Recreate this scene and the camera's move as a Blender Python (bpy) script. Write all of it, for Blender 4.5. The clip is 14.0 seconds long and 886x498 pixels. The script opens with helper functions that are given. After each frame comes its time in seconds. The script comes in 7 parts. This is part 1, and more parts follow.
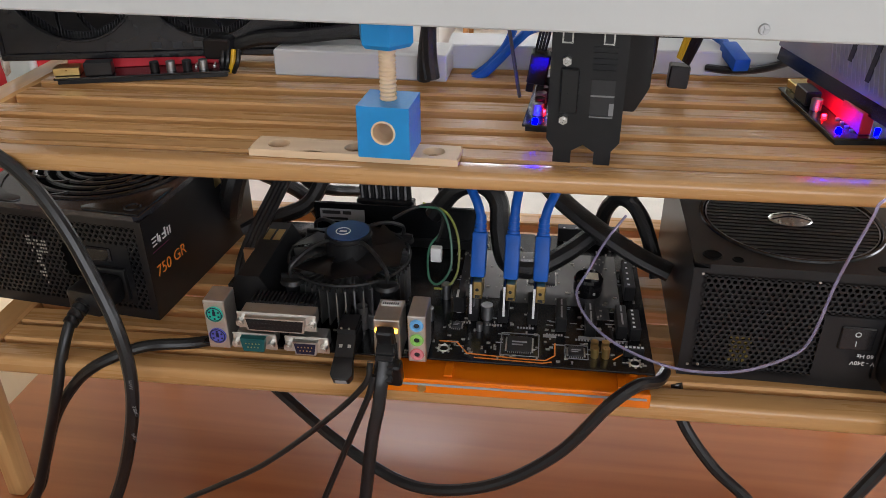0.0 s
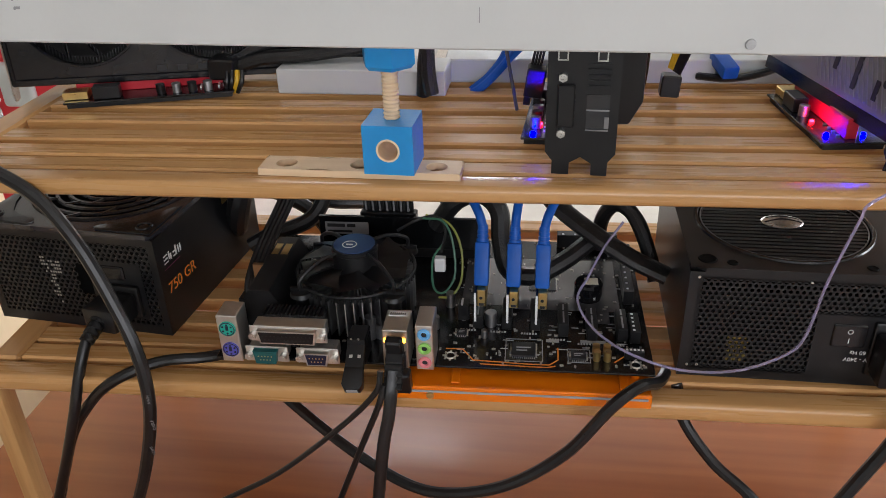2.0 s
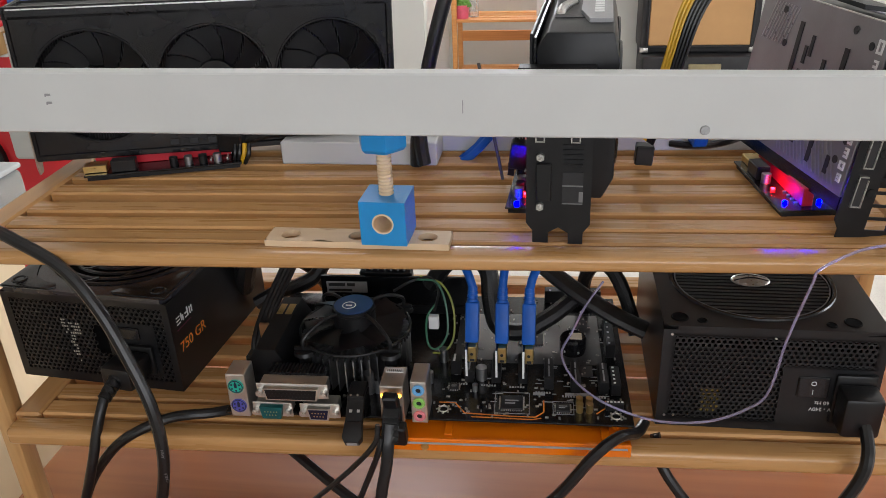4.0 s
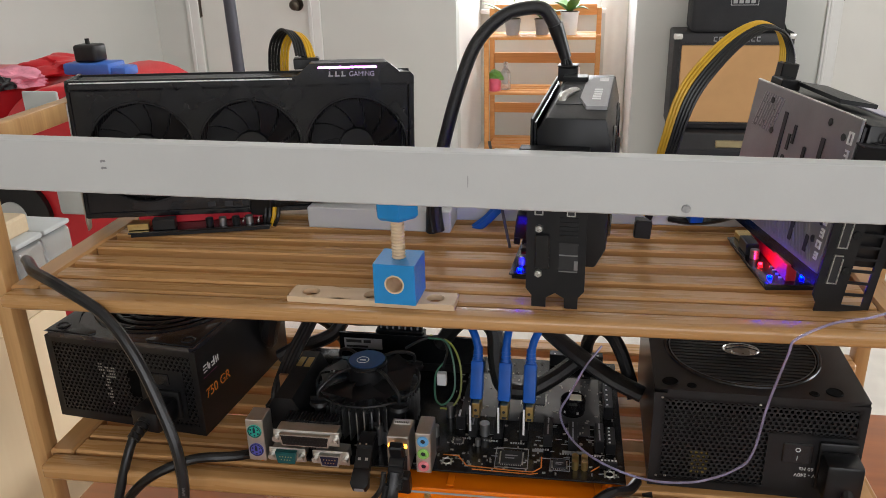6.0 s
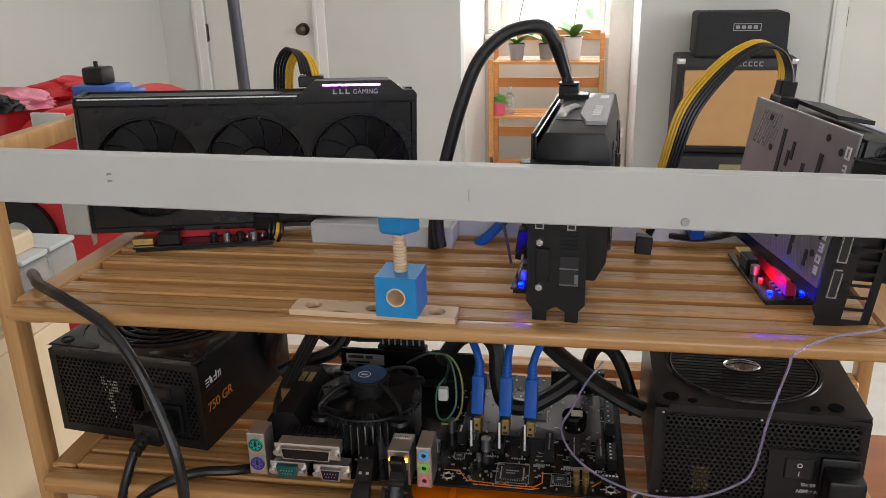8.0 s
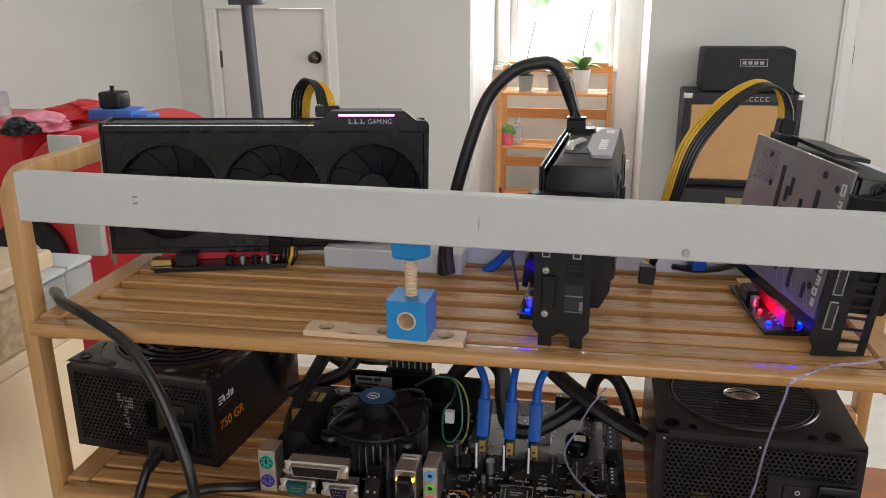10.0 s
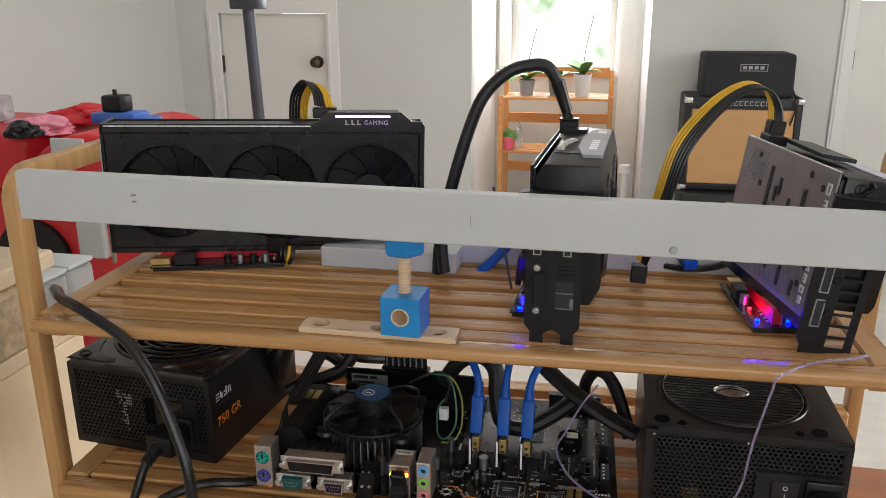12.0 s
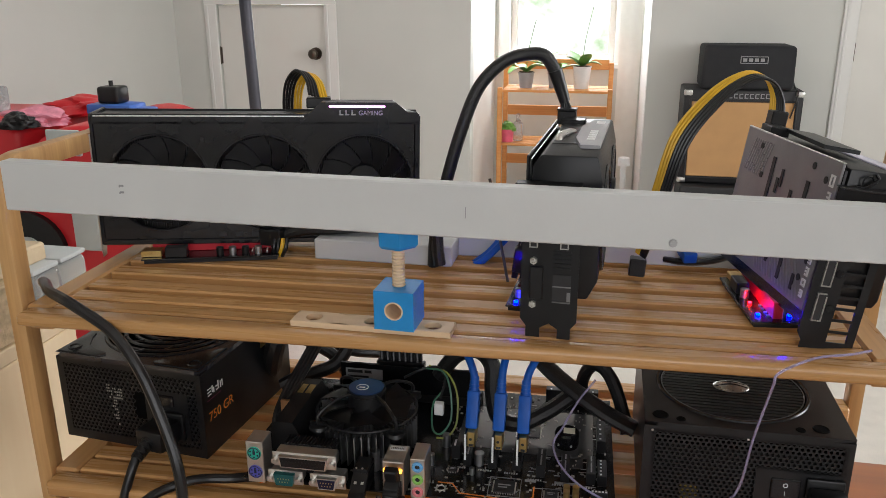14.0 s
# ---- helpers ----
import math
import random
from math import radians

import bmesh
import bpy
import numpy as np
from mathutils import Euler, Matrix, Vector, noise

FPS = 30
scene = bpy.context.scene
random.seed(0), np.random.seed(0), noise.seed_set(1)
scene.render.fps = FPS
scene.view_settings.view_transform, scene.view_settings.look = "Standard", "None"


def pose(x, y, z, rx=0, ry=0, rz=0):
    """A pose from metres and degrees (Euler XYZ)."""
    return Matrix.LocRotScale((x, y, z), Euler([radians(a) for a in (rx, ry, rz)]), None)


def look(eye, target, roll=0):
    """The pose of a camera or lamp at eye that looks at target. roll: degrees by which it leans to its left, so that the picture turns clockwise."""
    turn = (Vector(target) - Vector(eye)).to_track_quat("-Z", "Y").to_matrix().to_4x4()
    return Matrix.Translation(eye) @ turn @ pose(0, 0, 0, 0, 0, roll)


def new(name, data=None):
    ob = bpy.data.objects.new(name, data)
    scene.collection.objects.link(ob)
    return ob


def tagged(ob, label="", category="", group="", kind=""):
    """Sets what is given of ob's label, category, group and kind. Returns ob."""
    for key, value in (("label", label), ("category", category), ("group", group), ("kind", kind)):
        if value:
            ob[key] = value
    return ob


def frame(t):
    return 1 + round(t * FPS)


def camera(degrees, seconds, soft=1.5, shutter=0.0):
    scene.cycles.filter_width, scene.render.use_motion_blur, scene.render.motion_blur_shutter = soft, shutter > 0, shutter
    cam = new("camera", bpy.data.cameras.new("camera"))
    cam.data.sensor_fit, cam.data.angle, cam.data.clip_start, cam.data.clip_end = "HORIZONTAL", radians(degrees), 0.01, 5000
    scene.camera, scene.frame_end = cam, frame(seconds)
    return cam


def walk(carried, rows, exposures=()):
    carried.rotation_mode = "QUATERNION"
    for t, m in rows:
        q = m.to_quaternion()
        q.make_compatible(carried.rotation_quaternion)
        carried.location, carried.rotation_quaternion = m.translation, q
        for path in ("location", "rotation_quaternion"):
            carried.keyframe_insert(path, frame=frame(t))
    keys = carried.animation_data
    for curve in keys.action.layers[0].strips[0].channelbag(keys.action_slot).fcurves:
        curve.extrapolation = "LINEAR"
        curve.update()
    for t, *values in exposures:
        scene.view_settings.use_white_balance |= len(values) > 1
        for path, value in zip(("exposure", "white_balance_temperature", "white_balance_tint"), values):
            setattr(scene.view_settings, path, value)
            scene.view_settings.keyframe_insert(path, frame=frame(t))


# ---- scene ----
cam = camera(58.1, 14.0, soft=0.6)
PATH = [
    (0, (0.147, -0.417, 1.23), (-0.12, 1.309, 0.254), -0.3),
    (0.5, (0.147, -0.424, 1.236), (-0.13, 1.303, 0.265), -0.5),
    (1, (0.15, -0.438, 1.239), (-0.132, 1.29, 0.271), -0.7),
    (1.5, (0.147, -0.436, 1.24), (-0.128, 1.292, 0.272), -1.1),
    (2, (0.144, -0.43, 1.243), (-0.115, 1.3, 0.274), -1.7),
    (2.5, (0.145, -0.422, 1.245), (-0.099, 1.31, 0.276), -2.2),
    (3, (0.143, -0.432, 1.252), (-0.1, 1.307, 0.293), -2.6),
    (3.5, (0.144, -0.445, 1.248), (-0.107, 1.304, 0.31), -2.7),
    (4, (0.157, -0.46, 1.279), (-0.112, 1.314, 0.395), -2.4),
    (4.2, (0.166, -0.467, 1.297), (-0.114, 1.307, 0.417), -2.4),
    (6.5, (0.18, -0.506, 1.296), (-0.175, 1.334, 0.599), -1.2),
    (7, (0.181, -0.508, 1.293), (-0.177, 1.335, 0.605), -1.2),
    (7.5, (0.185, -0.509, 1.293), (-0.174, 1.336, 0.61), -1.3),
    (8, (0.183, -0.509, 1.291), (-0.178, 1.339, 0.617), -1.3),
    (8.5, (0.188, -0.503, 1.292), (-0.177, 1.348, 0.631), -1.1),
    (9, (0.179, -0.515, 1.297), (-0.191, 1.343, 0.657), -0.8),
    (11.5, (0.193, -0.537, 1.296), (-0.191, 1.334, 0.704), -0.1),
    (12, (0.193, -0.54, 1.295), (-0.192, 1.33, 0.699), -0.3),
    (12.5, (0.195, -0.539, 1.296), (-0.191, 1.329, 0.693), -0.4),
    (13, (0.195, -0.535, 1.293), (-0.19, 1.332, 0.686), -0.4),
    (13.5, (0.195, -0.532, 1.289), (-0.187, 1.333, 0.678), -0.3),
    (14, (0.194, -0.528, 1.291), (-0.188, 1.337, 0.678), -0.2),
]
walk(cam, [(t, look(eye, target, roll)) for t, eye, target, roll in PATH],
     exposures=((0.0, 0.25, 6280, 12), (3.0, 0.22, 6300, 12), (4.2, 0.16, 6300, 11), (6.5, -0.04, 6450, 11), (14.0, -0.1, 6450, 11)))


# ---- world and lights ----
world = bpy.data.worlds.new("sky")
scene.world = world
world.use_nodes = True
wn = world.node_tree.nodes
sky = wn.new("ShaderNodeTexSky")
sky.sky_type, sky.sun_disc = "NISHITA", False
sky.sun_elevation, sky.sun_rotation = radians(48), radians(20)
wn["Background"].inputs[1].default_value = 0.1
world.node_tree.links.new(sky.outputs[0], wn["Background"].inputs[0])


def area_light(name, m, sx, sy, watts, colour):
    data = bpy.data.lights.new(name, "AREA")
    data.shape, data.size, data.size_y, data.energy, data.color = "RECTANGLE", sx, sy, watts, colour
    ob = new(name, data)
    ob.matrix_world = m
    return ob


sun_data = bpy.data.lights.new("sun", "SUN")
sun_data.energy, sun_data.angle, sun_data.color = 2.0, radians(0.53), (1.0, 0.95, 0.86)
sun = new("sun", sun_data)
sun.matrix_world = look((0, 0, 0), (math.sin(radians(20)) * -0.67, -0.63, -0.74))
# daylight at dormer, roof light, and added unseen windows: side and behind the camera
area_light("dormer_daylight", look((-0.11, 4.72, 1.45), (-0.11, 0.0, 1.05)), 0.64, 1.1, 22, (0.97, 0.98, 1.0))
area_light("assumed_rear_daylight", look((0.9, -2.42, 1.6), (0.3, 0.0, 0.9)), 2.2, 1.2, 25, (1.0, 0.97, 0.95))
area_light("added_side_daylight", look((2.72, 1.1, 1.55), (-1.5, 1.3, 0.9)), 1.6, 1.1, 46, (1.0, 0.985, 0.975))
area_light("skylight_daylight", look((-0.69, 2.0, 2.46), (-0.69, 2.0, 0.0)), 0.55, 0.75, 13, (1.0, 0.985, 0.97))

# ---- materials ----


def mat(name, col, rough=0.5, metal=0.0, var=0.15, scale=30.0, bump=0.15, fine=400.0, stretch=(1, 1, 1), coat=0.0, rvar=0.12, tint=None, dist=0.0005, spec=0.5):
    """A surface with two scales of variation: broad blotches in colour, fine grain in relief and gloss."""
    m = bpy.data.materials.new(name)
    m.use_nodes = True
    n, l = m.node_tree.nodes, m.node_tree.links
    bsdf = n["Principled BSDF"]
    tc, mp = n.new("ShaderNodeTexCoord"), n.new("ShaderNodeMapping")
    mp.inputs["Scale"].default_value = stretch
    l.new(tc.outputs["Object"], mp.inputs["Vector"])
    a, b = n.new("ShaderNodeTexNoise"), n.new("ShaderNodeTexNoise")
    a.inputs["Scale"].default_value, a.inputs["Detail"].default_value = scale, 5
    b.inputs["Scale"].default_value, b.inputs["Detail"].default_value = fine, 3
    for q in (a, b):
        l.new(mp.outputs[0], q.inputs["Vector"])
    mix = n.new("ShaderNodeMix")
    mix.data_type = "RGBA"
    t = tint or col
    mix.inputs["A"].default_value = (*[max(0, c * (1 - var)) for c in col], 1)
    mix.inputs["B"].default_value = (*[min(1, c * (1 + var)) for c in t], 1)
    add = n.new("ShaderNodeMath")
    add.operation = "MULTIPLY_ADD"
    add.inputs[1].default_value, add.inputs[2].default_value = 2.2, -0.6
    add.use_clamp = True
    l.new(a.outputs["Fac"], add.inputs[0])
    l.new(add.outputs[0], mix.inputs["Factor"])
    l.new(mix.outputs["Result"], bsdf.inputs["Base Color"])
    r = n.new("ShaderNodeMapRange")
    r.inputs["To Min"].default_value, r.inputs["To Max"].default_value = max(0.02, rough - rvar), min(1, rough + rvar)
    l.new(b.outputs["Fac"], r.inputs["Value"])
    l.new(r.outputs[0], bsdf.inputs["Roughness"])
    bsdf.inputs["Metallic"].default_value = metal
    bsdf.inputs["Specular IOR Level"].default_value = spec
    bsdf.inputs["Coat Weight"].default_value = coat
    if bump:
        bp = n.new("ShaderNodeBump")
        bp.inputs["Strength"].default_value, bp.inputs["Distance"].default_value = bump, dist
        l.new(b.outputs["Fac"], bp.inputs["Height"])
        l.new(bp.outputs[0], bsdf.inputs["Normal"])
    return m


def wood(name, light, dark, rough, along="x", scale=1.0, coat=0.0, bump=0.15, knots=0.0):
    """Long-grained wood: streaks along one axis, broad tone changes and fine pores."""
    m = bpy.data.materials.new(name)
    m.use_nodes = True
    n, l = m.node_tree.nodes, m.node_tree.links
    bsdf = n["Principled BSDF"]
    tc, info = n.new("ShaderNodeTexCoord"), n.new("ShaderNodeObjectInfo")
    off = n.new("ShaderNodeVectorMath")
    off.operation = "MULTIPLY_ADD"
    off.inputs[1].default_value = (7.3, 3.1, 5.7)
    l.new(info.outputs["Random"], off.inputs[0])
    l.new(tc.outputs["Object"], off.inputs[2])
    s = {"x": (0.05, 1, 1), "y": (1, 0.05, 1), "z": (1, 1, 0.05)}[along]
    maps = []
    for k, sc in ((1.0, 160 * scale), (1.0, 900 * scale), (2.5, 22 * scale)):
        mp = n.new("ShaderNodeMapping")
        mp.inputs["Scale"].default_value = [min(1, c * k) for c in s]
        l.new(off.outputs[0], mp.inputs["Vector"])
        t = n.new("ShaderNodeTexNoise")
        t.inputs["Scale"].default_value, t.inputs["Detail"].default_value, t.inputs["Distortion"].default_value = sc, 6, 0.4
        l.new(mp.outputs[0], t.inputs["Vector"])
        maps.append(t)
    sums = n.new("ShaderNodeMath")
    sums.operation = "MULTIPLY_ADD"
    sums.inputs[1].default_value = 0.6
    l.new(maps[0].outputs["Fac"], sums.inputs[0])
    h = n.new("ShaderNodeMath")
    h.operation = "MULTIPLY"
    h.inputs[1].default_value = 0.4
    l.new(maps[2].outputs["Fac"], h.inputs[0])
    l.new(h.outputs[0], sums.inputs[2])
    ramp = n.new("ShaderNodeValToRGB")
    ramp.color_ramp.elements[0].position, ramp.color_ramp.elements[1].position = 0.36, 0.64
    ramp.color_ramp.elements[0].color, ramp.color_ramp.elements[1].color = (*dark, 1), (*light, 1)
    l.new(sums.outputs[0], ramp.inputs[0])
    hsv = n.new("ShaderNodeHueSaturation")
    v = n.new("ShaderNodeMapRange")
    v.inputs["To Min"].default_value, v.inputs["To Max"].default_value = 0.9, 1.1
    l.new(info.outputs["Random"], v.inputs["Value"])
    l.new(v.outputs[0], hsv.inputs["Value"])
    l.new(ramp.outputs[0], hsv.inputs["Color"])
    l.new(hsv.outputs[0], bsdf.inputs["Base Color"])
    r = n.new("ShaderNodeMapRange")
    r.inputs["To Min"].default_value, r.inputs["To Max"].default_value = rough - 0.08, rough + 0.1
    l.new(maps[0].outputs["Fac"], r.inputs["Value"])
    l.new(r.outputs[0], bsdf.inputs["Roughness"])
    bsdf.inputs["Coat Weight"].default_value, bsdf.inputs["Coat Roughness"].default_value = coat, 0.2
    bp = n.new("ShaderNodeBump")
    bp.inputs["Strength"].default_value, bp.inputs["Distance"].default_value = bump, 0.0004
    l.new(maps[1].outputs["Fac"], bp.inputs["Height"])
    l.new(bp.outputs[0], bsdf.inputs["Normal"])
    return m


def glow(name, col, strength):
    m = bpy.data.materials.new(name)
    m.use_nodes = True
    b = m.node_tree.nodes["Principled BSDF"]
    b.inputs["Base Color"].default_value = (*[c * 0.5 for c in col], 1)
    b.inputs["Emission Color"].default_value, b.inputs["Emission Strength"].default_value = (*col, 1), strength
    return m


def clear(name, col, rough=0.05, ior=1.45, trans=1.0, alpha=1.0):
    m = bpy.data.materials.new(name)
    m.use_nodes = True
    b = m.node_tree.nodes["Principled BSDF"]
    b.inputs["Base Color"].default_value = (*col, 1)
    b.inputs["Transmission Weight"].default_value, b.inputs["IOR"].default_value = trans, ior
    b.inputs["Roughness"].default_value, b.inputs["Alpha"].default_value = rough, alpha
    return m


BAM_X = wood("bamboo_lengthwise", (0.63, 0.352, 0.138), (0.515, 0.270, 0.098), 0.27, "x", coat=0.25)
BAM_Y = wood("bamboo_crosswise", (0.63, 0.352, 0.138), (0.515, 0.270, 0.098), 0.29, "y", coat=0.25)
BAM_Z = wood("bamboo_upright", (0.64, 0.39, 0.165), (0.46, 0.25, 0.095), 0.36, "z", coat=0.15)
TABLE = wood("red_brown_tabletop", (0.37, 0.122, 0.034), (0.25, 0.072, 0.018), 0.36, "x", 0.35, coat=0.35, bump=0.03)
PINE = wood("pale_pine", (0.74, 0.60, 0.40), (0.66, 0.50, 0.31), 0.6, "x", 0.6)
PLY = wood("plywood", (0.86, 0.70, 0.47), (0.80, 0.62, 0.39), 0.55, "z", 0.25)
TOYWOOD = wood("beech_toy_wood", (0.80, 0.62, 0.42), (0.72, 0.52, 0.33), 0.5, "x", 0.8)
SHELFWOOD = wood("orange_shelf_wood", (0.72, 0.34, 0.11), (0.58, 0.24, 0.065), 0.42, "x", 0.5)
WHITE = mat("white_paint", (0.61, 0.62, 0.615), 0.5, var=0.04, scale=12, bump=0.12, fine=260, dist=0.0006)
WALL = mat("greige_wall_paint", (0.645, 0.65, 0.615), 0.85, var=0.025, scale=3, bump=0.15, fine=180, dist=0.0008)
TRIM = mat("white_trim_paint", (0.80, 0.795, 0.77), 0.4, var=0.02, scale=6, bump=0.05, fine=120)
DOORP = mat("cream_door_paint", (0.76, 0.745, 0.70), 0.42, var=0.02, scale=5, bump=0.06, fine=140)
CEIL = mat("ceiling_paint", (0.82, 0.82, 0.80), 0.9, var=0.02, scale=4, bump=0.1, fine=150)
CARPET = mat("cream_carpet", (0.72, 0.68, 0.61), 0.95, var=0.07, scale=14, bump=0.8, fine=420, dist=0.004)
BLACKPAINT = mat("black_powder_coat", (0.009, 0.0095, 0.011), 0.36, var=0.3, scale=60, bump=0.12, fine=1400, dist=0.0002, spec=0.42)
BLACKGLOSS = mat("black_gloss_shell", (0.011, 0.011, 0.0125), 0.22, var=0.3, scale=25, bump=0.0, fine=60, rvar=0.05, spec=0.45)
BLACKPLASTIC = mat("black_plastic", (0.008, 0.008, 0.009), 0.34, var=0.3, scale=50, bump=0.08, fine=900, spec=0.42)
BLACKMATTE = mat("black_matte_plastic", (0.008, 0.008, 0.009), 0.45, var=0.3, scale=60, bump=0.1, fine=1100, spec=0.35)
FANBLACK = mat("dull_black_fan", (0.007, 0.007, 0.0075), 0.55, var=0.2, scale=40, bump=0.05, fine=700, spec=0.25)
DARKGREY = mat("dark_grey_shell", (0.010, 0.0105, 0.012), 0.36, var=0.2, scale=40, bump=0.06, fine=900, spec=0.32)
RUBBER = mat("black_cable_jacket", (0.008, 0.008, 0.009), 0.33, var=0.3, scale=70, bump=0.08, fine=800)
SLATE = mat("slate_backplate", (0.27, 0.265, 0.28), 0.38, metal=0.45, var=0.12, scale=30, bump=0.1, fine=900)
PCB = mat("black_circuit_board", (0.006, 0.0065, 0.0075), 0.2, var=0.5, scale=160, bump=0.1, fine=700, rvar=0.1)
STEEL = mat("bright_steel", (0.62, 0.61, 0.59), 0.3, metal=1.0, var=0.08, scale=60, bump=0.08, fine=900)
NICKEL = mat("nickel_shell", (0.72, 0.70, 0.66), 0.33, metal=0.9, var=0.1, scale=80, bump=0.1, fine=900)
GOLD = mat("gilt_contact", (0.75, 0.55, 0.22), 0.32, metal=1.0, var=0.1, scale=90, bump=0.05)
ALU = mat("aluminium_fins", (0.42, 0.42, 0.43), 0.42, metal=1.0, var=0.15, scale=90, bump=0.1)
BLUEPAINT = mat("blue_toy_paint", (0.012, 0.27, 0.66), 0.38, var=0.07, scale=60, bump=0.12, fine=500, coat=0.2)
BLUECABLE = mat("blue_cable_jacket", (0.007, 0.095, 0.46), 0.42, var=0.12, scale=60, bump=0.1, spec=0.3)
YELLOW = mat("yellow_wire", (0.72, 0.42, 0.02), 0.4, var=0.1, scale=60, bump=0.05)
ORANGE = mat("orange_acrylic", (1.0, 0.235, 0.003), 0.2, var=0.01, scale=40, bump=0.04, coat=0.4)
on, ol = ORANGE.node_tree.nodes, ORANGE.node_tree.links
through_light, half = on.new("ShaderNodeBsdfTranslucent"), on.new("ShaderNodeMixShader")
through_light.inputs["Color"].default_value, half.inputs[0].default_value = (1.0, 0.24, 0.002, 1), 0.15
ol.new(on["Principled BSDF"].outputs[0], half.inputs[1])
ol.new(through_light.outputs[0], half.inputs[2])
ol.new(half.outputs[0], on["Material Output"].inputs["Surface"])
ORANGEPRINT = mat("orange_print", (0.85, 0.26, 0.03), 0.5, var=0.05)
WHITEPRINT = mat("white_print", (0.78, 0.78, 0.78), 0.5, var=0.05)
GREYPRINT = mat("grey_print", (0.30, 0.30, 0.31), 0.5, var=0.1)
REDPLASTIC = mat("red_toy_plastic", (0.62, 0.018, 0.028), 0.38, var=0.1, scale=9, bump=0.05, fine=200)
REDSLOT = mat("red_slot_plastic", (0.55, 0.015, 0.03), 0.4, var=0.1)
PALEGREY = mat("pale_grey_plastic", (0.52, 0.55, 0.55), 0.45, var=0.06, scale=12, bump=0.05)
PINK = mat("pink_fabric", (0.75, 0.28, 0.36), 0.85, var=0.2, scale=40, bump=0.5, fine=300, dist=0.002)
BLUETOY = mat("blue_toy_plastic", (0.05, 0.15, 0.52), 0.4, var=0.1, scale=20)
GREENJACK = mat("green_port_plastic", (0.02, 0.40, 0.30), 0.4, var=0.08)
VIOLETJACK = mat("violet_port_plastic", (0.10, 0.10, 0.42), 0.4, var=0.08)
TEAL = mat("teal_port_plastic", (0.006, 0.085, 0.088), 0.4, var=0.08)
SKYJACK = mat("light_blue_port_plastic", (0.16, 0.45, 0.80), 0.4, var=0.06)
LIMEJACK = mat("lime_port_plastic", (0.30, 0.62, 0.14), 0.4, var=0.06)
PINKJACK = mat("pink_port_plastic", (0.80, 0.25, 0.28), 0.4, var=0.06)
NAVY = mat("navy_port_plastic", (0.006, 0.009, 0.035), 0.4, var=0.1)
HUBBLUE = mat("blue_hub_sticker", (0.03, 0.07, 0.20), 0.35, var=0.1)
CHIP = mat("chip_resin", (0.018, 0.018, 0.02), 0.55, var=0.15, bump=0.1)
LABELGREY = mat("grey_label", (0.35, 0.35, 0.36), 0.55, var=0.08)
TWEED = mat("tan_grille_cloth", (0.52, 0.30, 0.13), 0.9, var=0.05, scale=12, bump=0.4, fine=700, dist=0.001)
TOLEX = mat("black_tolex", (0.013, 0.013, 0.015), 0.55, var=0.25, scale=40, bump=0.6, fine=350, dist=0.001)
COVER = mat("black_cloth_cover", (0.016, 0.017, 0.02), 0.8, var=0.2, scale=14, bump=0.5, fine=260, dist=0.002)
BRONZE = mat("aged_bronze", (0.12, 0.10, 0.08), 0.35, metal=1.0, var=0.15, scale=60)
POLE = mat("grey_pole_paint", (0.075, 0.075, 0.095), 0.4, metal=0.3, var=0.1, scale=20)
OSB = mat("particle_board", (0.52, 0.40, 0.25), 0.85, var=0.3, scale=90, bump=0.8, fine=260, dist=0.002)
LEAF = mat("leaf_green", (0.10, 0.26, 0.035), 0.42, var=0.25, scale=30, bump=0.1)
POTGREY = mat("grey_pot", (0.30, 0.29, 0.30), 0.5, var=0.1, scale=20)
POTWHITE = mat("white_ceramic_pot", (0.78, 0.78, 0.78), 0.3, var=0.03)
CHARCOAL = mat("charcoal_plastic", (0.045, 0.052, 0.058), 0.5, var=0.1, scale=20)
GLASS = clear("window_glass", (1, 1, 1), 0.0, ior=1.04)
BINCLEAR = clear("clear_bin_plastic", (0.82, 0.85, 0.87), 0.18, trans=0.75)
JACKET = clear("clear_violet_wire", (0.66, 0.60, 0.86), 0.08, trans=0.7)
LED_BLUE = glow("blue_led", (0.0002, 0.0005, 1.0), 1100)
LED_RED = glow("red_led", (1.0, 0.0006, 0.0015), 260)
LED_AMBER = glow("amber_led", (1.0, 0.35, 0.02), 14)
LED_CYAN = glow("cyan_led", (0.1, 0.6, 1.0), 6)
LIGHTBAR = glow("violet_light_bar", (0.85, 0.24, 1.0), 8)

# ---- building helpers ----


def box(bm, a, b, bevel=0.0, seg=1, m=None):
    """A box between two corners, with eased edges, optionally turned by m."""
    a, b = Vector(a), Vector(b)
    r = bmesh.ops.create_cube(bm, size=1.0, matrix=Matrix.LocRotScale((a + b) / 2, None, b - a))
    vs = r["verts"]
    if bevel:
        es = list({e for v in vs for e in v.link_edges})
        out = bmesh.ops.bevel(bm, geom=es, offset=bevel, segments=seg, affect="EDGES", profile=0.5)
        vs = list({v for f in out["faces"] for v in f.verts} | {v for v in vs if v.is_valid})
    if m is not None:
        bmesh.ops.transform(bm, matrix=m, verts=vs)
    return vs


def rod(bm, p, q, r, seg=16, r2=None):
    p, q = Vector(p), Vector(q)
    d = q - p
    m = Matrix.Translation((p + q) / 2) @ d.to_track_quat("Z", "Y").to_matrix().to_4x4()
    return bmesh.ops.create_cone(bm, cap_ends=True, segments=seg, radius1=r, radius2=r if r2 is None else r2, depth=d.length, matrix=m)["verts"]


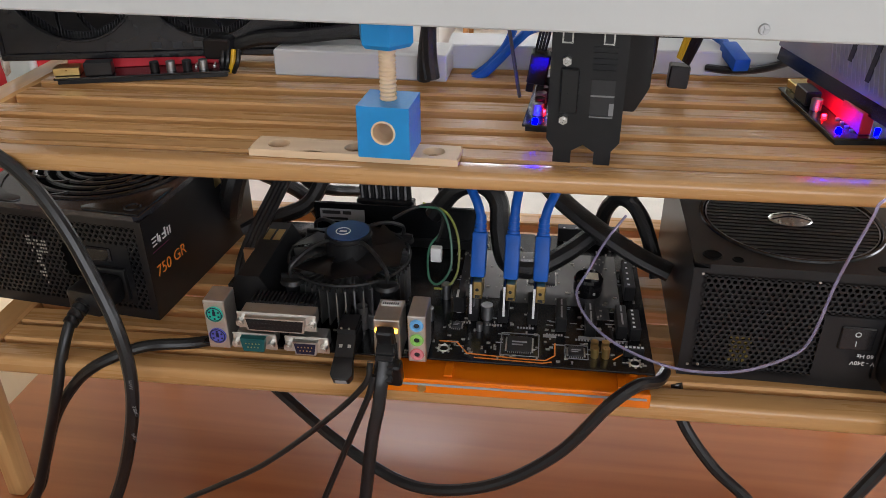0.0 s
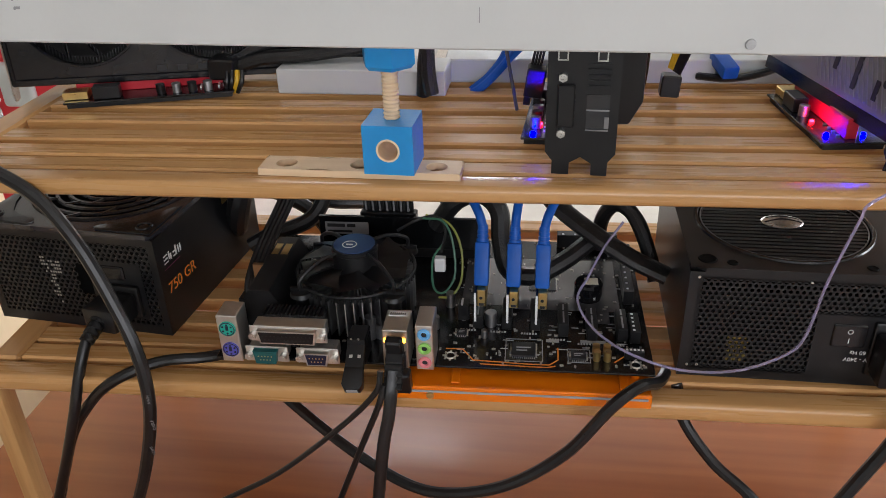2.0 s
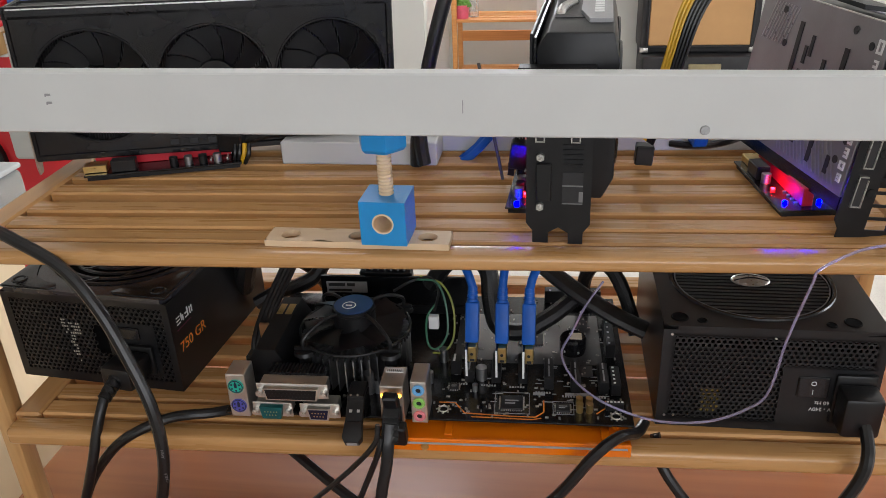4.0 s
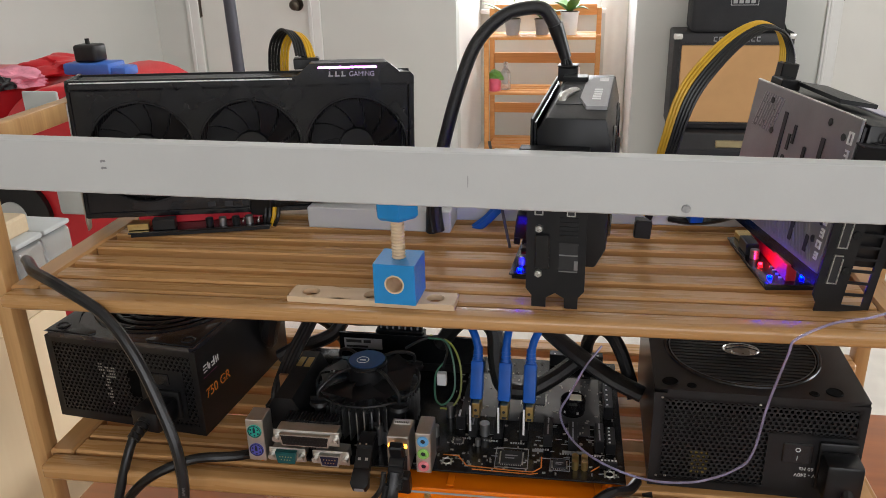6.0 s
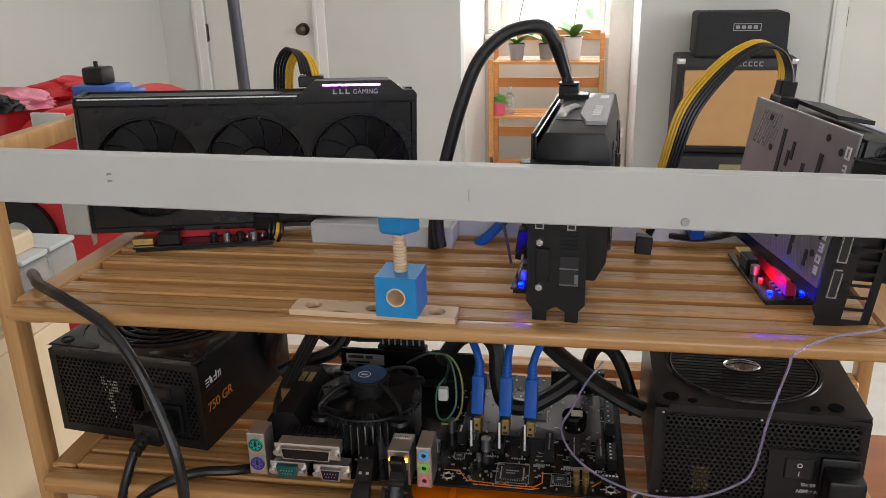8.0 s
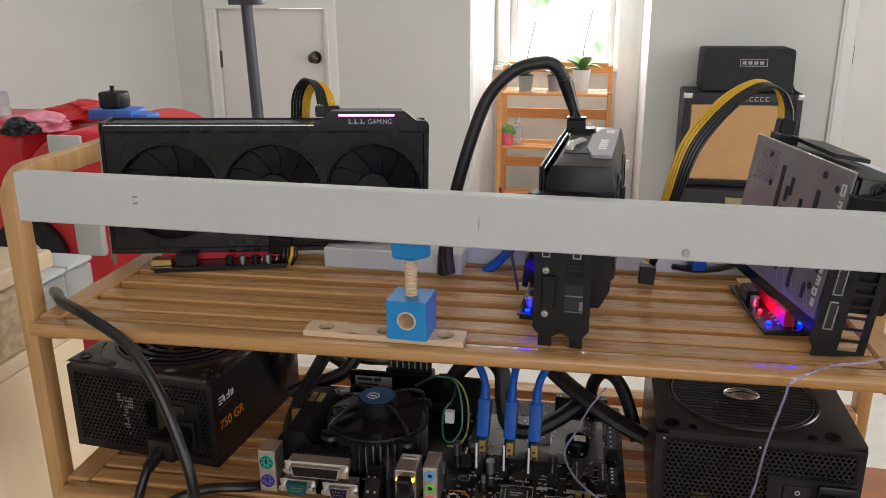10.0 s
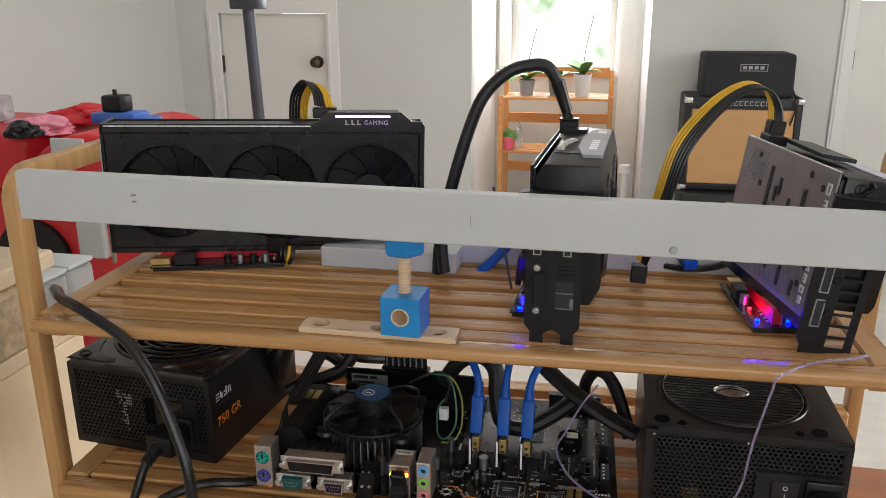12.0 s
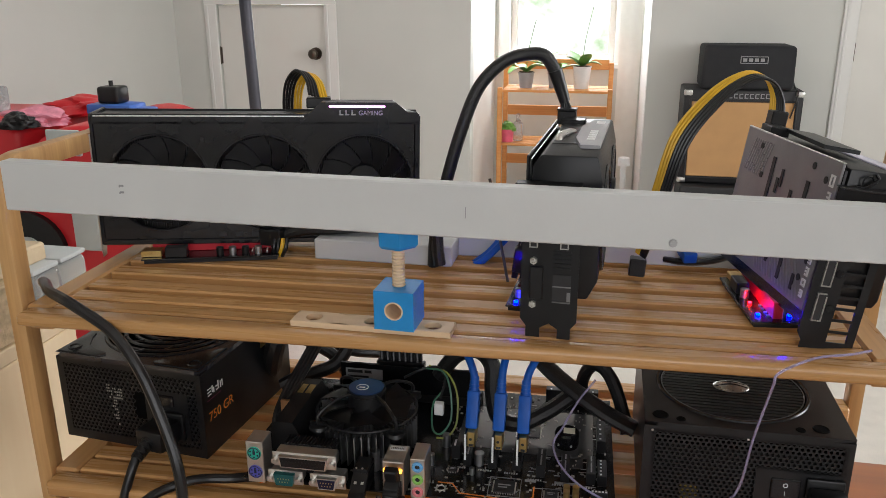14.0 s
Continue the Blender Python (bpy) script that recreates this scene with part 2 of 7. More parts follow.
def ring(bm, c, r, thick, axis=(0, 0, 1), seg=32, sub=6):
    m = Matrix.Translation(c) @ Vector(axis).to_track_quat("Z", "Y").to_matrix().to_4x4()
    g = [[bm.verts.new(m @ Vector(((r + thick * math.cos(b)) * math.cos(a), (r + thick * math.cos(b)) * math.sin(a), thick * math.sin(b))))
          for b in [2 * math.pi * j / sub for j in range(sub)]] for a in [2 * math.pi * i / seg for i in range(seg)]]
    for i in range(seg):
        for j in range(sub):
            bm.faces.new((g[i][j], g[(i + 1) % seg][j], g[(i + 1) % seg][(j + 1) % sub], g[i][(j + 1) % sub]))


def prism(bm, outline, z0, z1, m=None):
    """A flat outline (x, y) drawn out from z0 to z1."""
    lo = [bm.verts.new((x, y, z0)) for x, y in outline]
    hi = [bm.verts.new((x, y, z1)) for x, y in outline]
    n = len(outline)
    bm.faces.new(lo[::-1]), bm.faces.new(hi)
    for i in range(n):
        bm.faces.new((lo[i], lo[(i + 1) % n], hi[(i + 1) % n], hi[i]))
    if m is not None:
        bmesh.ops.transform(bm, matrix=m, verts=lo + hi)
    return lo + hi


def smooth_path(pts, per=8):
    pts = [Vector(p) for p in pts]
    ext = [2 * pts[0] - pts[1], *pts, 2 * pts[-1] - pts[-2]]
    out = []
    for i in range(1, len(ext) - 2):
        p0, p1, p2, p3 = ext[i - 1:i + 3]
        for k in range(per):
            t = k / per
            out.append(0.5 * (2 * p1 + (p2 - p0) * t + (2 * p0 - 5 * p1 + 4 * p2 - p3) * t * t + (3 * p1 - p0 - 3 * p2 + p3) * t ** 3))
    return out + [pts[-1]]


def tube(bm, pts, r, seg=10, per=8, flat=1.0, taper=None):
    """A round (or flattened) tube along a smooth curve."""
    path = smooth_path(pts, per)
    n, rows = len(path), []
    side = None
    for i, p in enumerate(path):
        d = (path[min(i + 1, n - 1)] - path[max(i - 1, 0)]).normalized()
        if side is None:
            side = d.cross(Vector((0.13, 0.21, 0.97))).normalized()
        side = (side - d * side.dot(d)).normalized()
        up = d.cross(side)
        rr = r if taper is None else r * (taper(i / (n - 1)))
        rows.append([bm.verts.new(p + side * (rr * math.cos(a)) + up * (rr * flat * math.sin(a))) for a in [2 * math.pi * j / seg for j in range(seg)]])
    for i in range(n - 1):
        for j in range(seg):
            bm.faces.new((rows[i][j], rows[i][(j + 1) % seg], rows[i + 1][(j + 1) % seg], rows[i + 1][j]))
    bm.faces.new(rows[0][::-1]), bm.faces.new(rows[-1])


def mesh_of(name, bm, material, smooth=True):
    bmesh.ops.recalc_face_normals(bm, faces=bm.faces)
    me = bpy.data.meshes.new(name)
    bm.to_mesh(me)
    bm.free()
    me.materials.append(material)
    if smooth:
        me.polygons.foreach_set("use_smooth", [True] * len(me.polygons))
        me.set_sharp_from_angle(angle=radians(35))
    return me


def part(name, bm, material, parent, label="", kind="", m=None):
    ob = new(name, bm if isinstance(bm, bpy.types.Mesh) else mesh_of(name, bm, material))
    ob.parent = parent
    if m is not None:
        ob.matrix_local = m
    if kind:
        ob["kind"] = kind
    if label:
        ob["label"] = label
    return ob


def thing(name, label, category, m=None, group=""):
    ob = new(name)
    ob.empty_display_size = 0.02
    if m is not None:
        ob.matrix_world = m
    return tagged(ob, label, category, group)


def solid(name, bm, material, label, category, m=None, group="", kind=""):
    ob = new(name, mesh_of(name, bm, material))
    if m is not None:
        ob.matrix_world = m
    return tagged(ob, label, category, group, kind)


def one(*boxes, bevel=0.0, seg=1):
    bm = bmesh.new()
    for a, b in boxes:
        box(bm, a, b, bevel, seg)
    return bm


def lettering(text, size, m, material, parent, name="lettering", label="", width=None, depth=0.0002):
    """Raised print in the built-in font: its baseline runs along m's x."""
    cu = bpy.data.curves.new("print", "FONT")
    cu.body, cu.size, cu.extrude, cu.align_x = text, size, depth, "CENTER"
    tmp = bpy.data.objects.new("print", cu)
    me = bpy.data.meshes.new_from_object(tmp)
    bpy.data.objects.remove(tmp)
    if width:
        xs = [v.co.x for v in me.vertices]
        me.transform(Matrix.Diagonal((width / max(1e-6, max(xs) - min(xs)), 1, 1, 1)))
    me.transform(m)
    me.materials.append(material)
    return part(name, me, material, parent, label)


def bars(spec, m, material, parent, name="print_bar", label="", depth=0.0003):
    """Plain printed bars (x0, y0, x1, y1) in the plane of m."""
    bm = bmesh.new()
    for x0, y0, x1, y1 in spec:
        box(bm, (x0, y0, 0), (x1, y1, depth), m=m)
    return part(name, bm, material, parent, label)


def cable(name, pts, r, material, label, category="cable", flat=1.0, seg=10, group=""):
    bm = bmesh.new()
    tube(bm, pts, r, seg=seg, flat=flat)
    return solid(name, bm, material, label, category, group=group)

# ---- the room ----
XL, XR, YB, YF, H = -2.25, 2.8, -2.5, 3.8, 2.4
AX0, AX1, AY = -0.538, 0.389, 4.75  # dormer alcove


def structure(name, boxes, material, label, bevel=0.0):
    return solid(name, one(*boxes, bevel=bevel), material, label, name.split("_")[0], kind="structure")


structure("floor", [((XL - 0.1, YB - 0.1, -0.1), (XR + 0.1, AY + 0.15, 0.0))], CARPET, "cream carpeted floor of the attic room")
structure("ceiling", [((XL - 0.1, YB - 0.1, H), (-0.98, AY + 0.15, H + 0.1)), ((-0.40, YB - 0.1, H), (XR + 0.1, AY + 0.15, H + 0.1)), ((-0.98, YB - 0.1, H), (-0.40, 1.6, H + 0.1)), ((-0.98, 2.4, H), (-0.40, AY + 0.15, H + 0.1))], CEIL, "plain white ceiling")
structure("wall_west", [((XL - 0.1, YB - 0.1, 0), (XL, YF + 0.1, H))], WALL, "greige painted side wall")
structure("wall_north", [
    ((XL, YF, 0), (-1.99, YF + 0.1, H)), ((-1.99, YF, 1.235), (-1.345, YF + 0.1, H)), ((-1.345, YF, 0), (AX0, YF + 0.1, H)),
    ((AX0, YF, 2.1), (AX1, YF + 0.1, H)), ((AX1, YF, 0), (1.355, YF + 0.1, H)), ((1.355, YF, 1.29), (1.98, YF + 0.1, H)), ((1.98, YF, 0), (XR, YF + 0.1, H))],
    WALL, "greige painted knee wall with two low doors")
# alcove sides are whiter than the greige walls; daylight is partly in the paint
structure("wall_alcove_west", [((AX0 - 0.1, YF + 0.1, 0), (AX0, AY, H))], TRIM, "white-painted side of the dormer alcove, lightened for daylight")
structure("wall_alcove_east", [((AX1, YF + 0.1, 0), (AX1 + 0.1, AY, H))], TRIM, "white-painted side of the dormer alcove, lightened for daylight")
WX0, WX1, WZ0, WZ1 = -0.44, 0.22, 0.86, 1.98
structure("wall_alcove_north", [
    ((AX0 - 0.1, AY, 0), (WX0, AY + 0.12, H)), ((WX1, AY, 0), (AX1 + 0.1, AY + 0.12, H)),
    ((WX0, AY, 0), (WX1, AY + 0.12, WZ0)), ((WX0, AY, WZ1), (WX1, AY + 0.12, H))], WALL, "greige window wall of the dormer")
# south and east walls are out of view; their openings serve the added lamps
structure("wall_south", [
    ((XL, YB - 0.1, 0), (-0.2, YB, H)), ((2.0, YB - 0.1, 0), (XR, YB, H)), ((-0.2, YB - 0.1, 0), (2.0, YB, 1.0)), ((-0.2, YB - 0.1, 2.2), (2.0, YB, H))],
    WALL, "unseen greige wall with an assumed wide window opening")
structure("wall_east", [
    ((XR, YB - 0.1, 0), (XR + 0.1, 0.3, H)), ((XR, 1.9, 0), (XR + 0.1, YF + 0.1, H)), ((XR, 0.3, 0), (XR + 0.1, 1.9, 1.0)), ((XR, 0.3, 2.1), (XR + 0.1, 1.9, H))],
    WALL, "unseen greige side wall with a window opening added for light")
structure("baseboard_north", [((-1.27, YF - 0.014, 0), (AX0, YF, 0.11)), ((AX1, YF - 0.014, 0), (1.28, YF, 0.11))], TRIM, "white painted baseboard", 0.003)
structure("baseboard_west", [((XL, -1.5, 0), (XL + 0.014, YF, 0.11))], TRIM, "white painted baseboard", 0.003)


def low_door(name, x0, x1, top, hinge_x, knob_x, knob_z):
    """A low flush door in its casing; hinges on one side, knob on the other."""
    d = thing(name, "closed low flush white door with a round bronze knob", "door")
    d["kind"] = "structure"
    w = 0.07
    part("door_leaf", one(((x0 + 0.004, YF + 0.012, 0.012), (x1 - 0.004, YF + 0.05, top - 0.004)), bevel=0.002), DOORP, d)
    part("casing_head", one(((x0 - w, YF - 0.016, top), (x1 + w, YF - 0.0005, top + w)), bevel=0.003), TRIM, d)
    for a in (x0 - w, x1):
        part("casing_side", one(((a, YF - 0.016, 0), (a + w, YF - 0.0005, top)), bevel=0.003), TRIM, d)
        bm = one(((a + 0.012, YF - 0.021, 0.0), (a + 0.024, YF - 0.0155, top)), bevel=0.002)
        part("casing_bead", bm, TRIM, d)
    for z in (knob_z - 0.015, 0.2):
        bm = bmesh.new()
        rod(bm, (hinge_x, YF + 0.004, z - 0.05), (hinge_x, YF + 0.004, z + 0.05), 0.007)
        box(bm, (hinge_x - 0.012, YF + 0.006, z - 0.045), (hinge_x + 0.012, YF + 0.0125, z + 0.045))
        part("hinge", bm, BRONZE, d, "aged bronze hinge")
    if knob_x is not None:
        bm = bmesh.new()
        rod(bm, (knob_x, YF + 0.012, knob_z), (knob_x, YF + 0.004, knob_z), 0.034, 24)
        rod(bm, (knob_x, YF + 0.006, knob_z), (knob_x, YF - 0.03, knob_z), 0.012)
        bmesh.ops.create_uvsphere(bm, u_segments=24, v_segments=12, radius=0.028, matrix=Matrix.Translation((knob_x, YF - 0.042, knob_z)) @ Matrix.Diagonal((1, 0.75, 1, 1)))
        part("door_knob", bm, BRONZE, d, "round aged bronze knob")


low_door("door_1", -1.985, -1.35, 1.23, -1.988, -1.413, 0.967)
low_door("door_2", 1.36, 1.975, 1.285, 1.356, None, 1.02)

win = thing("window_1", "white painted dormer window full of bright daylight", "window")
win["kind"] = "structure"
for a, b in (((WX0, AY + 0.03, WZ0), (WX0 + 0.04, AY + 0.08, WZ1)), ((WX1 - 0.04, AY + 0.03, WZ0), (WX1, AY + 0.08, WZ1)),
             ((WX0 + 0.04, AY + 0.032, WZ0), (WX1 - 0.04, AY + 0.078, WZ0 + 0.05)), ((WX0 + 0.04, AY + 0.032, WZ1 - 0.04), (WX1 - 0.04, AY + 0.078, WZ1)), ((WX0 + 0.04, AY + 0.034, 1.42), (WX1 - 0.04, AY + 0.080, 1.46))):
    part("window_frame", one((a, b), bevel=0.003), TRIM, win)
for a, b in (((WX0 - 0.075, AY - 0.018, WZ0), (WX0, AY - 0.0005, WZ1 + 0.07)), ((WX1, AY - 0.018, WZ0), (WX1 + 0.075, AY - 0.0005, WZ1 + 0.07)), ((WX0, AY - 0.018, WZ1), (WX1, AY - 0.0005, WZ1 + 0.07))):
    part("casing", one((a, b), bevel=0.003), TRIM, win)
part("window_sill", one(((WX0 - 0.09, AY - 0.06, WZ0 - 0.03), (WX1 + 0.09, AY + 0.03, WZ0 - 0.001)), bevel=0.004), TRIM, win)
for z0, z1 in ((WZ0 + 0.05, 1.42), (1.46, WZ1 - 0.04)):
    pane = part("pane", one(((WX0 + 0.04, AY + 0.053, z0), (WX1 - 0.04, AY + 0.057, z1))), GLASS, win)
    pane.visible_shadow = False

# far daylight behind the dormer window: pale sky with a soft mass of leaves
bk = bpy.data.materials.new("distant_garden")
bk.use_nodes = True
bn, bl = bk.node_tree.nodes, bk.node_tree.links
btc, bno = bn.new("ShaderNodeTexCoord"), bn.new("ShaderNodeTexNoise")
bno.inputs["Scale"].default_value, bno.inputs["Detail"].default_value = 1.9, 9
bl.new(btc.outputs["Object"], bno.inputs["Vector"])
brp = bn.new("ShaderNodeValToRGB")
brp.color_ramp.elements[0].position, brp.color_ramp.elements[1].position = 0.34, 0.47
brp.color_ramp.elements[0].color, brp.color_ramp.elements[1].color = (0.42, 0.58, 0.34, 1), (1, 1, 1, 1)
bl.new(bno.outputs["Fac"], brp.inputs[0])
bem = bn.new("ShaderNodeEmission")
bem.inputs["Strength"].default_value = 1.5
bl.new(brp.outputs[0], bem.inputs[0])
bl.new(bem.outputs[0], bn["Material Output"].inputs[0])
solid("backdrop", one(((-5, 12, -3), (5, 12.05, 6))), bk, "bright sky and leaves outside the window", "backdrop", kind="structure")

# ---- the table ----
TZ = 0.735
table = thing("table", "glossy red-brown wooden table carrying the bamboo rack", "table")
part("tabletop", one(((-0.352, -0.36, TZ - 0.03), (0.95, 0.42, TZ)), bevel=0.004, seg=2), TABLE, table)
for x in (-0.29, 0.88):
    for y in (-0.31, 0.36):
        part("leg", one(((x - 0.02, y - 0.02, 0), (x + 0.03, y + 0.03, TZ - 0.031)), bevel=0.004), TABLE, table)
part("apron", one(((-0.26, -0.3, TZ - 0.11), (0.88, -0.28, TZ - 0.0305))), TABLE, table)
part("apron", one(((-0.26, 0.36, TZ - 0.11), (0.88, 0.38, TZ - 0.0305))), TABLE, table)

# ---- the bamboo rack ----
RX0, RX1 = -0.2790, 0.4235  # outer face of one side frame, end of the slats
S2, S1 = 1.047, 0.893    # slat tops
RACK = Matrix.Translation((0.06, -0.0075, 0)) @ pose(0, 0, 0, 0, 0, 2.0) @ Matrix.Translation((-0.06, 0.0075, 0))  # the rack stands turned two degrees
rack = thing("bamboo_rack", "two-tier slatted bamboo shoe rack with rounded side frames", "rack", RACK)


def side_frame(x0, x1):
    """A U-shaped side: two legs joined by a top rail through rounded corners."""
    y0, y1, z1, w, r = 0.009, 0.262, 1.170, 0.018, 0.03
    out, inn = [(y0, TZ)], [(y0 + w, TZ)]
    for cy, a0 in ((y0 + r, 180), (y1 - r, 90)):
        for k in range(7):
            a = radians(a0 - 15 * k)
            out.append((cy + r * math.cos(a), z1 - r + r * math.sin(a)))
            q = 0.4 * r
            inn.append(((cy + (w - r) * (1 if a0 == 180 else -1) + q * (1 if a0 == 180 else -1)) + q * math.cos(a), z1 - w - q + q * math.sin(a)))
    out.append((y1, TZ)), inn.append((y1 - w, TZ))
    bm = bmesh.new()
    cols = [[bm.verts.new((x, *p)) for p in row] for x in (x0, x1) for row in (out, inn)]
    n = len(out)
    for i in range(n - 1):
        for a, b in ((0, 1), (1, 3), (3, 2), (2, 0)):
            bm.faces.new((cols[a][i], cols[b][i], cols[b][i + 1], cols[a][i + 1]))
    for i in (0, n - 1):
        bm.faces.new([cols[k][i] for k in (0, 1, 3, 2)])
    bmesh.ops.recalc_face_normals(bm, faces=bm.faces)
    sharp = [e for e in bm.edges if len(e.link_faces) == 2 and e.calc_face_angle(0) > 1.2]
    bmesh.ops.bevel(bm, geom=sharp, offset=0.0025, segments=2, affect="EDGES", profile=0.5)
    return bm


for a, b in ((RX0, RX0 + 0.014), (RX1 + 0.036, RX1 + 0.050)):
    part("side_frame", side_frame(a, b), BAM_Z, rack)
for s in (S1, S2):
    ix0, ix1 = RX0 + 0.0145, RX1 - 0.0145
    lo, hi = (s - 0.0102, s + 0.0006) if s == S2 else (s - 0.0150, s - 0.0005)
    part("front_rail", one(((RX0 + 0.0190, -0.008, lo), (RX1 + 0.046, 0.0115, hi)), bevel=0.0035, seg=3), BAM_X, rack)
    part("back_rail", one(((ix0, 0.234, s - 0.02), (RX1 + 0.0355, 0.2575, s)), bevel=0.002), BAM_X, rack)
    for a in (ix0, ix1 - 0.022):
        part("side_rail", one(((a, 0.0125, s - 0.021), (a + 0.022, 0.2335, s + 0.0005)), bevel=0.002), BAM_Y, rack)
    for y0, y1 in ((0.0145, 0.0325), (0.0365, 0.0550), (0.0640, 0.0835), (0.0995, 0.1195), (0.1325, 0.1515), (0.1650, 0.1850), (0.1975, 0.2190)):
        part("slat", one(((ix0 + 0.0225, y0, s - 0.012), (ix1 - 0.0225, y1, s)), bevel=0.0015), BAM_X, rack)

# ---- white boards ----
front_board = thing("white_board", "white painted wooden batten screwed across the rack front", "board")
front_board.matrix_world = Matrix.Translation((0.06, -0.016, 1.150)) @ pose(0, 0, 0, 0, 0.96, 2.0)  # screwed on slightly askew
part("batten", one(((-0.3030, 0.0, -0.0187), (0.385, 0.0125, 0.0187)), bevel=0.001), WHITE, front_board)
bm = bmesh.new()
rod(bm, (0.1820, 0.0004, -0.0130), (0.1820, -0.0014, -0.0130), 0.0030, 16, 0.0025)
box(bm, (0.1800, -0.0018, -0.0134), (0.1840, -0.0013, -0.0126))
box(bm, (0.1816, -0.0018, -0.0150), (0.1824, -0.0013, -0.0110))
part("screw", bm, ALU, front_board, "small steel screw head")
bars([(0.0442, -0.0042, 0.0447, 0.0036)], pose(0, -0.0001, 0, 90, 0, 0), GREYPRINT, front_board, "pencil_mark", "faint pencil line")
for z in (0.0052, 0.0003):
    bars([(-0.2082, z - 0.0007, -0.2050, z + 0.0007), (-0.2087, z - 0.0012, -0.2078, z + 0.0002)], pose(0, -0.0001, 0, 90, 0, 0), GREYPRINT, front_board, "scuff", "small dark scuff")
solid("white_batten", one(((-0.18, -0.019, 0), (0.18, 0.019, 0.019)), bevel=0.001), WHITE, "loose white batten lying across the shelf back", "board", pose(0.235, 0.222, S2, 0, 0, 2))
solid("white_block", one(((-0.067, 0, 0), (0.067, 0.038, 0.02)), bevel=0.001), WHITE, "short white painted wooden offcut on the shelf", "board", pose(-0.006, 0.161, S2, 0, 0, 0))

# ---- toy construction block ----
plank = thing("toy_plank", "pale beech toy strip with drilled holes under the blue block", "toy")
PM = pose(0.0285, 0.0120, S2 + 0.0008, 0, 0, 0)
plank.matrix_world = PM


def drilled_strip(L, w, t, holes, r):
    """A strip with rounded ends and through holes along its middle."""
    bm = bmesh.new()
    rings = []
    for z in (0, t):
        for hx in holes:
            rings.append([bm.verts.new((hx + r * math.cos(a), r * math.sin(a), z)) for a in [2 * math.pi * k / 20 for k in range(20)]])
    nh = len(holes)
    mids = [-L / 2] + [(holes[i] + holes[i + 1]) / 2 for i in range(nh - 1)] + [L / 2]
    for lev, z in enumerate((0, t)):
        for i in range(nh):
            lo, hi = mids[i], mids[i + 1]
            rr = rings[lev * nh + i]
            outer = []
            for k in range(20):
                a = 2 * math.pi * k / 20
                c, s = math.cos(a), math.sin(a)
                dx = (hi - holes[i]) if c > 0 else (holes[i] - lo)
                f = min(dx / abs(c) if abs(c) > 1e-6 else 9, (w / 2) / abs(s) if abs(s) > 1e-6 else 9)
                outer.append(bm.verts.new((holes[i] + f * c, f * s, z)))
            for k in range(20):
                bm.faces.new((rr[k], rr[(k + 1) % 20], outer[(k + 1) % 20], outer[k]))
    for i in range(nh):
        a, b = rings[i], rings[nh + i]
        for k in range(20):
            bm.faces.new((a[k], a[(k + 1) % 20], b[(k + 1) % 20], b[k]))
    for (x0, y0), (x1, y1) in (((-L / 2, -w / 2), (L / 2, -w / 2)), ((L / 2, -w / 2), (L / 2, w / 2)), ((L / 2, w / 2), (-L / 2, w / 2)), ((-L / 2, w / 2), (-L / 2, -w / 2))):
        bm.faces.new([bm.verts.new(p) for p in ((x0, y0, 0), (x1, y1, 0), (x1, y1, t), (x0, y0, t))])
    bmesh.ops.remove_doubles(bm, verts=bm.verts, dist=1e-5)
    return bm


part("strip", drilled_strip(0.125, 0.021, 0.0045, (-0.047, -0.0, 0.047), 0.0066), TOYWOOD, plank)
block = thing("toy_block", "blue toy cube with wooden screw and blue nut on top", "toy", pose(0.0495, 0.0128, S2 + 0.0054, 0, 0, -2))


def bored_cube(s, r, n=24):
    """A cube with a round bore through from front to back."""
    bm = bmesh.new()
    h = s / 2
    fr = []
    for y in (-h, h):
        inner, outer = [], []
        for k in range(n):
            a = 2 * math.pi * k / n
            c, q = math.cos(a), math.sin(a)
            f = h / max(abs(c), abs(q))
            inner.append(bm.verts.new((r * c, y, h + r * q)))
            outer.append(bm.verts.new((f * c, y, h + f * q)))
        for k in range(n):
            bm.faces.new((inner[k], inner[(k + 1) % n], outer[(k + 1) % n], outer[k]))
        fr.append((inner, outer))
    for k in range(n):
        j = (k + 1) % n
        bm.faces.new((fr[0][0][k], fr[0][0][j], fr[1][0][j], fr[1][0][k]))
    for x in (-h, h):
        bm.faces.new([bm.verts.new(p) for p in ((x, -h, 0), (x, h, 0), (x, h, s), (x, -h, s))])
    for z in (0, s):
        bm.faces.new([bm.verts.new(p) for p in ((-h, -h, z), (h, -h, z), (h, h, z), (-h, h, z))])
    return bm


part("cube", bored_cube(0.0304, 0.0071), BLUEPAINT, block)
bm = bmesh.new()
rod(bm, (0, -0.0145, 0.0152), (0, 0.0145, 0.0152), 0.0066, 24)
bmesh.ops.delete(bm, geom=[f for f in bm.faces if abs(f.normal.y) > 0.9], context="FACES")
ring(bm, (0, -0.0151, 0.0152), 0.0066, 0.0007, (0, 1, 0), 24)
part("bore_lining", bm, TOYWOOD, block, "raw wood lining of the bore")
bm = bmesh.new()
for k in range(14):
    z = 0.0298 + k * 0.0024
    rod(bm, (0, 0.0, z), (0, 0.0, z + 0.0013), 0.0043, 16, 0.0051)
    rod(bm, (0, 0.0, z + 0.0013), (0, 0.0, z + 0.0024), 0.0051, 16, 0.0043)
part("wooden_screw", bm, TOYWOOD, block, "pale threaded wooden screw")
bm = bmesh.new()
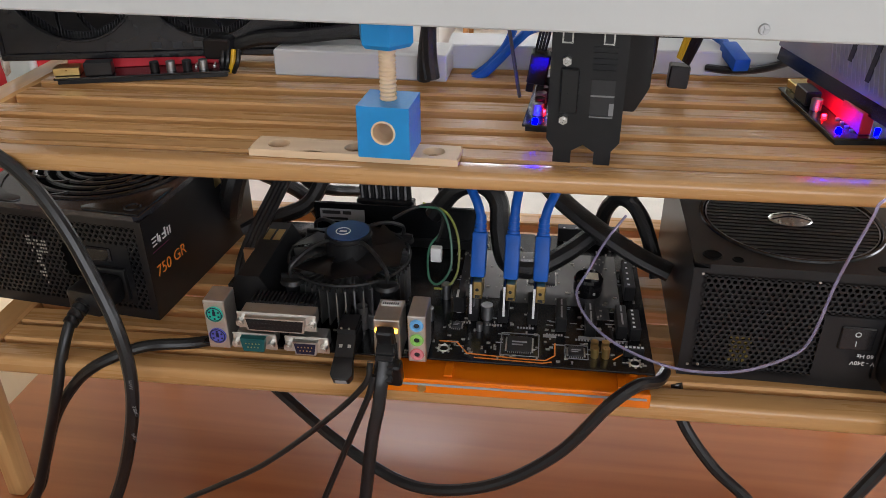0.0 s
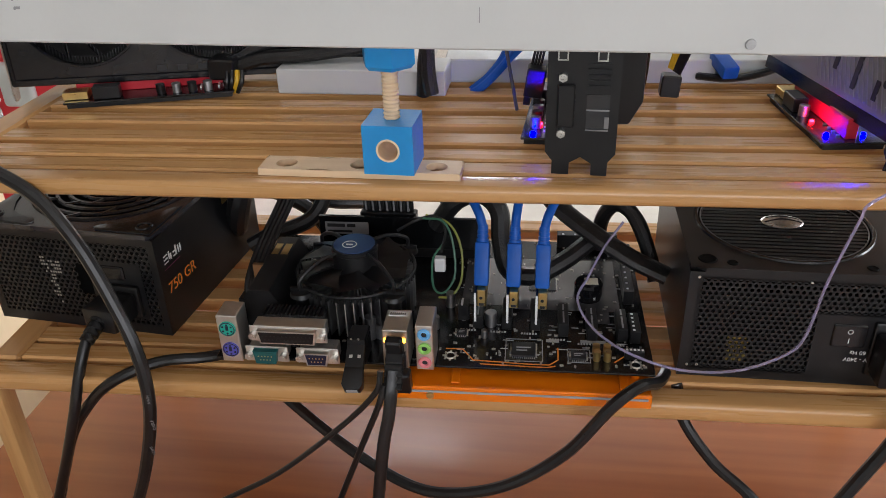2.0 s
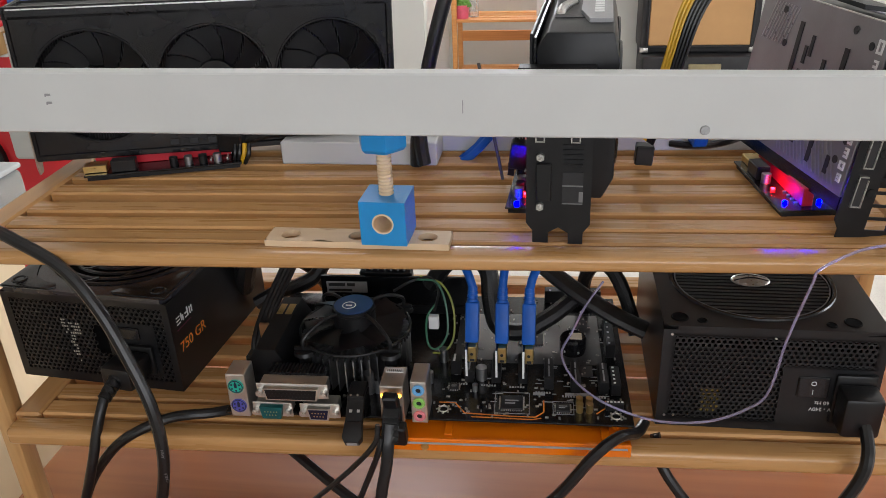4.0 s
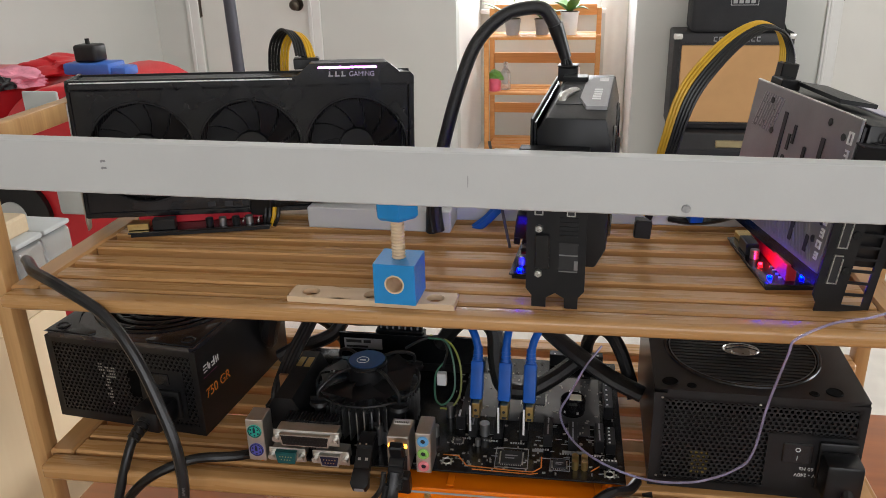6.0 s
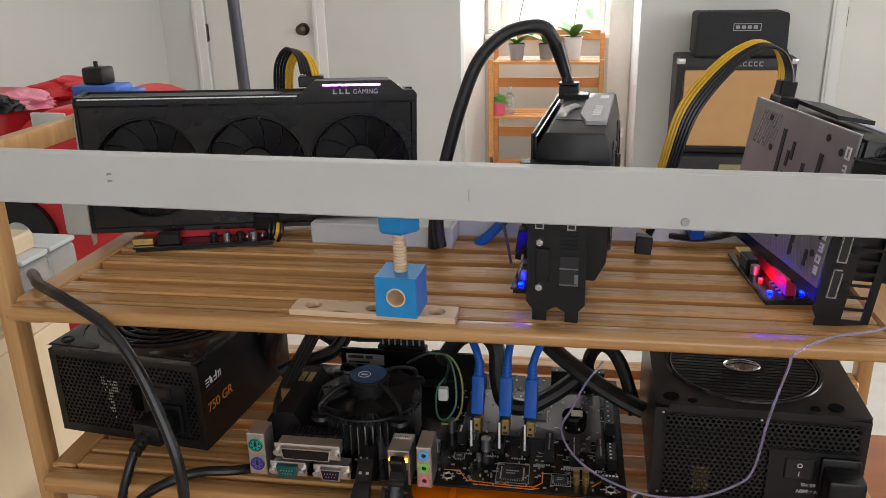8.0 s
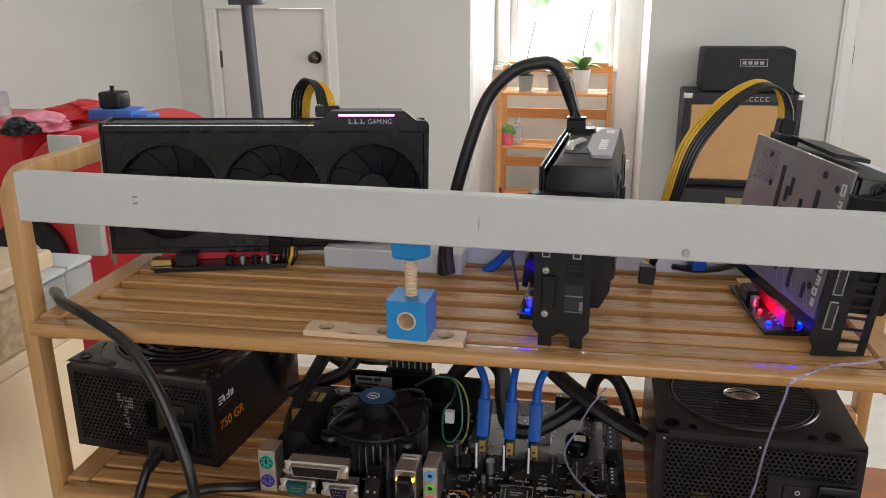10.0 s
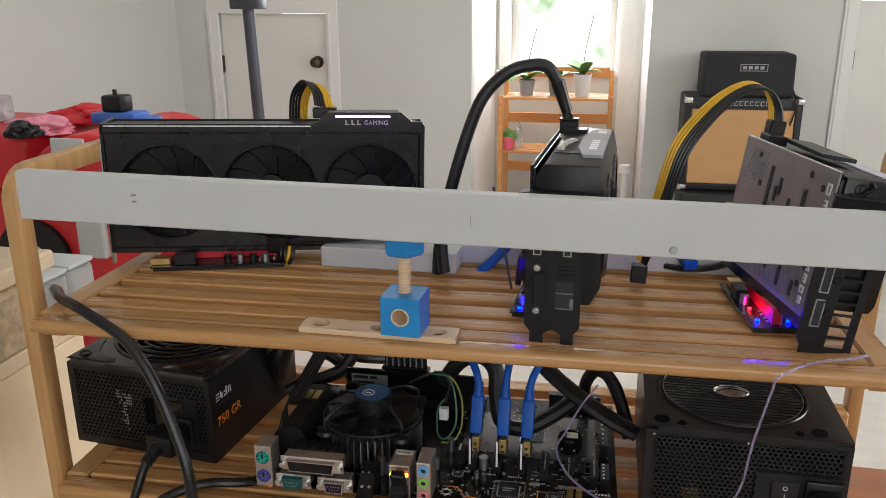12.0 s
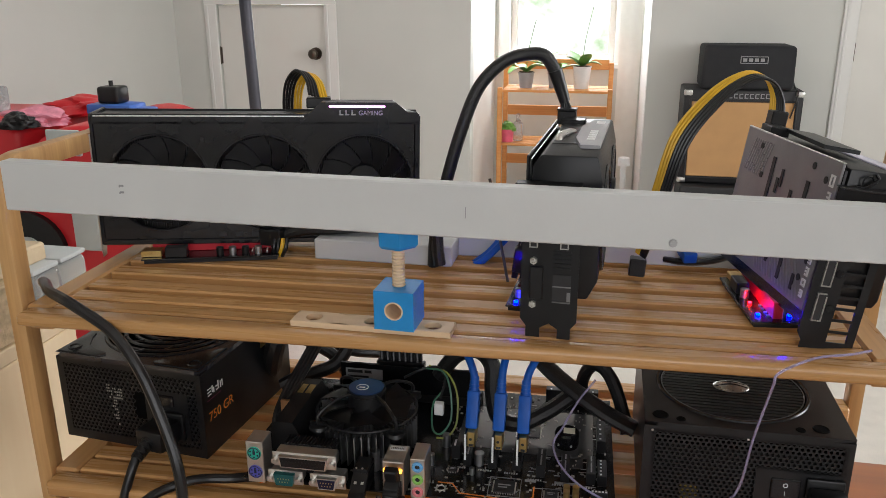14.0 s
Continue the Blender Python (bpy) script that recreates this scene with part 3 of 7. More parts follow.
for za, zb, ra, rb in ((0.0615, 0.0640, 0.0140, 0.0162), (0.0640, 0.0800, 0.0162, 0.0162), (0.0800, 0.0825, 0.0162, 0.0140)):
    bmesh.ops.create_cone(bm, cap_ends=True, segments=6, radius1=ra, radius2=rb, depth=zb - za, matrix=pose(0, 0, (za + zb) / 2, 0, 0, 20))
bmesh.ops.remove_doubles(bm, verts=bm.verts, dist=1e-6)
part("hex_nut", bm, BLUEPAINT, block, "blue hexagonal wooden nut")

# ---- power supplies ----


def holed_plate(bm, x0, x1, y0, y1, cx, cy, r, z0, z1, n=48):
    """A flat plate with one round hole."""
    tops = []
    for z in (z0, z1):
        inn, out = [], []
        for k in range(n):
            a = 2 * math.pi * (k + 0.5) / n
            c, s = math.cos(a), math.sin(a)
            f = min(((x1 - cx) if c > 0 else (cx - x0)) / max(abs(c), 1e-6), ((y1 - cy) if s > 0 else (cy - y0)) / max(abs(s), 1e-6))
            inn.append(bm.verts.new((cx + r * c, cy + r * s, z)))
            out.append(bm.verts.new((cx + f * c, cy + f * s, z)))
        for k in range(n):
            bm.faces.new((inn[k], inn[(k + 1) % n], out[(k + 1) % n], out[k]))
        tops.append((inn, out))
    for k in range(n):
        j = (k + 1) % n
        for q in (0, 1):
            bm.faces.new((tops[0][q][k], tops[0][q][j], tops[1][q][j], tops[1][q][k]))
    # corners that the radial fan cuts off
    for z in (z0, z1):
        for x, y in ((x0, y0), (x1, y0), (x1, y1), (x0, y1)):
            near = sorted(tops[0 if z == z0 else 1][1], key=lambda v: (v.co.x - x) ** 2 + (v.co.y - y) ** 2)[:2]
            if min((v.co - Vector((x, y, z))).length for v in near) > 1e-6:
                bm.faces.new((near[0], near[1], bm.verts.new((x, y, z))))


def honeycomb(bm, x0, x1, z0, z1, pitch, skip=None, y=0.0, t=0.0012, open_ratio=0.74):
    """An upright sheet of hexagonal holes, with the depth of the sheet."""
    R = pitch / math.sqrt(3)
    dz = pitch * math.sqrt(3) / 2
    row, z = 0, z0 + R
    while z < z1 - R * 0.5:
        x = x0 + pitch / 2 + (pitch / 2 if row % 2 else 0)
        while x < x1 - pitch * 0.3:
            if skip is None or not skip(x, z):
                ang = [math.pi / 6 + k * math.pi / 3 for k in range(6)]
                o = [bm.verts.new((x + R * math.cos(a), y, z + R * math.sin(a))) for a in ang]
                i = [bm.verts.new((x + R * open_ratio * math.cos(a), y, z + R * open_ratio * math.sin(a))) for a in ang]
                b = [bm.verts.new((x + R * open_ratio * math.cos(a), y + t, z + R * open_ratio * math.sin(a))) for a in ang]
                for k in range(6):
                    j = (k + 1) % 6
                    bm.faces.new((o[k], o[j], i[j], i[k]))
                    bm.faces.new((i[k], i[j], b[j], b[k]))
            x += pitch
        z += dz
        row += 1


# near-black filling that paints the shade seen through grille holes and recesses
HOLE_SHADE = mat("painted_interior_shade", (0.002, 0.002, 0.002), 0.8, var=0.2, spec=0.1)
W, D, HH = 0.150, 0.160, 0.086
psu_a = thing("power_supply", "black boxed power supply with ring fan grille and gold lettering", "power supply", pose(-0.2870, 0.0525, S1 + 0.0008, 0, 0, -5), "power supplies")
bm = one(((0.002, 0.004, 0.002), (W - 0.002, D, HH - 0.007)))
part("shade_core", bm, HOLE_SHADE, psu_a)
for nm, a, b in (("bottom_plate", (0, 0, 0), (W, D, 0.0018)), ("side_panel", (0, 0.0015, 0.0018), (0.0015, D, HH - 0.004)), ("side_panel", (W - 0.0015, 0.0015, 0.0018), (W, D, HH - 0.004)), ("back_panel", (0, D, 0), (W, D + 0.0015, HH - 0.001))):
    part(nm, one((a, b)), BLACKPAINT, psu_a)
inlet = lambda x, z: 0.092 < x < 0.134 and 0.014 < z < 0.060 or 0.080 < x < 0.092 and 0.03 < z < 0.056
bm = bmesh.new()
honeycomb(bm, 0.006, 0.146, 0.007, 0.078, 0.0044, inlet, open_ratio=0.62)
for a, b in (((0, 0, 0.0018), (0.007, 0.0012, HH - 0.004)), ((0.1445, 0, 0.0018), (W, 0.0012, HH - 0.004)), ((0.007, 0, 0.0018), (0.1445, 0.0012, 0.0085)), ((0.007, 0, 0.0765), (0.1445, 0.0012, HH - 0.004)), ((0.091, 0, 0.0125), (0.135, 0.0014, 0.0615))):
    box(bm, a, b)
part("front_grille", bm, BLACKPAINT, psu_a, "black honeycomb punched front")
bm = one(((0.097, -0.004, 0.016), (0.131, 0.0012, 0.043)), bevel=0.002, seg=2)
part("power_inlet", bm, BLACKPLASTIC, psu_a)
bm = one(((0.101, -0.0022, 0.047), (0.121, 0.0012, 0.058)), bevel=0.001)
part("rocker_switch", bm, BLACKGLOSS, psu_a)
# pale flecks on the grille face imitate light glinting off inner fins
bm = bmesh.new()
for i in range(9):
    for j in range(14):
        if (j > 8 and i < 8) or i in (3, 4) or (i == 2 and j % 3 == 0):
            if random.random() < 0.75:
                box(bm, (0.051 + i * 0.0021, -0.0002, 0.020 + j * 0.0030), (0.0522 + i * 0.0021, 0.0006, 0.0215 + j * 0.0030))
part("fin_glints", bm, mat("pale_fin_glint", (0.32, 0.31, 0.27), 0.5), psu_a, "painted glints of the fins, set proud of the grille", "stuff")
bm = bmesh.new()
holed_plate(bm, 0.0, W, 0.0, D, 0.075, 0.080, 0.0655, HH - 0.004, HH)
part("top_cover", bm, mat("satin_black_top", (0.030, 0.029, 0.035), 0.2, var=0.2, scale=40, bump=0.0, fine=200, rvar=0.06, spec=0.8), psu_a, "glossy black moulded top with a round opening")
def ring_bar(bm, c, r, w, h, a0, a1, n=20):
    """One curved flat bar of a fan grille, from angle a0 to a1."""
    rows = []
    for k in range(n + 1):
        a = a0 + (a1 - a0) * k / n
        e = Vector((math.cos(a), math.sin(a), 0))
        rows.append([bm.verts.new(Vector(c) + e * q + Vector((0, 0, z))) for q, z in ((r - w, 0), (r - w * 0.55, h), (r + w * 0.55, h), (r + w, 0), (r + w * 0.6, -h), (r - w * 0.6, -h))])
    for p, q in zip(rows, rows[1:]):
        for k in range(6):
            bm.faces.new((p[k], p[(k + 1) % 6], q[(k + 1) % 6], q[k]))
    bm.faces.new(rows[0][::-1]), bm.faces.new(rows[-1])


GC = (0.075, 0.080, HH + 0.0002)
grille = None
for r in (0.0645, 0.0560, 0.0472, 0.0384, 0.0296, 0.0208):
    bm = bmesh.new()
    ring_bar(bm, GC, r, 0.0021, 0.0013, 0, 2 * math.pi, 72)
    if grille is None:
        grille = part("fan_grille", bm, BLACKGLOSS, psu_a, "black ringed fan grille with staggered ribs")
    else:
        part("grille_ring", bm, BLACKGLOSS, grille)
    # short ribs tie each ring to the next, staggered from ring to ring
    for k in range(5):
        a = radians(72 * k + r * 5200)
        bm = bmesh.new()
        p = [(GC[0] + q * math.cos(a + d), GC[1] + q * math.sin(a + d), GC[2]) for q, d in ((r, 0), (r - 0.0045, 0.10), (r - 0.0088, 0.16))]
        tube(bm, p, 0.0019, 6, 4)
        part("grille_rib", bm, BLACKGLOSS, grille)
bm = bmesh.new()
ring_bar(bm, GC, 0.0120, 0.0022, 0.0014, 0, 2 * math.pi, 40)
bmesh.ops.create_cone(bm, cap_ends=True, segments=32, radius1=0.0085, radius2=0.0078, depth=0.0024, matrix=Matrix.Translation(GC))
part("grille_hub", bm, BLACKGLOSS, grille)
for x, y in ((0.012, 0.012), (0.138, 0.012), (0.012, 0.148), (0.138, 0.148)):
    bm = bmesh.new()
    ring(bm, (x, y, HH + 0.0012), 0.0052, 0.0011, seg=20)
    rod(bm, (x, y, HH - 0.001), (x, y, HH + 0.0014), 0.0034, 12)
    part("cover_screw", bm, BLACKGLOSS, psu_a)
for sx in (0, 1):
    bm = bmesh.new()
    out = [(0.002, 0.002), (0.046, 0.002), (0.050, 0.006), (0.046, 0.011), (0.034, 0.0125), (0.021, 0.020), (0.0125, 0.034), (0.010, 0.044), (0.002, 0.050)]
    if sx:
        out = [(W - x, y) for x, y in out][::-1]
    prism(bm, out, HH - 0.0005, HH + 0.0010)
    bmesh.ops.bevel(bm, geom=[e for e in bm.edges if abs(e.verts[0].co.z - e.verts[1].co.z) < 1e-6 and e.verts[0].co.z > HH], offset=0.0006, segments=2, affect="EDGES", profile=0.5)
    part("corner_plate", bm, BLACKGLOSS, psu_a, "raised moulded corner plate")
SIDE = Matrix(((0, 0, 1, W), (1, 0, 0, 0), (0, 1, 0, 0), (0, 0, 0, 1)))
bars([(0.008, 0.058, 0.0145, 0.0592), (0.008, 0.0615, 0.0140, 0.0627), (0.008, 0.065, 0.0145, 0.0662), (0.016, 0.0595, 0.0178, 0.067), (0.0185, 0.058, 0.0205, 0.064),
      (0.0235, 0.058, 0.0295, 0.0595), (0.0235, 0.062, 0.0295, 0.0635), (0.0275, 0.058, 0.0295, 0.0675), (0.032, 0.058, 0.0335, 0.0655), (0.0355, 0.058, 0.037, 0.0655)],
     SIDE @ pose(0.0025, 0.0085, 0) @ Matrix.Diagonal((0.84, 0.84, 1, 1)), WHITEPRINT, psu_a, "maker_mark", "white printed maker's mark as plain bars")
bars([(0.008, 0.0530, 0.030, 0.0533)], SIDE, mat("magenta_print", (0.25, 0.03, 0.12), 0.5, var=0.05), psu_a, "thin_line")
lettering("750 GR", 0.0128, SIDE @ pose(0.0285, 0.0325, 0), ORANGEPRINT, psu_a, label="orange printed model number", width=0.040)
bars([(0.104, 0.062, 0.114, 0.080)], SIDE, GOLD, psu_a, "gold_badge", "small gold efficiency badge")

psu_b = thing("power_supply", "black perforated power supply with slatted fan grille and chrome badge", "power supply", pose(0.2365, 0.030, S1 + 0.0008, 0, 0, 0), "power supplies")
D = 0.165
# solid black block in place of the shaded hollow inside
part("shade_core", one(((0.002, 0.004, 0.002), (W - 0.002, D, HH - 0.02))), HOLE_SHADE, psu_b)
for nm, a, b in (("bottom_plate", (0, 0, 0), (W, D, 0.0018)), ("side_panel", (0, 0.0015, 0.0018), (0.0015, D, HH - 0.003)), ("side_panel", (W - 0.0015, 0.0015, 0.0018), (W, D, HH - 0.003)), ("back_panel", (0, D, 0), (W, D + 0.0015, HH))):
    part(nm, one((a, b)), BLACKPAINT, psu_b)
blank = lambda x, z: x > 0.084 and z < 0.056
bm = bmesh.new()
honeycomb(bm, 0.006, 0.146, 0.006, 0.080, 0.0040, blank, open_ratio=0.62)
for a, b in (((0, 0, 0.0018), (0.0085, 0.0012, HH - 0.003)), ((0.143, 0, 0.0018), (W, 0.0012, HH - 0.003)), ((0.0085, 0, 0.0018), (0.143, 0.0012, 0.0085)), ((0.0085, 0, 0.0775), (0.143, 0.0012, HH - 0.003)), ((0.084, 0, 0.0085), (0.143, 0.0014, 0.057))):
    box(bm, a, b)
part("front_grille", bm, BLACKPAINT, psu_b, "black honeycomb punched front")
for x, z in ((0.006, 0.079), (0.0755, 0.0785), (0.006, 0.009), (0.0125, 0.0095)):
    bm = bmesh.new()
    rod(bm, (x, 0.0005, z), (x, -0.0005, z), 0.0012, 12, 0.0009)
    part("case_screw", bm, STEEL, psu_b, "small steel screw")
bm = one(((0.095, -0.0015, 0.031), (0.1165, 0.001, 0.0485)), bevel=0.001)
sw = part("rocker_switch", bm, BLACKGLOSS, psu_b)
FACE = pose(0, -0.0017, 0, 90, 0, 0)
bm = bmesh.new()
ring(bm, (0.1055, -0.0017, 0.0435), 0.0016, 0.0003, (0, 1, 0), 16, 4)
part("off_mark", bm, WHITEPRINT, sw)
bars([(0.1053, 0.0345, 0.1057, 0.0385)], FACE, WHITEPRINT, sw, "on_mark")
UP = FACE @ pose(0.1135, 0.0235, 0.0004) @ pose(0, 0, 0, 0, 0, 180)
lettering("1V - 240V", 0.0042, UP, WHITEPRINT, psu_b, label="white print, upside down")
lettering("60 Hz", 0.0042, UP @ pose(0.0005, -0.0055, 0), WHITEPRINT, psu_b, label="white print, upside down")
bm = one(((0.1195, -0.003, 0.010), (0.147, 0.0012, 0.052)), bevel=0.002, seg=2)
part("power_inlet", bm, BLACKPLASTIC, psu_b)
bm = bmesh.new()
for i in range(4):
    for j in range(7):
        box(bm, (0.030 + i * 0.0032 + (j % 2) * 0.0016, 0.0003, 0.014 + j * 0.0030), (0.0325 + i * 0.0032 + (j % 2) * 0.0016, 0.0012, 0.0165 + j * 0.0030))
part("brass_choke", bm, mat("dull_brass_coil", (0.16, 0.12, 0.025), 0.5, metal=0.6), psu_b, "brassy coil glimpsed behind the grille", "stuff")
bm = bmesh.new()
CX, CY, CR = 0.0715, 0.0705, 0.0550
holed_plate(bm, 0.0, W, 0.0, D, CX, CY, CR + 0.005, HH - 0.003, HH)
part("top_cover", bm, BLACKPAINT, psu_b, "black top cover with a wide round opening")
bm = bmesh.new()
ring(bm, (CX, CY, HH - 0.0004), CR + 0.0038, 0.0018, seg=64)
part("grille_rim", bm, BLACKGLOSS, psu_b)
bm = bmesh.new()
ring(bm, (CX, CY, HH - 0.0002), CR + 0.0008, 0.0005, seg=64)
part("silver_rim", bm, mat("grey_rim", (0.22, 0.22, 0.23), 0.35, metal=0.8), psu_b, "thin grey metal rim")
bm = bmesh.new()
k = -CR + 0.003
while k < CR - 0.001:
    half = math.sqrt(max(1e-6, CR ** 2 - k ** 2))
    box(bm, (CX - half, CY + k - 0.0017, HH - 0.003), (CX + half, CY + k + 0.0013, HH - 0.0005))
    k += 0.0050
part("slat_grille", bm, BLACKPAINT, psu_b, "parallel black grille slats")
bm = bmesh.new()
bmesh.ops.create_uvsphere(bm, u_segments=32, v_segments=10, radius=1.0, matrix=Matrix.Translation((CX, CY, HH)) @ Matrix.Diagonal((0.0145, 0.0100, 0.0022, 1)))
badge = part("badge", bm, STEEL, psu_b, "oval brushed chrome badge")
bm = bmesh.new()
tube(bm, [(CX - 0.0125, CY - 0.003, HH + 0.0008), (CX, CY - 0.0005, HH + 0.0024), (CX + 0.0125, CY - 0.0025, HH + 0.0008)], 0.0008, 6)
tube(bm, [(CX - 0.011, CY + 0.003, HH + 0.0010), (CX, CY + 0.0045, HH + 0.0021), (CX + 0.0115, CY + 0.002, HH + 0.0010)], 0.0006, 6)
part("badge_relief", bm, DARKGREY, badge)
# black discs paint the shade inside the screw recesses
for x, y in ((0.012, 0.012), (0.128, 0.012), (0.027, 0.008), (0.113, 0.008)):
    bm = bmesh.new()
    r = 0.0055 if y > 0.01 else 0.003
    ring(bm, (x, y, HH), r, 0.0007, seg=20, sub=4)
    bmesh.ops.create_cone(bm, cap_ends=True, segments=20, radius1=r, radius2=r, depth=0.0004, matrix=Matrix.Translation((x, y, HH + 0.0001)))
    part("recessed_screw", bm, HOLE_SHADE, psu_b)

# ---- motherboard on its orange tray ----
tray = thing("orange_tray", "translucent-looking orange acrylic tray under the circuit board", "tray", RACK)
part("sheet", one(((0.044, -0.0082, S1 + 0.0046), (0.2165, 0.165, S1 + 0.0076)), bevel=0.0008), ORANGE, tray)
part("front_lip", one(((0.044, -0.0122, S1 - 0.0020), (0.2165, -0.0084, S1 + 0.0090)), bevel=0.0008), ORANGE, tray)
# grey bar stands in for the board gap mirrored in the acrylic
part("lip_reflection", one(((0.047, -0.0127, S1 + 0.0048), (0.2140, -0.0121, S1 + 0.0064)),), LABELGREY, tray, "grey stripe painted as a reflection on the lip")
for x in (0.083, 0.196):
    part("rib", one(((x, -0.0065, S1 + 0.0078), (x + 0.006, 0.010, S1 + 0.0095)), bevel=0.0005), ORANGE, tray)
for x in (0.0695, 0.1895):
    bm = bmesh.new()
    rod(bm, (x, -0.0122, S1 + 0.0022), (x, -0.0136, S1 + 0.0022), 0.0030, 14, 0.0024)
    part("screw", bm, GOLD, tray, "brassy screw head")

MZ = 0.9100
MB = thing("motherboard", "black slim motherboard with ports, cooler, memory and slots", "motherboard", pose(-0.083, -0.003, MZ, 0, 0, 1.6))
BW, BD = 0.302, 0.182
part("circuit_board", one(((0, 0, -0.0016), (BW, BD, 0)), bevel=0.0004), PCB, MB)
for x, y in ((0.012, 0.01), (0.15, 0.012), (BW - 0.012, 0.010), (0.012, 0.17), (0.15, 0.17), (BW - 0.012, 0.17)):
    bm = bmesh.new()
    rod(bm, (x, y, -0.0017 - (MZ - S1 - 0.0076 - 0.0017)), (x, y, -0.0016), 0.003, 6)
    part("standoff", bm, ORANGE, MB, "orange standoff")
for x, y in ((0.164, 0.012), (BW - 0.012, 0.010), (BW - 0.012, 0.17)):
    bm = bmesh.new()
    ring(bm, (x, y, 0.0003), 0.0036, 0.0008, seg=16, sub=4)
    for k in range(8):
        a = k * math.pi / 4
        rod(bm, (x + 0.0050 * math.cos(a), y + 0.0050 * math.sin(a), 0), (x + 0.0050 * math.cos(a), y + 0.0050 * math.sin(a), 0.0005), 0.0008, 6)
    part("mounting_pad", bm, NICKEL, MB)


def dsub(x0, x1, z0, z1, shell, fill, pins):
    """A D-shaped socket with flange, two hex posts and pins."""
    zc = (z0 + z1) / 2
    bm = one(((x0, -0.0055, z0), (x1, -0.0042, z1)), ((x0 + 0.002, -0.004, z0 + 0.001), (x1 - 0.002, 0.008, z1 - 0.001)), bevel=0.0006)
    d = part("d_sub_port", bm, NICKEL, MB, "nickel-plated D-shaped port")
    a, b = x0 + 0.0065, x1 - 0.0065
    h = (z1 - z0) * 0.40
    bm = bmesh.new()
    prism(bm, [(a, h), (b, h), (b - 0.0016, -h), (a + 0.0016, -h)], 0.0043, 0.0098, Matrix(((1, 0, 0, 0), (0, 0, -1, 0), (0, 1, 0, zc), (0, 0, 0, 1))))
    part("shroud", bm, shell, d)
    bm = bmesh.new()
    prism(bm, [(a + 0.0011, h - 0.001), (b - 0.0011, h - 0.001), (b - 0.0026, -h + 0.001), (a + 0.0026, -h + 0.001)], 0.0095, 0.0101, Matrix(((1, 0, 0, 0), (0, 0, -1, 0), (0, 1, 0, zc), (0, 0, 0, 1))))
    f = part("insert", bm, fill, d)
    bm = bmesh.new()
    for r in range(2):
        k = pins - r
        for i in range(k):
            x = a + 0.004 + (b - a - 0.008) * (i + 0.5 * r) / max(1, pins - 1)
            rod(bm, (x, -0.0100, zc + (0.0014 if r == 0 else -0.0014)), (x, -0.0104, zc + (0.0014 if r == 0 else -0.0014)), 0.0005, 6)
    part("pins", bm, GOLD if fill != BLACKPLASTIC else CHIP, d)
    for x in (x0 + 0.003, x1 - 0.003):
        bm = bmesh.new()
        rod(bm, (x, -0.0055, zc), (x, -0.0100, zc), 0.0026, 6)
        rod(bm, (x, -0.0099, zc), (x, -0.0106, zc), 0.0013, 8)
        part("hex_post", bm, NICKEL, d)
    return d


# port blocks along the front edge, from the keyboard sockets to the sound jacks
bm = one(((0.0070, -0.0050, 0), (0.0215, 0.014, 0.0375)), bevel=0.0006)
ps2 = part("keyboard_port_block", bm, NICKEL, MB, "steel block with green and violet round ports")
for z, m in ((0.0275, GREENJACK), (0.0105, VIOLETJACK)):
    bm = bmesh.new()
    rod(bm, (0.0142, -0.0051, z), (0.0142, -0.0060, z), 0.0058, 24)
    p = part("round_port", bm, m, ps2)
    bm = bmesh.new()
    for k in range(6):
        a = radians(60 * k + 30)
        rod(bm, (0.0142 + 0.0034 * math.cos(a), -0.0060, z + 0.0034 * math.sin(a)), (0.0142 + 0.0034 * math.cos(a), -0.0063, z + 0.0034 * math.sin(a)), 0.0008, 6)
    box(bm, (0.0132, -0.0063, z - 0.001), (0.0152, -0.0060, z + 0.0025))
    ring(bm, (0.0142, -0.0061, z), 0.0050, 0.0004, (0, 1, 0), 20, 4)
    part("pin_holes", bm, NAVY, p)
dsub(0.0295, 0.0830, 0.0185, 0.0310, NICKEL, BLACKPLASTIC, 13)
housing = part("port_housing", one(((0.034, 0.0085, 0.004), (0.078, 0.020, 0.0305)), bevel=0.001), BLACKMATTE, MB, "ribbed black housing")
rib_mesh = mesh_of("rib", one(((0.0, 0.008, 0.0302), (0.0013, 0.0206, 0.0318)), ((0.0, 0.0198, 0.006), (0.0013, 0.0212, 0.0302))), BLACKMATTE)
for i in range(16):
    part("rib", rib_mesh, BLACKMATTE, housing, m=pose(0.035 + i * 0.0027, 0, 0))
dsub(0.0245, 0.0545, 0.0015, 0.0140, TEAL, TEAL, 5)
dsub(0.0600, 0.0900, 0.0015, 0.0140, NICKEL, NAVY, 5)
bm = one(((0.0955, -0.004, 0.001), (0.1080, 0.016, 0.0160)), ((0.0955, -0.003, 0.0165), (0.1080, 0.016, 0.0205)), bevel=0.0006)
part("usb_port_block", bm, BLACKMATTE, MB, "dark stacked ports")
bm = bmesh.new()
for x in (0.0990, 0.1040):
    rod(bm, (x, -0.0041, 0.0225), (x, -0.0046, 0.0225), 0.0008, 8)
part("contact_glint", bm, STEEL, MB)
bm = one(((0.1205, -0.0055, 0), (0.1375, 0.020, 0.0315)), bevel=0.0006)
lan = part("network_port_block", bm, NICKEL, MB, "steel network port block")
bars([(0.1225, 0.012, 0.1355, 0.0175)], pose(0, 0, 0.0316), WHITEPRINT, lan, "sticker", "small white sticker")
bars([(0.1235 + i * 0.0014, 0.0128, 0.1241 + i * 0.0014, 0.0150) for i in range(8)], pose(0, 0, 0.0320), CHIP, lan, "sticker_print")
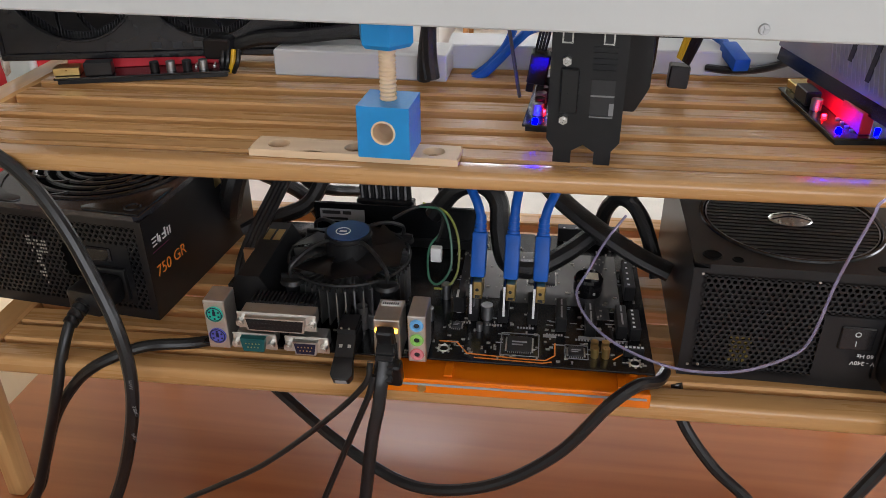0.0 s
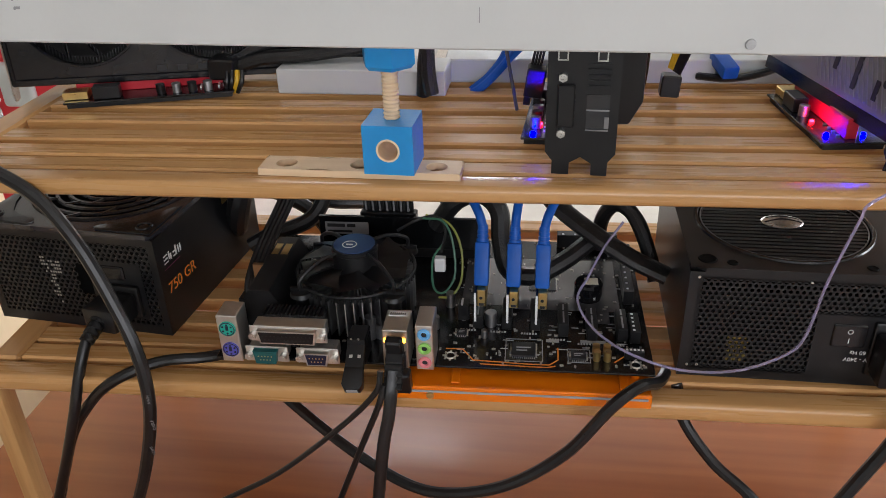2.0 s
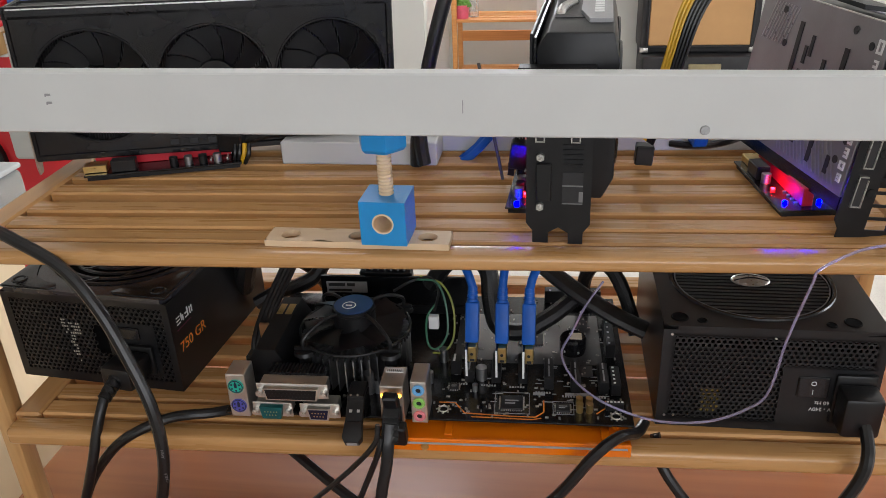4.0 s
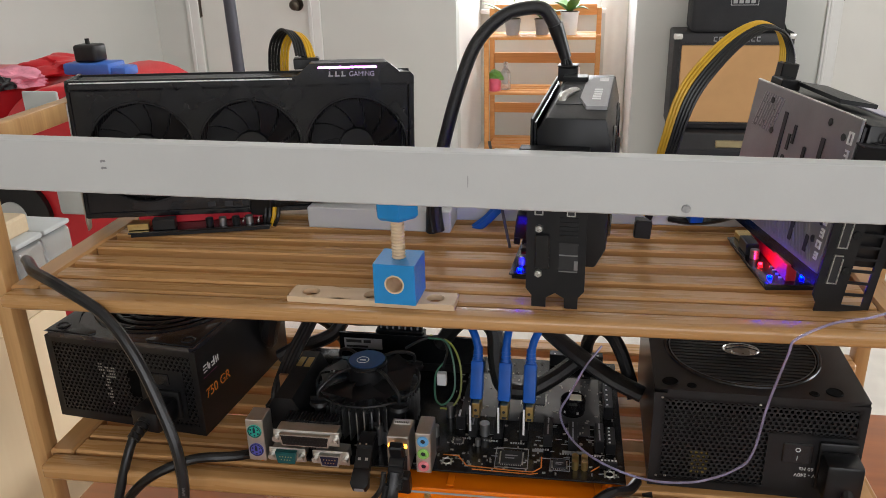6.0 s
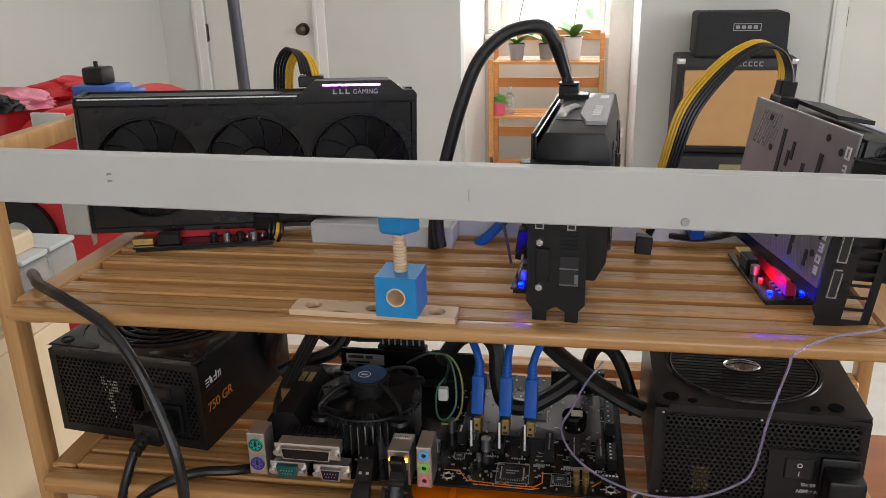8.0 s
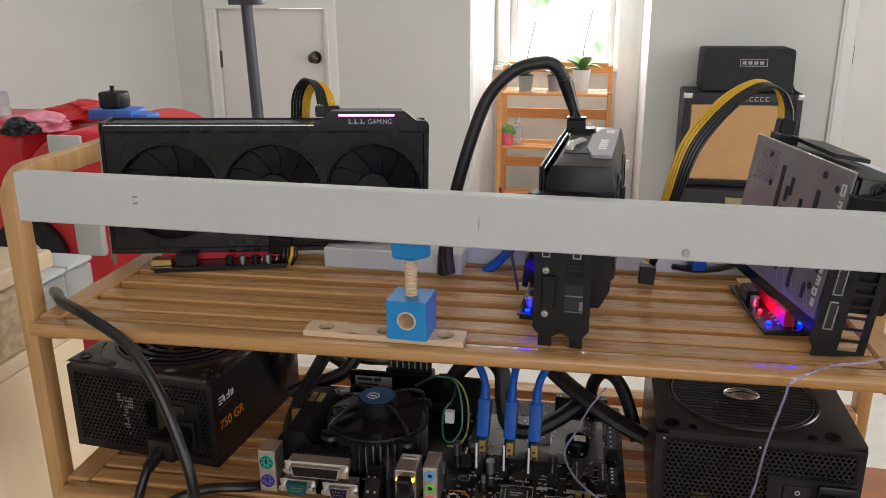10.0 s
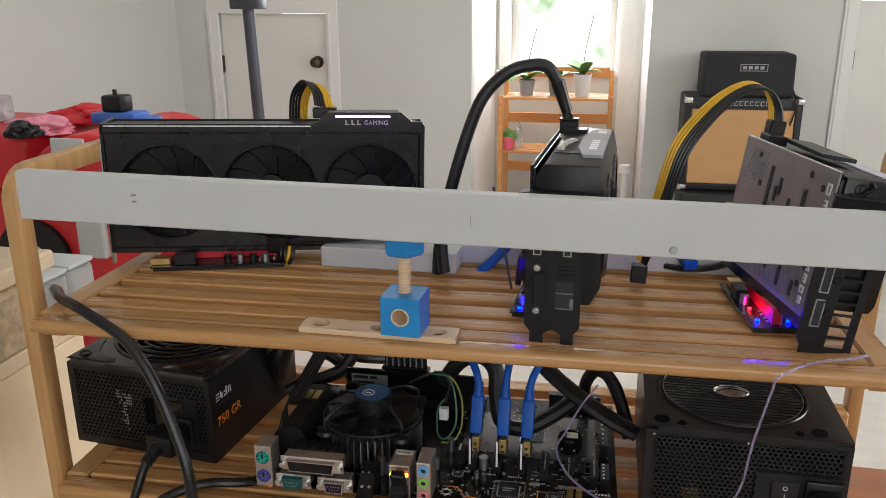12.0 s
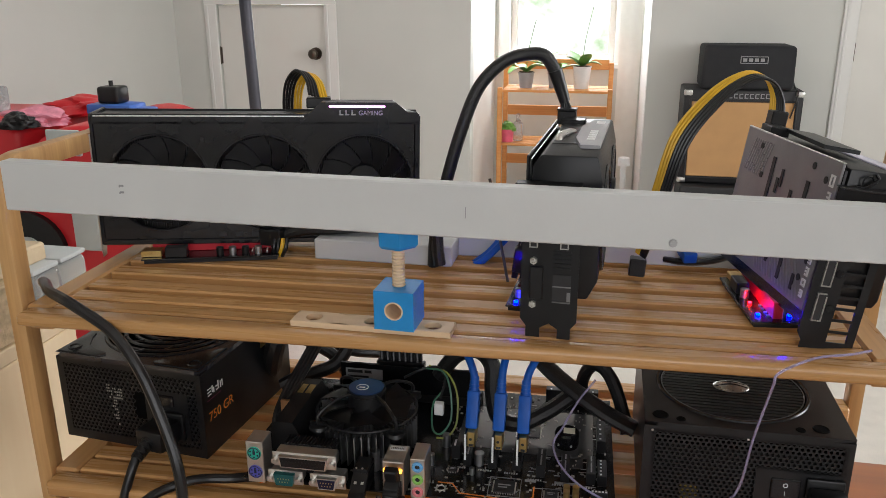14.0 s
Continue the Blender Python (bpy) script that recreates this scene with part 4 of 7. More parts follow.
part("socket", one(((0.1225, -0.0060, 0.0010), (0.1358, -0.0054, 0.0150)),), CHIP, lan)
for x in (0.1215, 0.1325):
    part("amber_light", one(((x, -0.0066, 0.0225), (x + 0.0036, -0.0055, 0.0250)), bevel=0.0003), LED_AMBER, lan, "glowing amber link light")
bm = one(((0.1428, -0.0050, 0), (0.1545, 0.020, 0.0355)), bevel=0.0006)
aud = part("sound_port_block", bm, NICKEL, MB, "steel block with three coloured sound jacks")
for z, m in ((0.0290, SKYJACK), (0.0178, LIMEJACK), (0.0066, PINKJACK)):
    bm = bmesh.new()
    ring(bm, (0.1486, -0.0056, z), 0.0032, 0.0014, (0, 1, 0), 24, 6)
    j = part("sound_jack", bm, m, aud)
    bm = bmesh.new()
    rod(bm, (0.1486, -0.0050, z), (0.1486, -0.0053, z), 0.0026, 16)
    part("bore", bm, CHIP, j)

# cooler
cool = part("cpu_cooler", one(((0.055, 0.045, 0.0), (0.105, 0.095, 0.004)), bevel=0.001), BLACKMATTE, MB, "round stock cooler with black fan and blue hub")
cc = (0.0900, 0.0640)
bm = bmesh.new()
rod(bm, (*cc, 0.003), (*cc, 0.036), 0.0145, 24)
part("heat_core", bm, ALU, cool)
fin_mesh = mesh_of("fin", one(((0.0148, -0.0005, 0.006), (0.043, 0.0005, 0.034))), ALU)
for k in range(44):
    part("fin", fin_mesh, ALU, cool, m=Matrix.Translation((*cc, 0)) @ pose(0, 0, 0, 0, 0, 360 * k / 44))
bm = bmesh.new()
ring(bm, (*cc, 0.0385), 0.0432, 0.0012, seg=48)
for k in range(60):
    a = 2 * math.pi * k / 60
    rod(bm, (cc[0] + 0.0432 * math.cos(a), cc[1] + 0.0432 * math.sin(a), 0.0335), (cc[0] + 0.0428 * math.cos(a + 0.03), cc[1] + 0.0428 * math.sin(a + 0.03), 0.0385), 0.0008, 5)
part("fan_rim", bm, BLACKMATTE, cool, "black fan rim")
bm = bmesh.new()
pts = []
for i in range(6):
    for sgn in (0, 1):
        rr = 0.0165 + i * 0.0051
        aa = i * 0.06 + sgn * 0.86
        pts.append(bm.verts.new((rr * math.cos(aa), rr * math.sin(aa), 0.0400 + 0.0050 * sgn)))
for i in range(5):
    bm.faces.new((pts[2 * i], pts[2 * i + 1], pts[2 * i + 3], pts[2 * i + 2]))
blade_mesh = mesh_of("blade", bm, BLACKPLASTIC)
for k in range(9):
    part("blade", blade_mesh, BLACKPLASTIC, cool, m=Matrix.Translation((*cc, 0)) @ pose(0, 0, 0, 0, 0, 360 * k / 9))
bm = bmesh.new()
rod(bm, (*cc, 0.040), (*cc, 0.0575), 0.0165, 32)
ring(bm, (*cc, 0.0545), 0.0165, 0.0006, seg=32, sub=4)
part("hub", bm, BLACKPLASTIC, cool)
bm = bmesh.new()
rod(bm, (*cc, 0.0576), (*cc, 0.0582), 0.0150, 32)
part("hub_sticker", bm, HUBBLUE, cool, "dark blue round hub sticker")
bm = bmesh.new()
ring(bm, (cc[0] - 0.003, cc[1] - 0.002, 0.0583), 0.0050, 0.0004, seg=24, sub=4)
box(bm, (cc[0] - 0.0055, cc[1] - 0.003, 0.0582), (cc[0] - 0.0005, cc[1] - 0.0015, 0.0586))
part("hub_mark", bm, WHITEPRINT, cool, "small white oval mark")
for k in range(4):
    a = radians(45 + 90 * k)
    p = (cc[0] + 0.0465 * math.cos(a), cc[1] + 0.0465 * math.sin(a))
    bm = bmesh.new()
    rod(bm, (*p, 0.0), (*p, 0.034), 0.0048, 16)
    rod(bm, (*p, 0.034), (*p, 0.037), 0.0085, 20, 0.0075)
    box(bm, (p[0] - 0.0075, p[1] - 0.0012, 0.037), (p[0] + 0.0075, p[1] + 0.0012, 0.0395))
    tube(bm, [(cc[0] + 0.012 * math.cos(a), cc[1] + 0.012 * math.sin(a), 0.0555), (cc[0] + 0.03 * math.cos(a), cc[1] + 0.03 * math.sin(a), 0.0545), (p[0], p[1], 0.046), (p[0], p[1], 0.036)], 0.0015, 8, 5)
    part("mounting_leg", bm, BLACKPLASTIC, cool)

# heat spreader over the voltage regulators, angled black block with gold print
bm = bmesh.new()
prism(bm, [(0.0, 0.0), (0.030, 0.0), (0.030, 0.020), (0.022, 0.034), (0.006, 0.034), (0.0, 0.024)], 0, 0.080, Matrix(((0.97, 0, -0.0, 0.014), (0.0, 0, 1, 0.026), (0, 1, 0, 0.005), (0, 0, 0, 1))))
vrm = part("regulator_heatsink", bm, BLACKMATTE, MB, "angular matte black heat spreader")
bm = one(((0.0215, 0.078, 0.0391), (0.0265, 0.094, 0.0396)), ((0.0285, 0.078, 0.0391), (0.0340, 0.094, 0.0396)))
part("gold_print", bm, GOLD, vrm, "gilt printed blocks")
part("copper_edge", one(((0.0125, 0.060, 0.021), (0.0200, 0.063, 0.0400)),), mat("copper_strip", (0.50, 0.30, 0.16), 0.35, metal=1.0), vrm)

# memory along the back, with its label
bm = one(((0.040, 0.150, 0.004), (0.175, 0.1535, 0.036)), bevel=0.0004)
ram = part("memory_module", bm, PCB, MB, "upright black memory module")
bars([(0.045, 0.020, 0.082, 0.031)], pose(0, 0.1498, 0, 90, 0, 0), LABELGREY, ram, "label_sticker", "grey label with dark print bars")
bars([(0.047, 0.0265, 0.062, 0.0295), (0.064, 0.0265, 0.071, 0.0295), (0.047, 0.0215, 0.068, 0.0235)], pose(0, 0.1494, 0, 90, 0, 0), CHIP, ram, "label_print")
part("memory_slot", one(((0.036, 0.148, 0), (0.179, 0.1555, 0.008)), bevel=0.0006), BLACKMATTE, MB)
part("memory_slot", one(((0.036, 0.160, 0), (0.179, 0.1675, 0.008)), bevel=0.0006), BLACKMATTE, MB)

# short expansion slots and board furniture
for x, y in ((0.177, 0.046), (0.198, 0.046), (0.2185, 0.046), (0.2385, 0.040), (0.2585, 0.036), (0.2795, 0.036)):
    bm = one(((x, y, 0), (x + 0.0072, y + 0.027, 0.0110)), bevel=0.0005)
    s = part("expansion_slot", bm, BLACKMATTE, MB)
    part("slot_opening", one(((x + 0.0030, y + 0.002, 0.0111), (x + 0.0042, y + 0.016, 0.0113)), ((x + 0.0030, y + 0.0180, 0.0111), (x + 0.0042, y + 0.0255, 0.0113))), GREYPRINT, s)
for x, y, s, m in ((0.206, 0.0135, 0.0165, CHIP), (0.2470, 0.0125, 0.0100, CHIP), (0.2180, 0.100, 0.020, CHIP), (0.166, 0.036, 0.007, CHIP), (0.2600, 0.1200, 0.008, CHIP), (0.240, 0.140, 0.009, CHIP)):
    c = part("chip", one(((x, y, 0), (x + s, y + s, 0.0016)), bevel=0.0003), m, MB)
    bm = bmesh.new()
    n = int(s / 0.0013)
    for i in range(n):
        t = (i + 0.5) * s / n
        for a, b in (((x + t - 0.0003, y - 0.0012), (x + t + 0.0003, y - 0.0001)), ((x + t - 0.0003, y + s + 0.0001), (x + t + 0.0003, y + s + 0.0012)), ((x - 0.0012, y + t - 0.0003), (x - 0.0001, y + t + 0.0003)), ((x + s + 0.0001, y + t - 0.0003), (x + s + 0.0012, y + t + 0.0003))):
            box(bm, (*a, 0.0001), (*b, 0.0006))
    part("chip_legs", bm, NICKEL, c, kind="stuff")
    bars([(x + s * 0.2, y + s * 0.55, x + s * 0.8, y + s * 0.62), (x + s * 0.2, y + s * 0.35, x + s * 0.65, y + s * 0.42)], pose(0, 0, 0.0016), GREYPRINT, c, "chip_print")
for x, y, h, r in ((0.1900, 0.052, 0.011, 0.0042), (0.2640, 0.0145, 0.0075, 0.0026), (0.2640, 0.0215, 0.0075, 0.0026), (0.2712, 0.0145, 0.0075, 0.0026), (0.2712, 0.0215, 0.0075, 0.0026), (0.186, 0.036, 0.006, 0.0022), (0.0510, 0.026, 0.012, 0.0035), (0.105, 0.030, 0.018, 0.0042), (0.112, 0.031, 0.012, 0.0035), (0.118, 0.04, 0.012, 0.0035), (0.150, 0.045, 0.010, 0.003), (0.158, 0.075, 0.012, 0.0035)):
    bm = bmesh.new()
    rod(bm, (x, y, 0), (x, y, h), r, 16)
    part("capacitor", bm, GOLD if r == 0.0026 else ALU, MB)
for x0, y0, x1, y1, h in ((0.1655, 0.056, 0.1735, 0.066, 0.013), (0.288, 0.085, 0.2955, 0.125, 0.012), (0.288, 0.035, 0.2955, 0.060, 0.010), (0.240, 0.172, 0.290, 0.181, 0.012), (0.283, 0.016, 0.296, 0.0205, 0.007), (0.010, 0.108, 0.026, 0.130, 0.014)):
    c = part("pin_header", one(((x0, y0, 0), (x1, y1, h)), bevel=0.0005), BLACKMATTE, MB)
    bm = bmesh.new()
    for i in range(5):
        t = (i + 0.5) / 5
        if x1 - x0 < y1 - y0:
            box(bm, (x0 + 0.002, y0 + (y1 - y0) * t - 0.0008, h), (x0 + 0.0036, y0 + (y1 - y0) * t + 0.0008, h + 0.0004))
        else:
            box(bm, (x0 + (x1 - x0) * t - 0.0008, y0 + 0.0012, h), (x0 + (x1 - x0) * t + 0.0008, y0 + 0.0028, h + 0.0004))
    part("pins", bm, WHITEPRINT, c)
random.seed(5)
bm = bmesh.new()
for i in range(260):
    x, y = random.uniform(0.157, BW - 0.004), random.uniform(0.003, BD - 0.004)
    if i % 4 == 0:
        x, y = random.uniform(0.02, BW), random.uniform(0.003, 0.05)
    sx, sy = random.choice(((0.0018, 0.0009), (0.0009, 0.0018), (0.0026, 0.0014), (0.0013, 0.0026)))
    box(bm, (x, y, 0.0001), (x + sx, y + sy, 0.0009))
ob = part("component_field", bm, mat("tin_and_ceramic", (0.30, 0.28, 0.25), 0.45, metal=0.3, var=0.6, scale=900), MB)
ob["kind"] = "stuff"
bm = bmesh.new()
for i in range(80):
    x, y = random.uniform(0.160, BW - 0.012), random.uniform(0.004, BD - 0.006)
    w = random.choice((0.003, 0.005, 0.008))
    box(bm, (x, y, 0.0001), (x + w, y + 0.0009, 0.0002))
for x, y in ((0.168, 0.043), (0.190, 0.042), (0.212, 0.041), (0.232, 0.035), (0.252, 0.031), (0.273, 0.031)):
    for k in range(6):
        box(bm, (x + k * 0.0020, y, 0.0001), (x + k * 0.0020 + 0.0013, y + 0.0022, 0.0002))
ob = part("screen_print", bm, mat("board_legend", (0.45, 0.45, 0.45), 0.6, var=0.2), MB, "pale printed legends as plain bars")
ob["kind"] = "stuff"
# grey patches painting the window's reflection on the board, and orange trace lines
part("board_sheen", one(((0.205, 0.074, 0.0001), (0.285, 0.150, 0.0003)), ((0.166, 0.078, 0.0001), (0.199, 0.150, 0.0003)), ((0.2650, 0.058, 0.0001), (0.2765, 0.0735, 0.0003))), mat("board_sheen_grey", (0.19, 0.19, 0.195), 0.22, metal=0.6, var=0.4, scale=18), MB, "silver-grey patches painted as reflected window light")
for pts in ([(0.160, 0.020), (0.172, 0.020), (0.180, 0.008), (0.215, 0.006), (0.232, 0.006), (0.238, 0.012), (0.238, 0.026)], [(0.185, 0.004), (0.230, 0.003), (0.236, 0.005)], [(0.276, 0.012), (0.284, 0.020), (0.284, 0.028)]):
    bm = bmesh.new()
    for (xa, ya), (xb, yb) in zip(pts, pts[1:]):
        d = Vector((xb - xa, yb - ya, 0))
        box(bm, (0, -0.0005, 0.0002), (d.length, 0.0005, 0.0004), m=pose(xa, ya, 0, 0, 0, math.degrees(math.atan2(d.y, d.x))))
    part("orange_trace", bm, ORANGEPRINT, MB, "orange printed trace line")
bm = bmesh.new()
for r0, r1, z0, z1 in ((0.0100, 0.0108, 0.0, 0.004), (0.0108, 0.0108, 0.004, 0.0125), (0.0108, 0.0096, 0.0125, 0.0145)):
    rod(bm, (0.262, 0.094, z0), (0.262, 0.094, z1), r0, 32, r1)
coin = part("round_heatsink", bm, mat("polished_black", (0.006, 0.006, 0.007), 0.08, bump=0.0, rvar=0.03), MB, "round polished black cap with a pale sticker")
part("sticker", one(((0.2590, 0.0890, 0.0146), (0.2690, 0.0985, 0.0149)), bevel=0.0001), mat("cream_sticker", (0.72, 0.66, 0.50), 0.4, var=0.1), coin, "torn cream sticker")
for k, a in enumerate((-2.2, -1.2)):
    part("glint_tab", one(((0.262 + 0.011 * math.cos(a) - 0.001, 0.094 + 0.011 * math.sin(a), 0.004), (0.262 + 0.011 * math.cos(a) + 0.001, 0.0945 + 0.011 * math.sin(a), 0.006))), STEEL, coin)
# pale outlines printed round the large chips, and label strips
for x, y, w in ((0.2015, 0.0090, 0.0255), (0.2445, 0.0100, 0.0150)):
    bars([(x, y, x + w, y + 0.0006), (x, y + w, x + w, y + w + 0.0006), (x, y, x + 0.0006, y + w), (x + w, y, x + w + 0.0006, y + w)], pose(0, 0, 0.0001), GREYPRINT, MB, "chip_outline")
for x, y, w in ((0.2300, 0.0325, 0.0090), (0.2540, 0.0330, 0.0180)):
    bars([(x, y, x + w, y + 0.0034)], pose(0, 0, 0.0001), LABELGREY, MB, "label_strip", "pale printed strip")

# ---- graphics cards on the upper shelf ----


def fan(parent, c, r, axis, blades=11, name="fan"):
    """A card fan at rest: hub, curved blades, hub cap; it turns about axis."""
    m = Matrix.Translation(c) @ Vector(axis).to_track_quat("Z", "Y").to_matrix().to_4x4()
    bm = bmesh.new()
    rod(bm, (0, 0, -0.010), (0, 0, 0.0015), r * 0.37, 28, r * 0.34)
    f = part(name, bm, BLACKPLASTIC, parent, "smooth dark fan hub", m=m)
    bm = bmesh.new()
    pts = []
    for i in range(5):
        rr = r * (0.36 + 0.15 * i)
        for sgn in (0, 1):
            aa = 0.10 * i + sgn * 0.50
            pts.append(bm.verts.new((rr * math.cos(aa), rr * math.sin(aa), -0.0055 + 0.0035 * sgn)))
    for i in range(4):
        bm.faces.new((pts[2 * i], pts[2 * i + 1], pts[2 * i + 3], pts[2 * i + 2]))
    me = mesh_of("blade", bm, FANBLACK)
    for k in range(blades):
        part("blade", me, FANBLACK, f, m=pose(0, 0, 0, 0, 0, 360 * k / blades))
    return f


def finstack(x0, x1, y0, y1, z0, z1, pitch=0.0022, axis="x"):
    bm = bmesh.new()
    t = x0 if axis == "x" else y0
    end = x1 if axis == "x" else y1
    while t < end:
        if axis == "x":
            box(bm, (t, y0, z0), (t + 0.0006, y1, z1))
        else:
            box(bm, (x0, t, z0), (x1, t + 0.0006, z1))
        t += pitch
    return bm


# the long three-fan card, fans towards the camera
g1 = thing("graphics_card", "long black three-fan graphics card with a glowing light bar", "graphics card", pose(-0.2700, 0.118, 1.0620, 0, 1.3, 18) @ Matrix.Diagonal((1.01, 1, 1, 1)), "graphics cards")
L1, T1, Z1 = 0.300, 0.050, 0.127
# shroud face with three round openings, built as three holed squares side by side
cx = (0.057, 0.152, 0.247)
edges = (0.004, 0.1045, 0.1995, 0.294)
for i, c in enumerate(cx):
    mm = Matrix(((1, 0, 0, 0), (0, 0, -1, 0), (0, 1, 0, 0), (0, 0, 0, 1)))
    bm = bmesh.new()
    holed_plate(bm, edges[i], edges[i + 1], 0.006, 0.118, c, 0.060, 0.0455, -0.006, 0.0, 56)
    bmesh.ops.transform(bm, matrix=mm, verts=bm.verts)
    part("shroud_panel", bm, BLACKGLOSS, g1, "glossy black fan shroud")
bm = bmesh.new()
top = [(0.0, 0.116), (0.0, 0.121), (0.0045, 0.1255), (0.196, 0.1255), (0.208, 0.1365), (0.277, 0.1365), (0.288, 0.1275), (0.297, 0.1275), (L1, 0.124), (L1, 0.116)]
prism(bm, top, -0.0045, 0.0, Matrix(((1, 0, 0, 0), (0, 0, -1, 0), (0, 1, 0, 0), (0, 0, 0, 1))))
part("shroud_top_lip", bm, BLACKGLOSS, g1, "raised angular shroud edge")
bm = one(((0, 0.0, 0.004), (0.0038, T1 - 0.006, 0.1255)), ((0.2945, 0.0, 0.004), (L1, T1 - 0.006, 0.120)), ((0, 0.0, 0.0), (L1, T1 - 0.006, 0.0055)), bevel=0.001)
part("shroud_sides", bm, BLACKGLOSS, g1)
bm = bmesh.new()
prism(bm, [(0.002, 0.122), (0.198, 0.122), (0.209, 0.1335), (0.276, 0.1335), (0.287, 0.1245), (0.298, 0.122), (0.298, 0.1175), (0.002, 0.1175)], -0.044, -0.005, Matrix(((1, 0, 0, 0), (0, 0, -1, 0), (0, 1, 0, 0), (0, 0, 0, 1))))
part("shroud_roof", bm, BLACKMATTE, g1)
part("heat_sink", finstack(0.008, 0.292, 0.016, 0.038, 0.008, 0.116), mat("dark_fins", (0.10, 0.10, 0.105), 0.5, metal=0.8), g1, "dark aluminium fin stack behind the fans", "stuff")
part("backplate", one(((0.0, T1 - 0.003, 0.008), (L1, T1 - 0.001, 0.1235)), bevel=0.0006), BLACKPAINT, g1)
# pale strip drawn in place of the highlight along the bevelled edge
part("top_edge_highlight", one(((0.004, -0.0007, 0.1228), (0.192, 0.0002, 0.1240)), bevel=0.0003), mat("edge_highlight_pale", (0.80, 0.79, 0.80), 0.3, metal=0.5), g1, "pale strip painted as the top edge's highlight")
for c in cx:
    bm = bmesh.new()
    ring(bm, (c, 0.0003, 0.060), 0.0460, 0.0013, (0, 1, 0), 64, 6)
    part("fan_rim", bm, BLACKGLOSS, g1)
    fan(g1, (c, 0.008, 0.060), 0.0445, (0, -1, 0))
bm = bmesh.new()
for i in range(6):
    box(bm, (0.108 + i * 0.0155, -0.0004, 0.0075), (0.115 + i * 0.0155, 0.0002, 0.0120), m=None)
part("vent_slots", bm, CHIP, g1)
FM = Matrix(((1, 0, 0, 0), (0, 0, -1, -0.0002), (0, 1, 0, 0), (0, 0, 0, 1)))
part("light_bar", one(((0.215, -0.0012, 0.1318), (0.267, 0.001, 0.1336)), bevel=0.0006), LIGHTBAR, g1, "glowing violet light bar")
bars([(0.224 + k * 0.0056, 0.1245, 0.2282 + k * 0.0056, 0.1258) for k in range(3)] + [(0.2245 + k * 0.0056, 0.1258, 0.2258 + k * 0.0056, 0.1292) for k in range(3)], FM, GREYPRINT, g1, "maker_mark", "grey printed maker's mark as plain bars")
lettering("GAMING", 0.0062, FM @ pose(0.2535, 0.1247, 0.0004), mat("lilac_print", (0.45, 0.40, 0.55), 0.5), g1, label="pale printed word", width=0.022)
# bracket at the far left end, hanging down to the shelf
bm = bmesh.new()
prism(bm, [(0.003, -0.012), (0.012, -0.012), (0.014, -0.004), (0.044, -0.004), (0.044, 0.106), (0.0, 0.106), (0.0, -0.004)], -0.0012, 0.0, Matrix(((0, 0, 1, 0.0), (1, 0, 0, 0), (0, 1, 0, 0), (0, 0, 0, 1))))
part("bracket", bm, STEEL, g1, "steel slot bracket edge")
bm = bmesh.new()
box(bm, (-0.013, 0.004, 0.104), (0.0, 0.044, 0.1055))
part("bracket_tab", bm, BRONZE, g1)

# the two-slot card standing end-on, its black bracket towards the camera
g2 = thing("graphics_card", "compact dark grey graphics card standing with its black bracket forward", "graphics card", pose(0.1395, 0.0185, 1.0475, 0, 0, -3), "graphics cards")
out = [(0.0005, 0.014), (0.0048, 0.0085), (0.0048, 0.0), (0.0150, 0.0), (0.0150, 0.0075), (0.0215, 0.0115), (0.0280, 0.0075), (0.0280, 0.0), (0.0375, 0.0), (0.0375, 0.0085), (0.0418, 0.014), (0.0418, 0.1165), (0.0005, 0.1165)]
UPR = Matrix(((1, 0, 0, 0), (0, 0, -1, 0), (0, 1, 0, 0), (0, 0, 0, 1)))
bm = bmesh.new()
prism(bm, out, -0.0012, 0.0, UPR)
br = part("bracket", bm, BLACKMATTE, g2, "matte black slot bracket")
part("bracket_lip", one(((-0.004, -0.010, 0.1165), (0.0418, 0.0012, 0.1180)), bevel=0.0004), BLACKMATTE, g2)
for z in (0.0265, 0.0600):
    bm = bmesh.new()
    rod(bm, (0.0095, 0, z), (0.0095, -0.0032, z), 0.0027, 6)
    rod(bm, (0.0095, -0.003, z), (0.0095, -0.0042, z), 0.0014, 10)
    part("hex_post", bm, STEEL, br, "bright steel hex post")
part("port_cover", one(((0.0068, -0.0030, 0.0305), (0.0168, -0.0002, 0.0560)), bevel=0.0008), BLACKPLASTIC, br)
for x in (0.0090, 0.0310):
    bm = bmesh.new()
    for a, b in (((x - 0.003, -0.0014, 0.0700), (x - 0.0022, 0, 0.0900)), ((x + 0.0022, -0.0014, 0.0700), (x + 0.003, 0, 0.0900)), ((x - 0.003, -0.0014, 0.0695), (x + 0.003, 0, 0.0702)), ((x - 0.003, -0.0014, 0.0898), (x + 0.003, 0, 0.0905))):
        box(bm, a, b)
    p = part("video_port", bm, STEEL, br, "steel rimmed video port")
    part("port_insert", one(((x - 0.0022, -0.0008, 0.0702), (x + 0.0022, -0.0001, 0.0898))), CHIP, p)
bm = bmesh.new()
for k in range(5):
    box(bm, (0.0235, -0.0008, 0.0540 + 0.0032 * k), (0.0360, 0.0, 0.0555 + 0.0032 * k))
part("vent_bars", bm, DARKGREY, br)
bm = one(((0.0235, -0.0005, 0.0295), (0.0365, 0.0001, 0.0500)),)
part("vent_opening", bm, CHIP, br)
bm = one(((0.0235, -0.0012, 0.0285), (0.0365, 0, 0.0293)), ((0.0340, -0.0010, 0.0300), (0.0366, 0, 0.0370)), ((0.0235, -0.001, 0.0405), (0.0365, 0, 0.0414)))
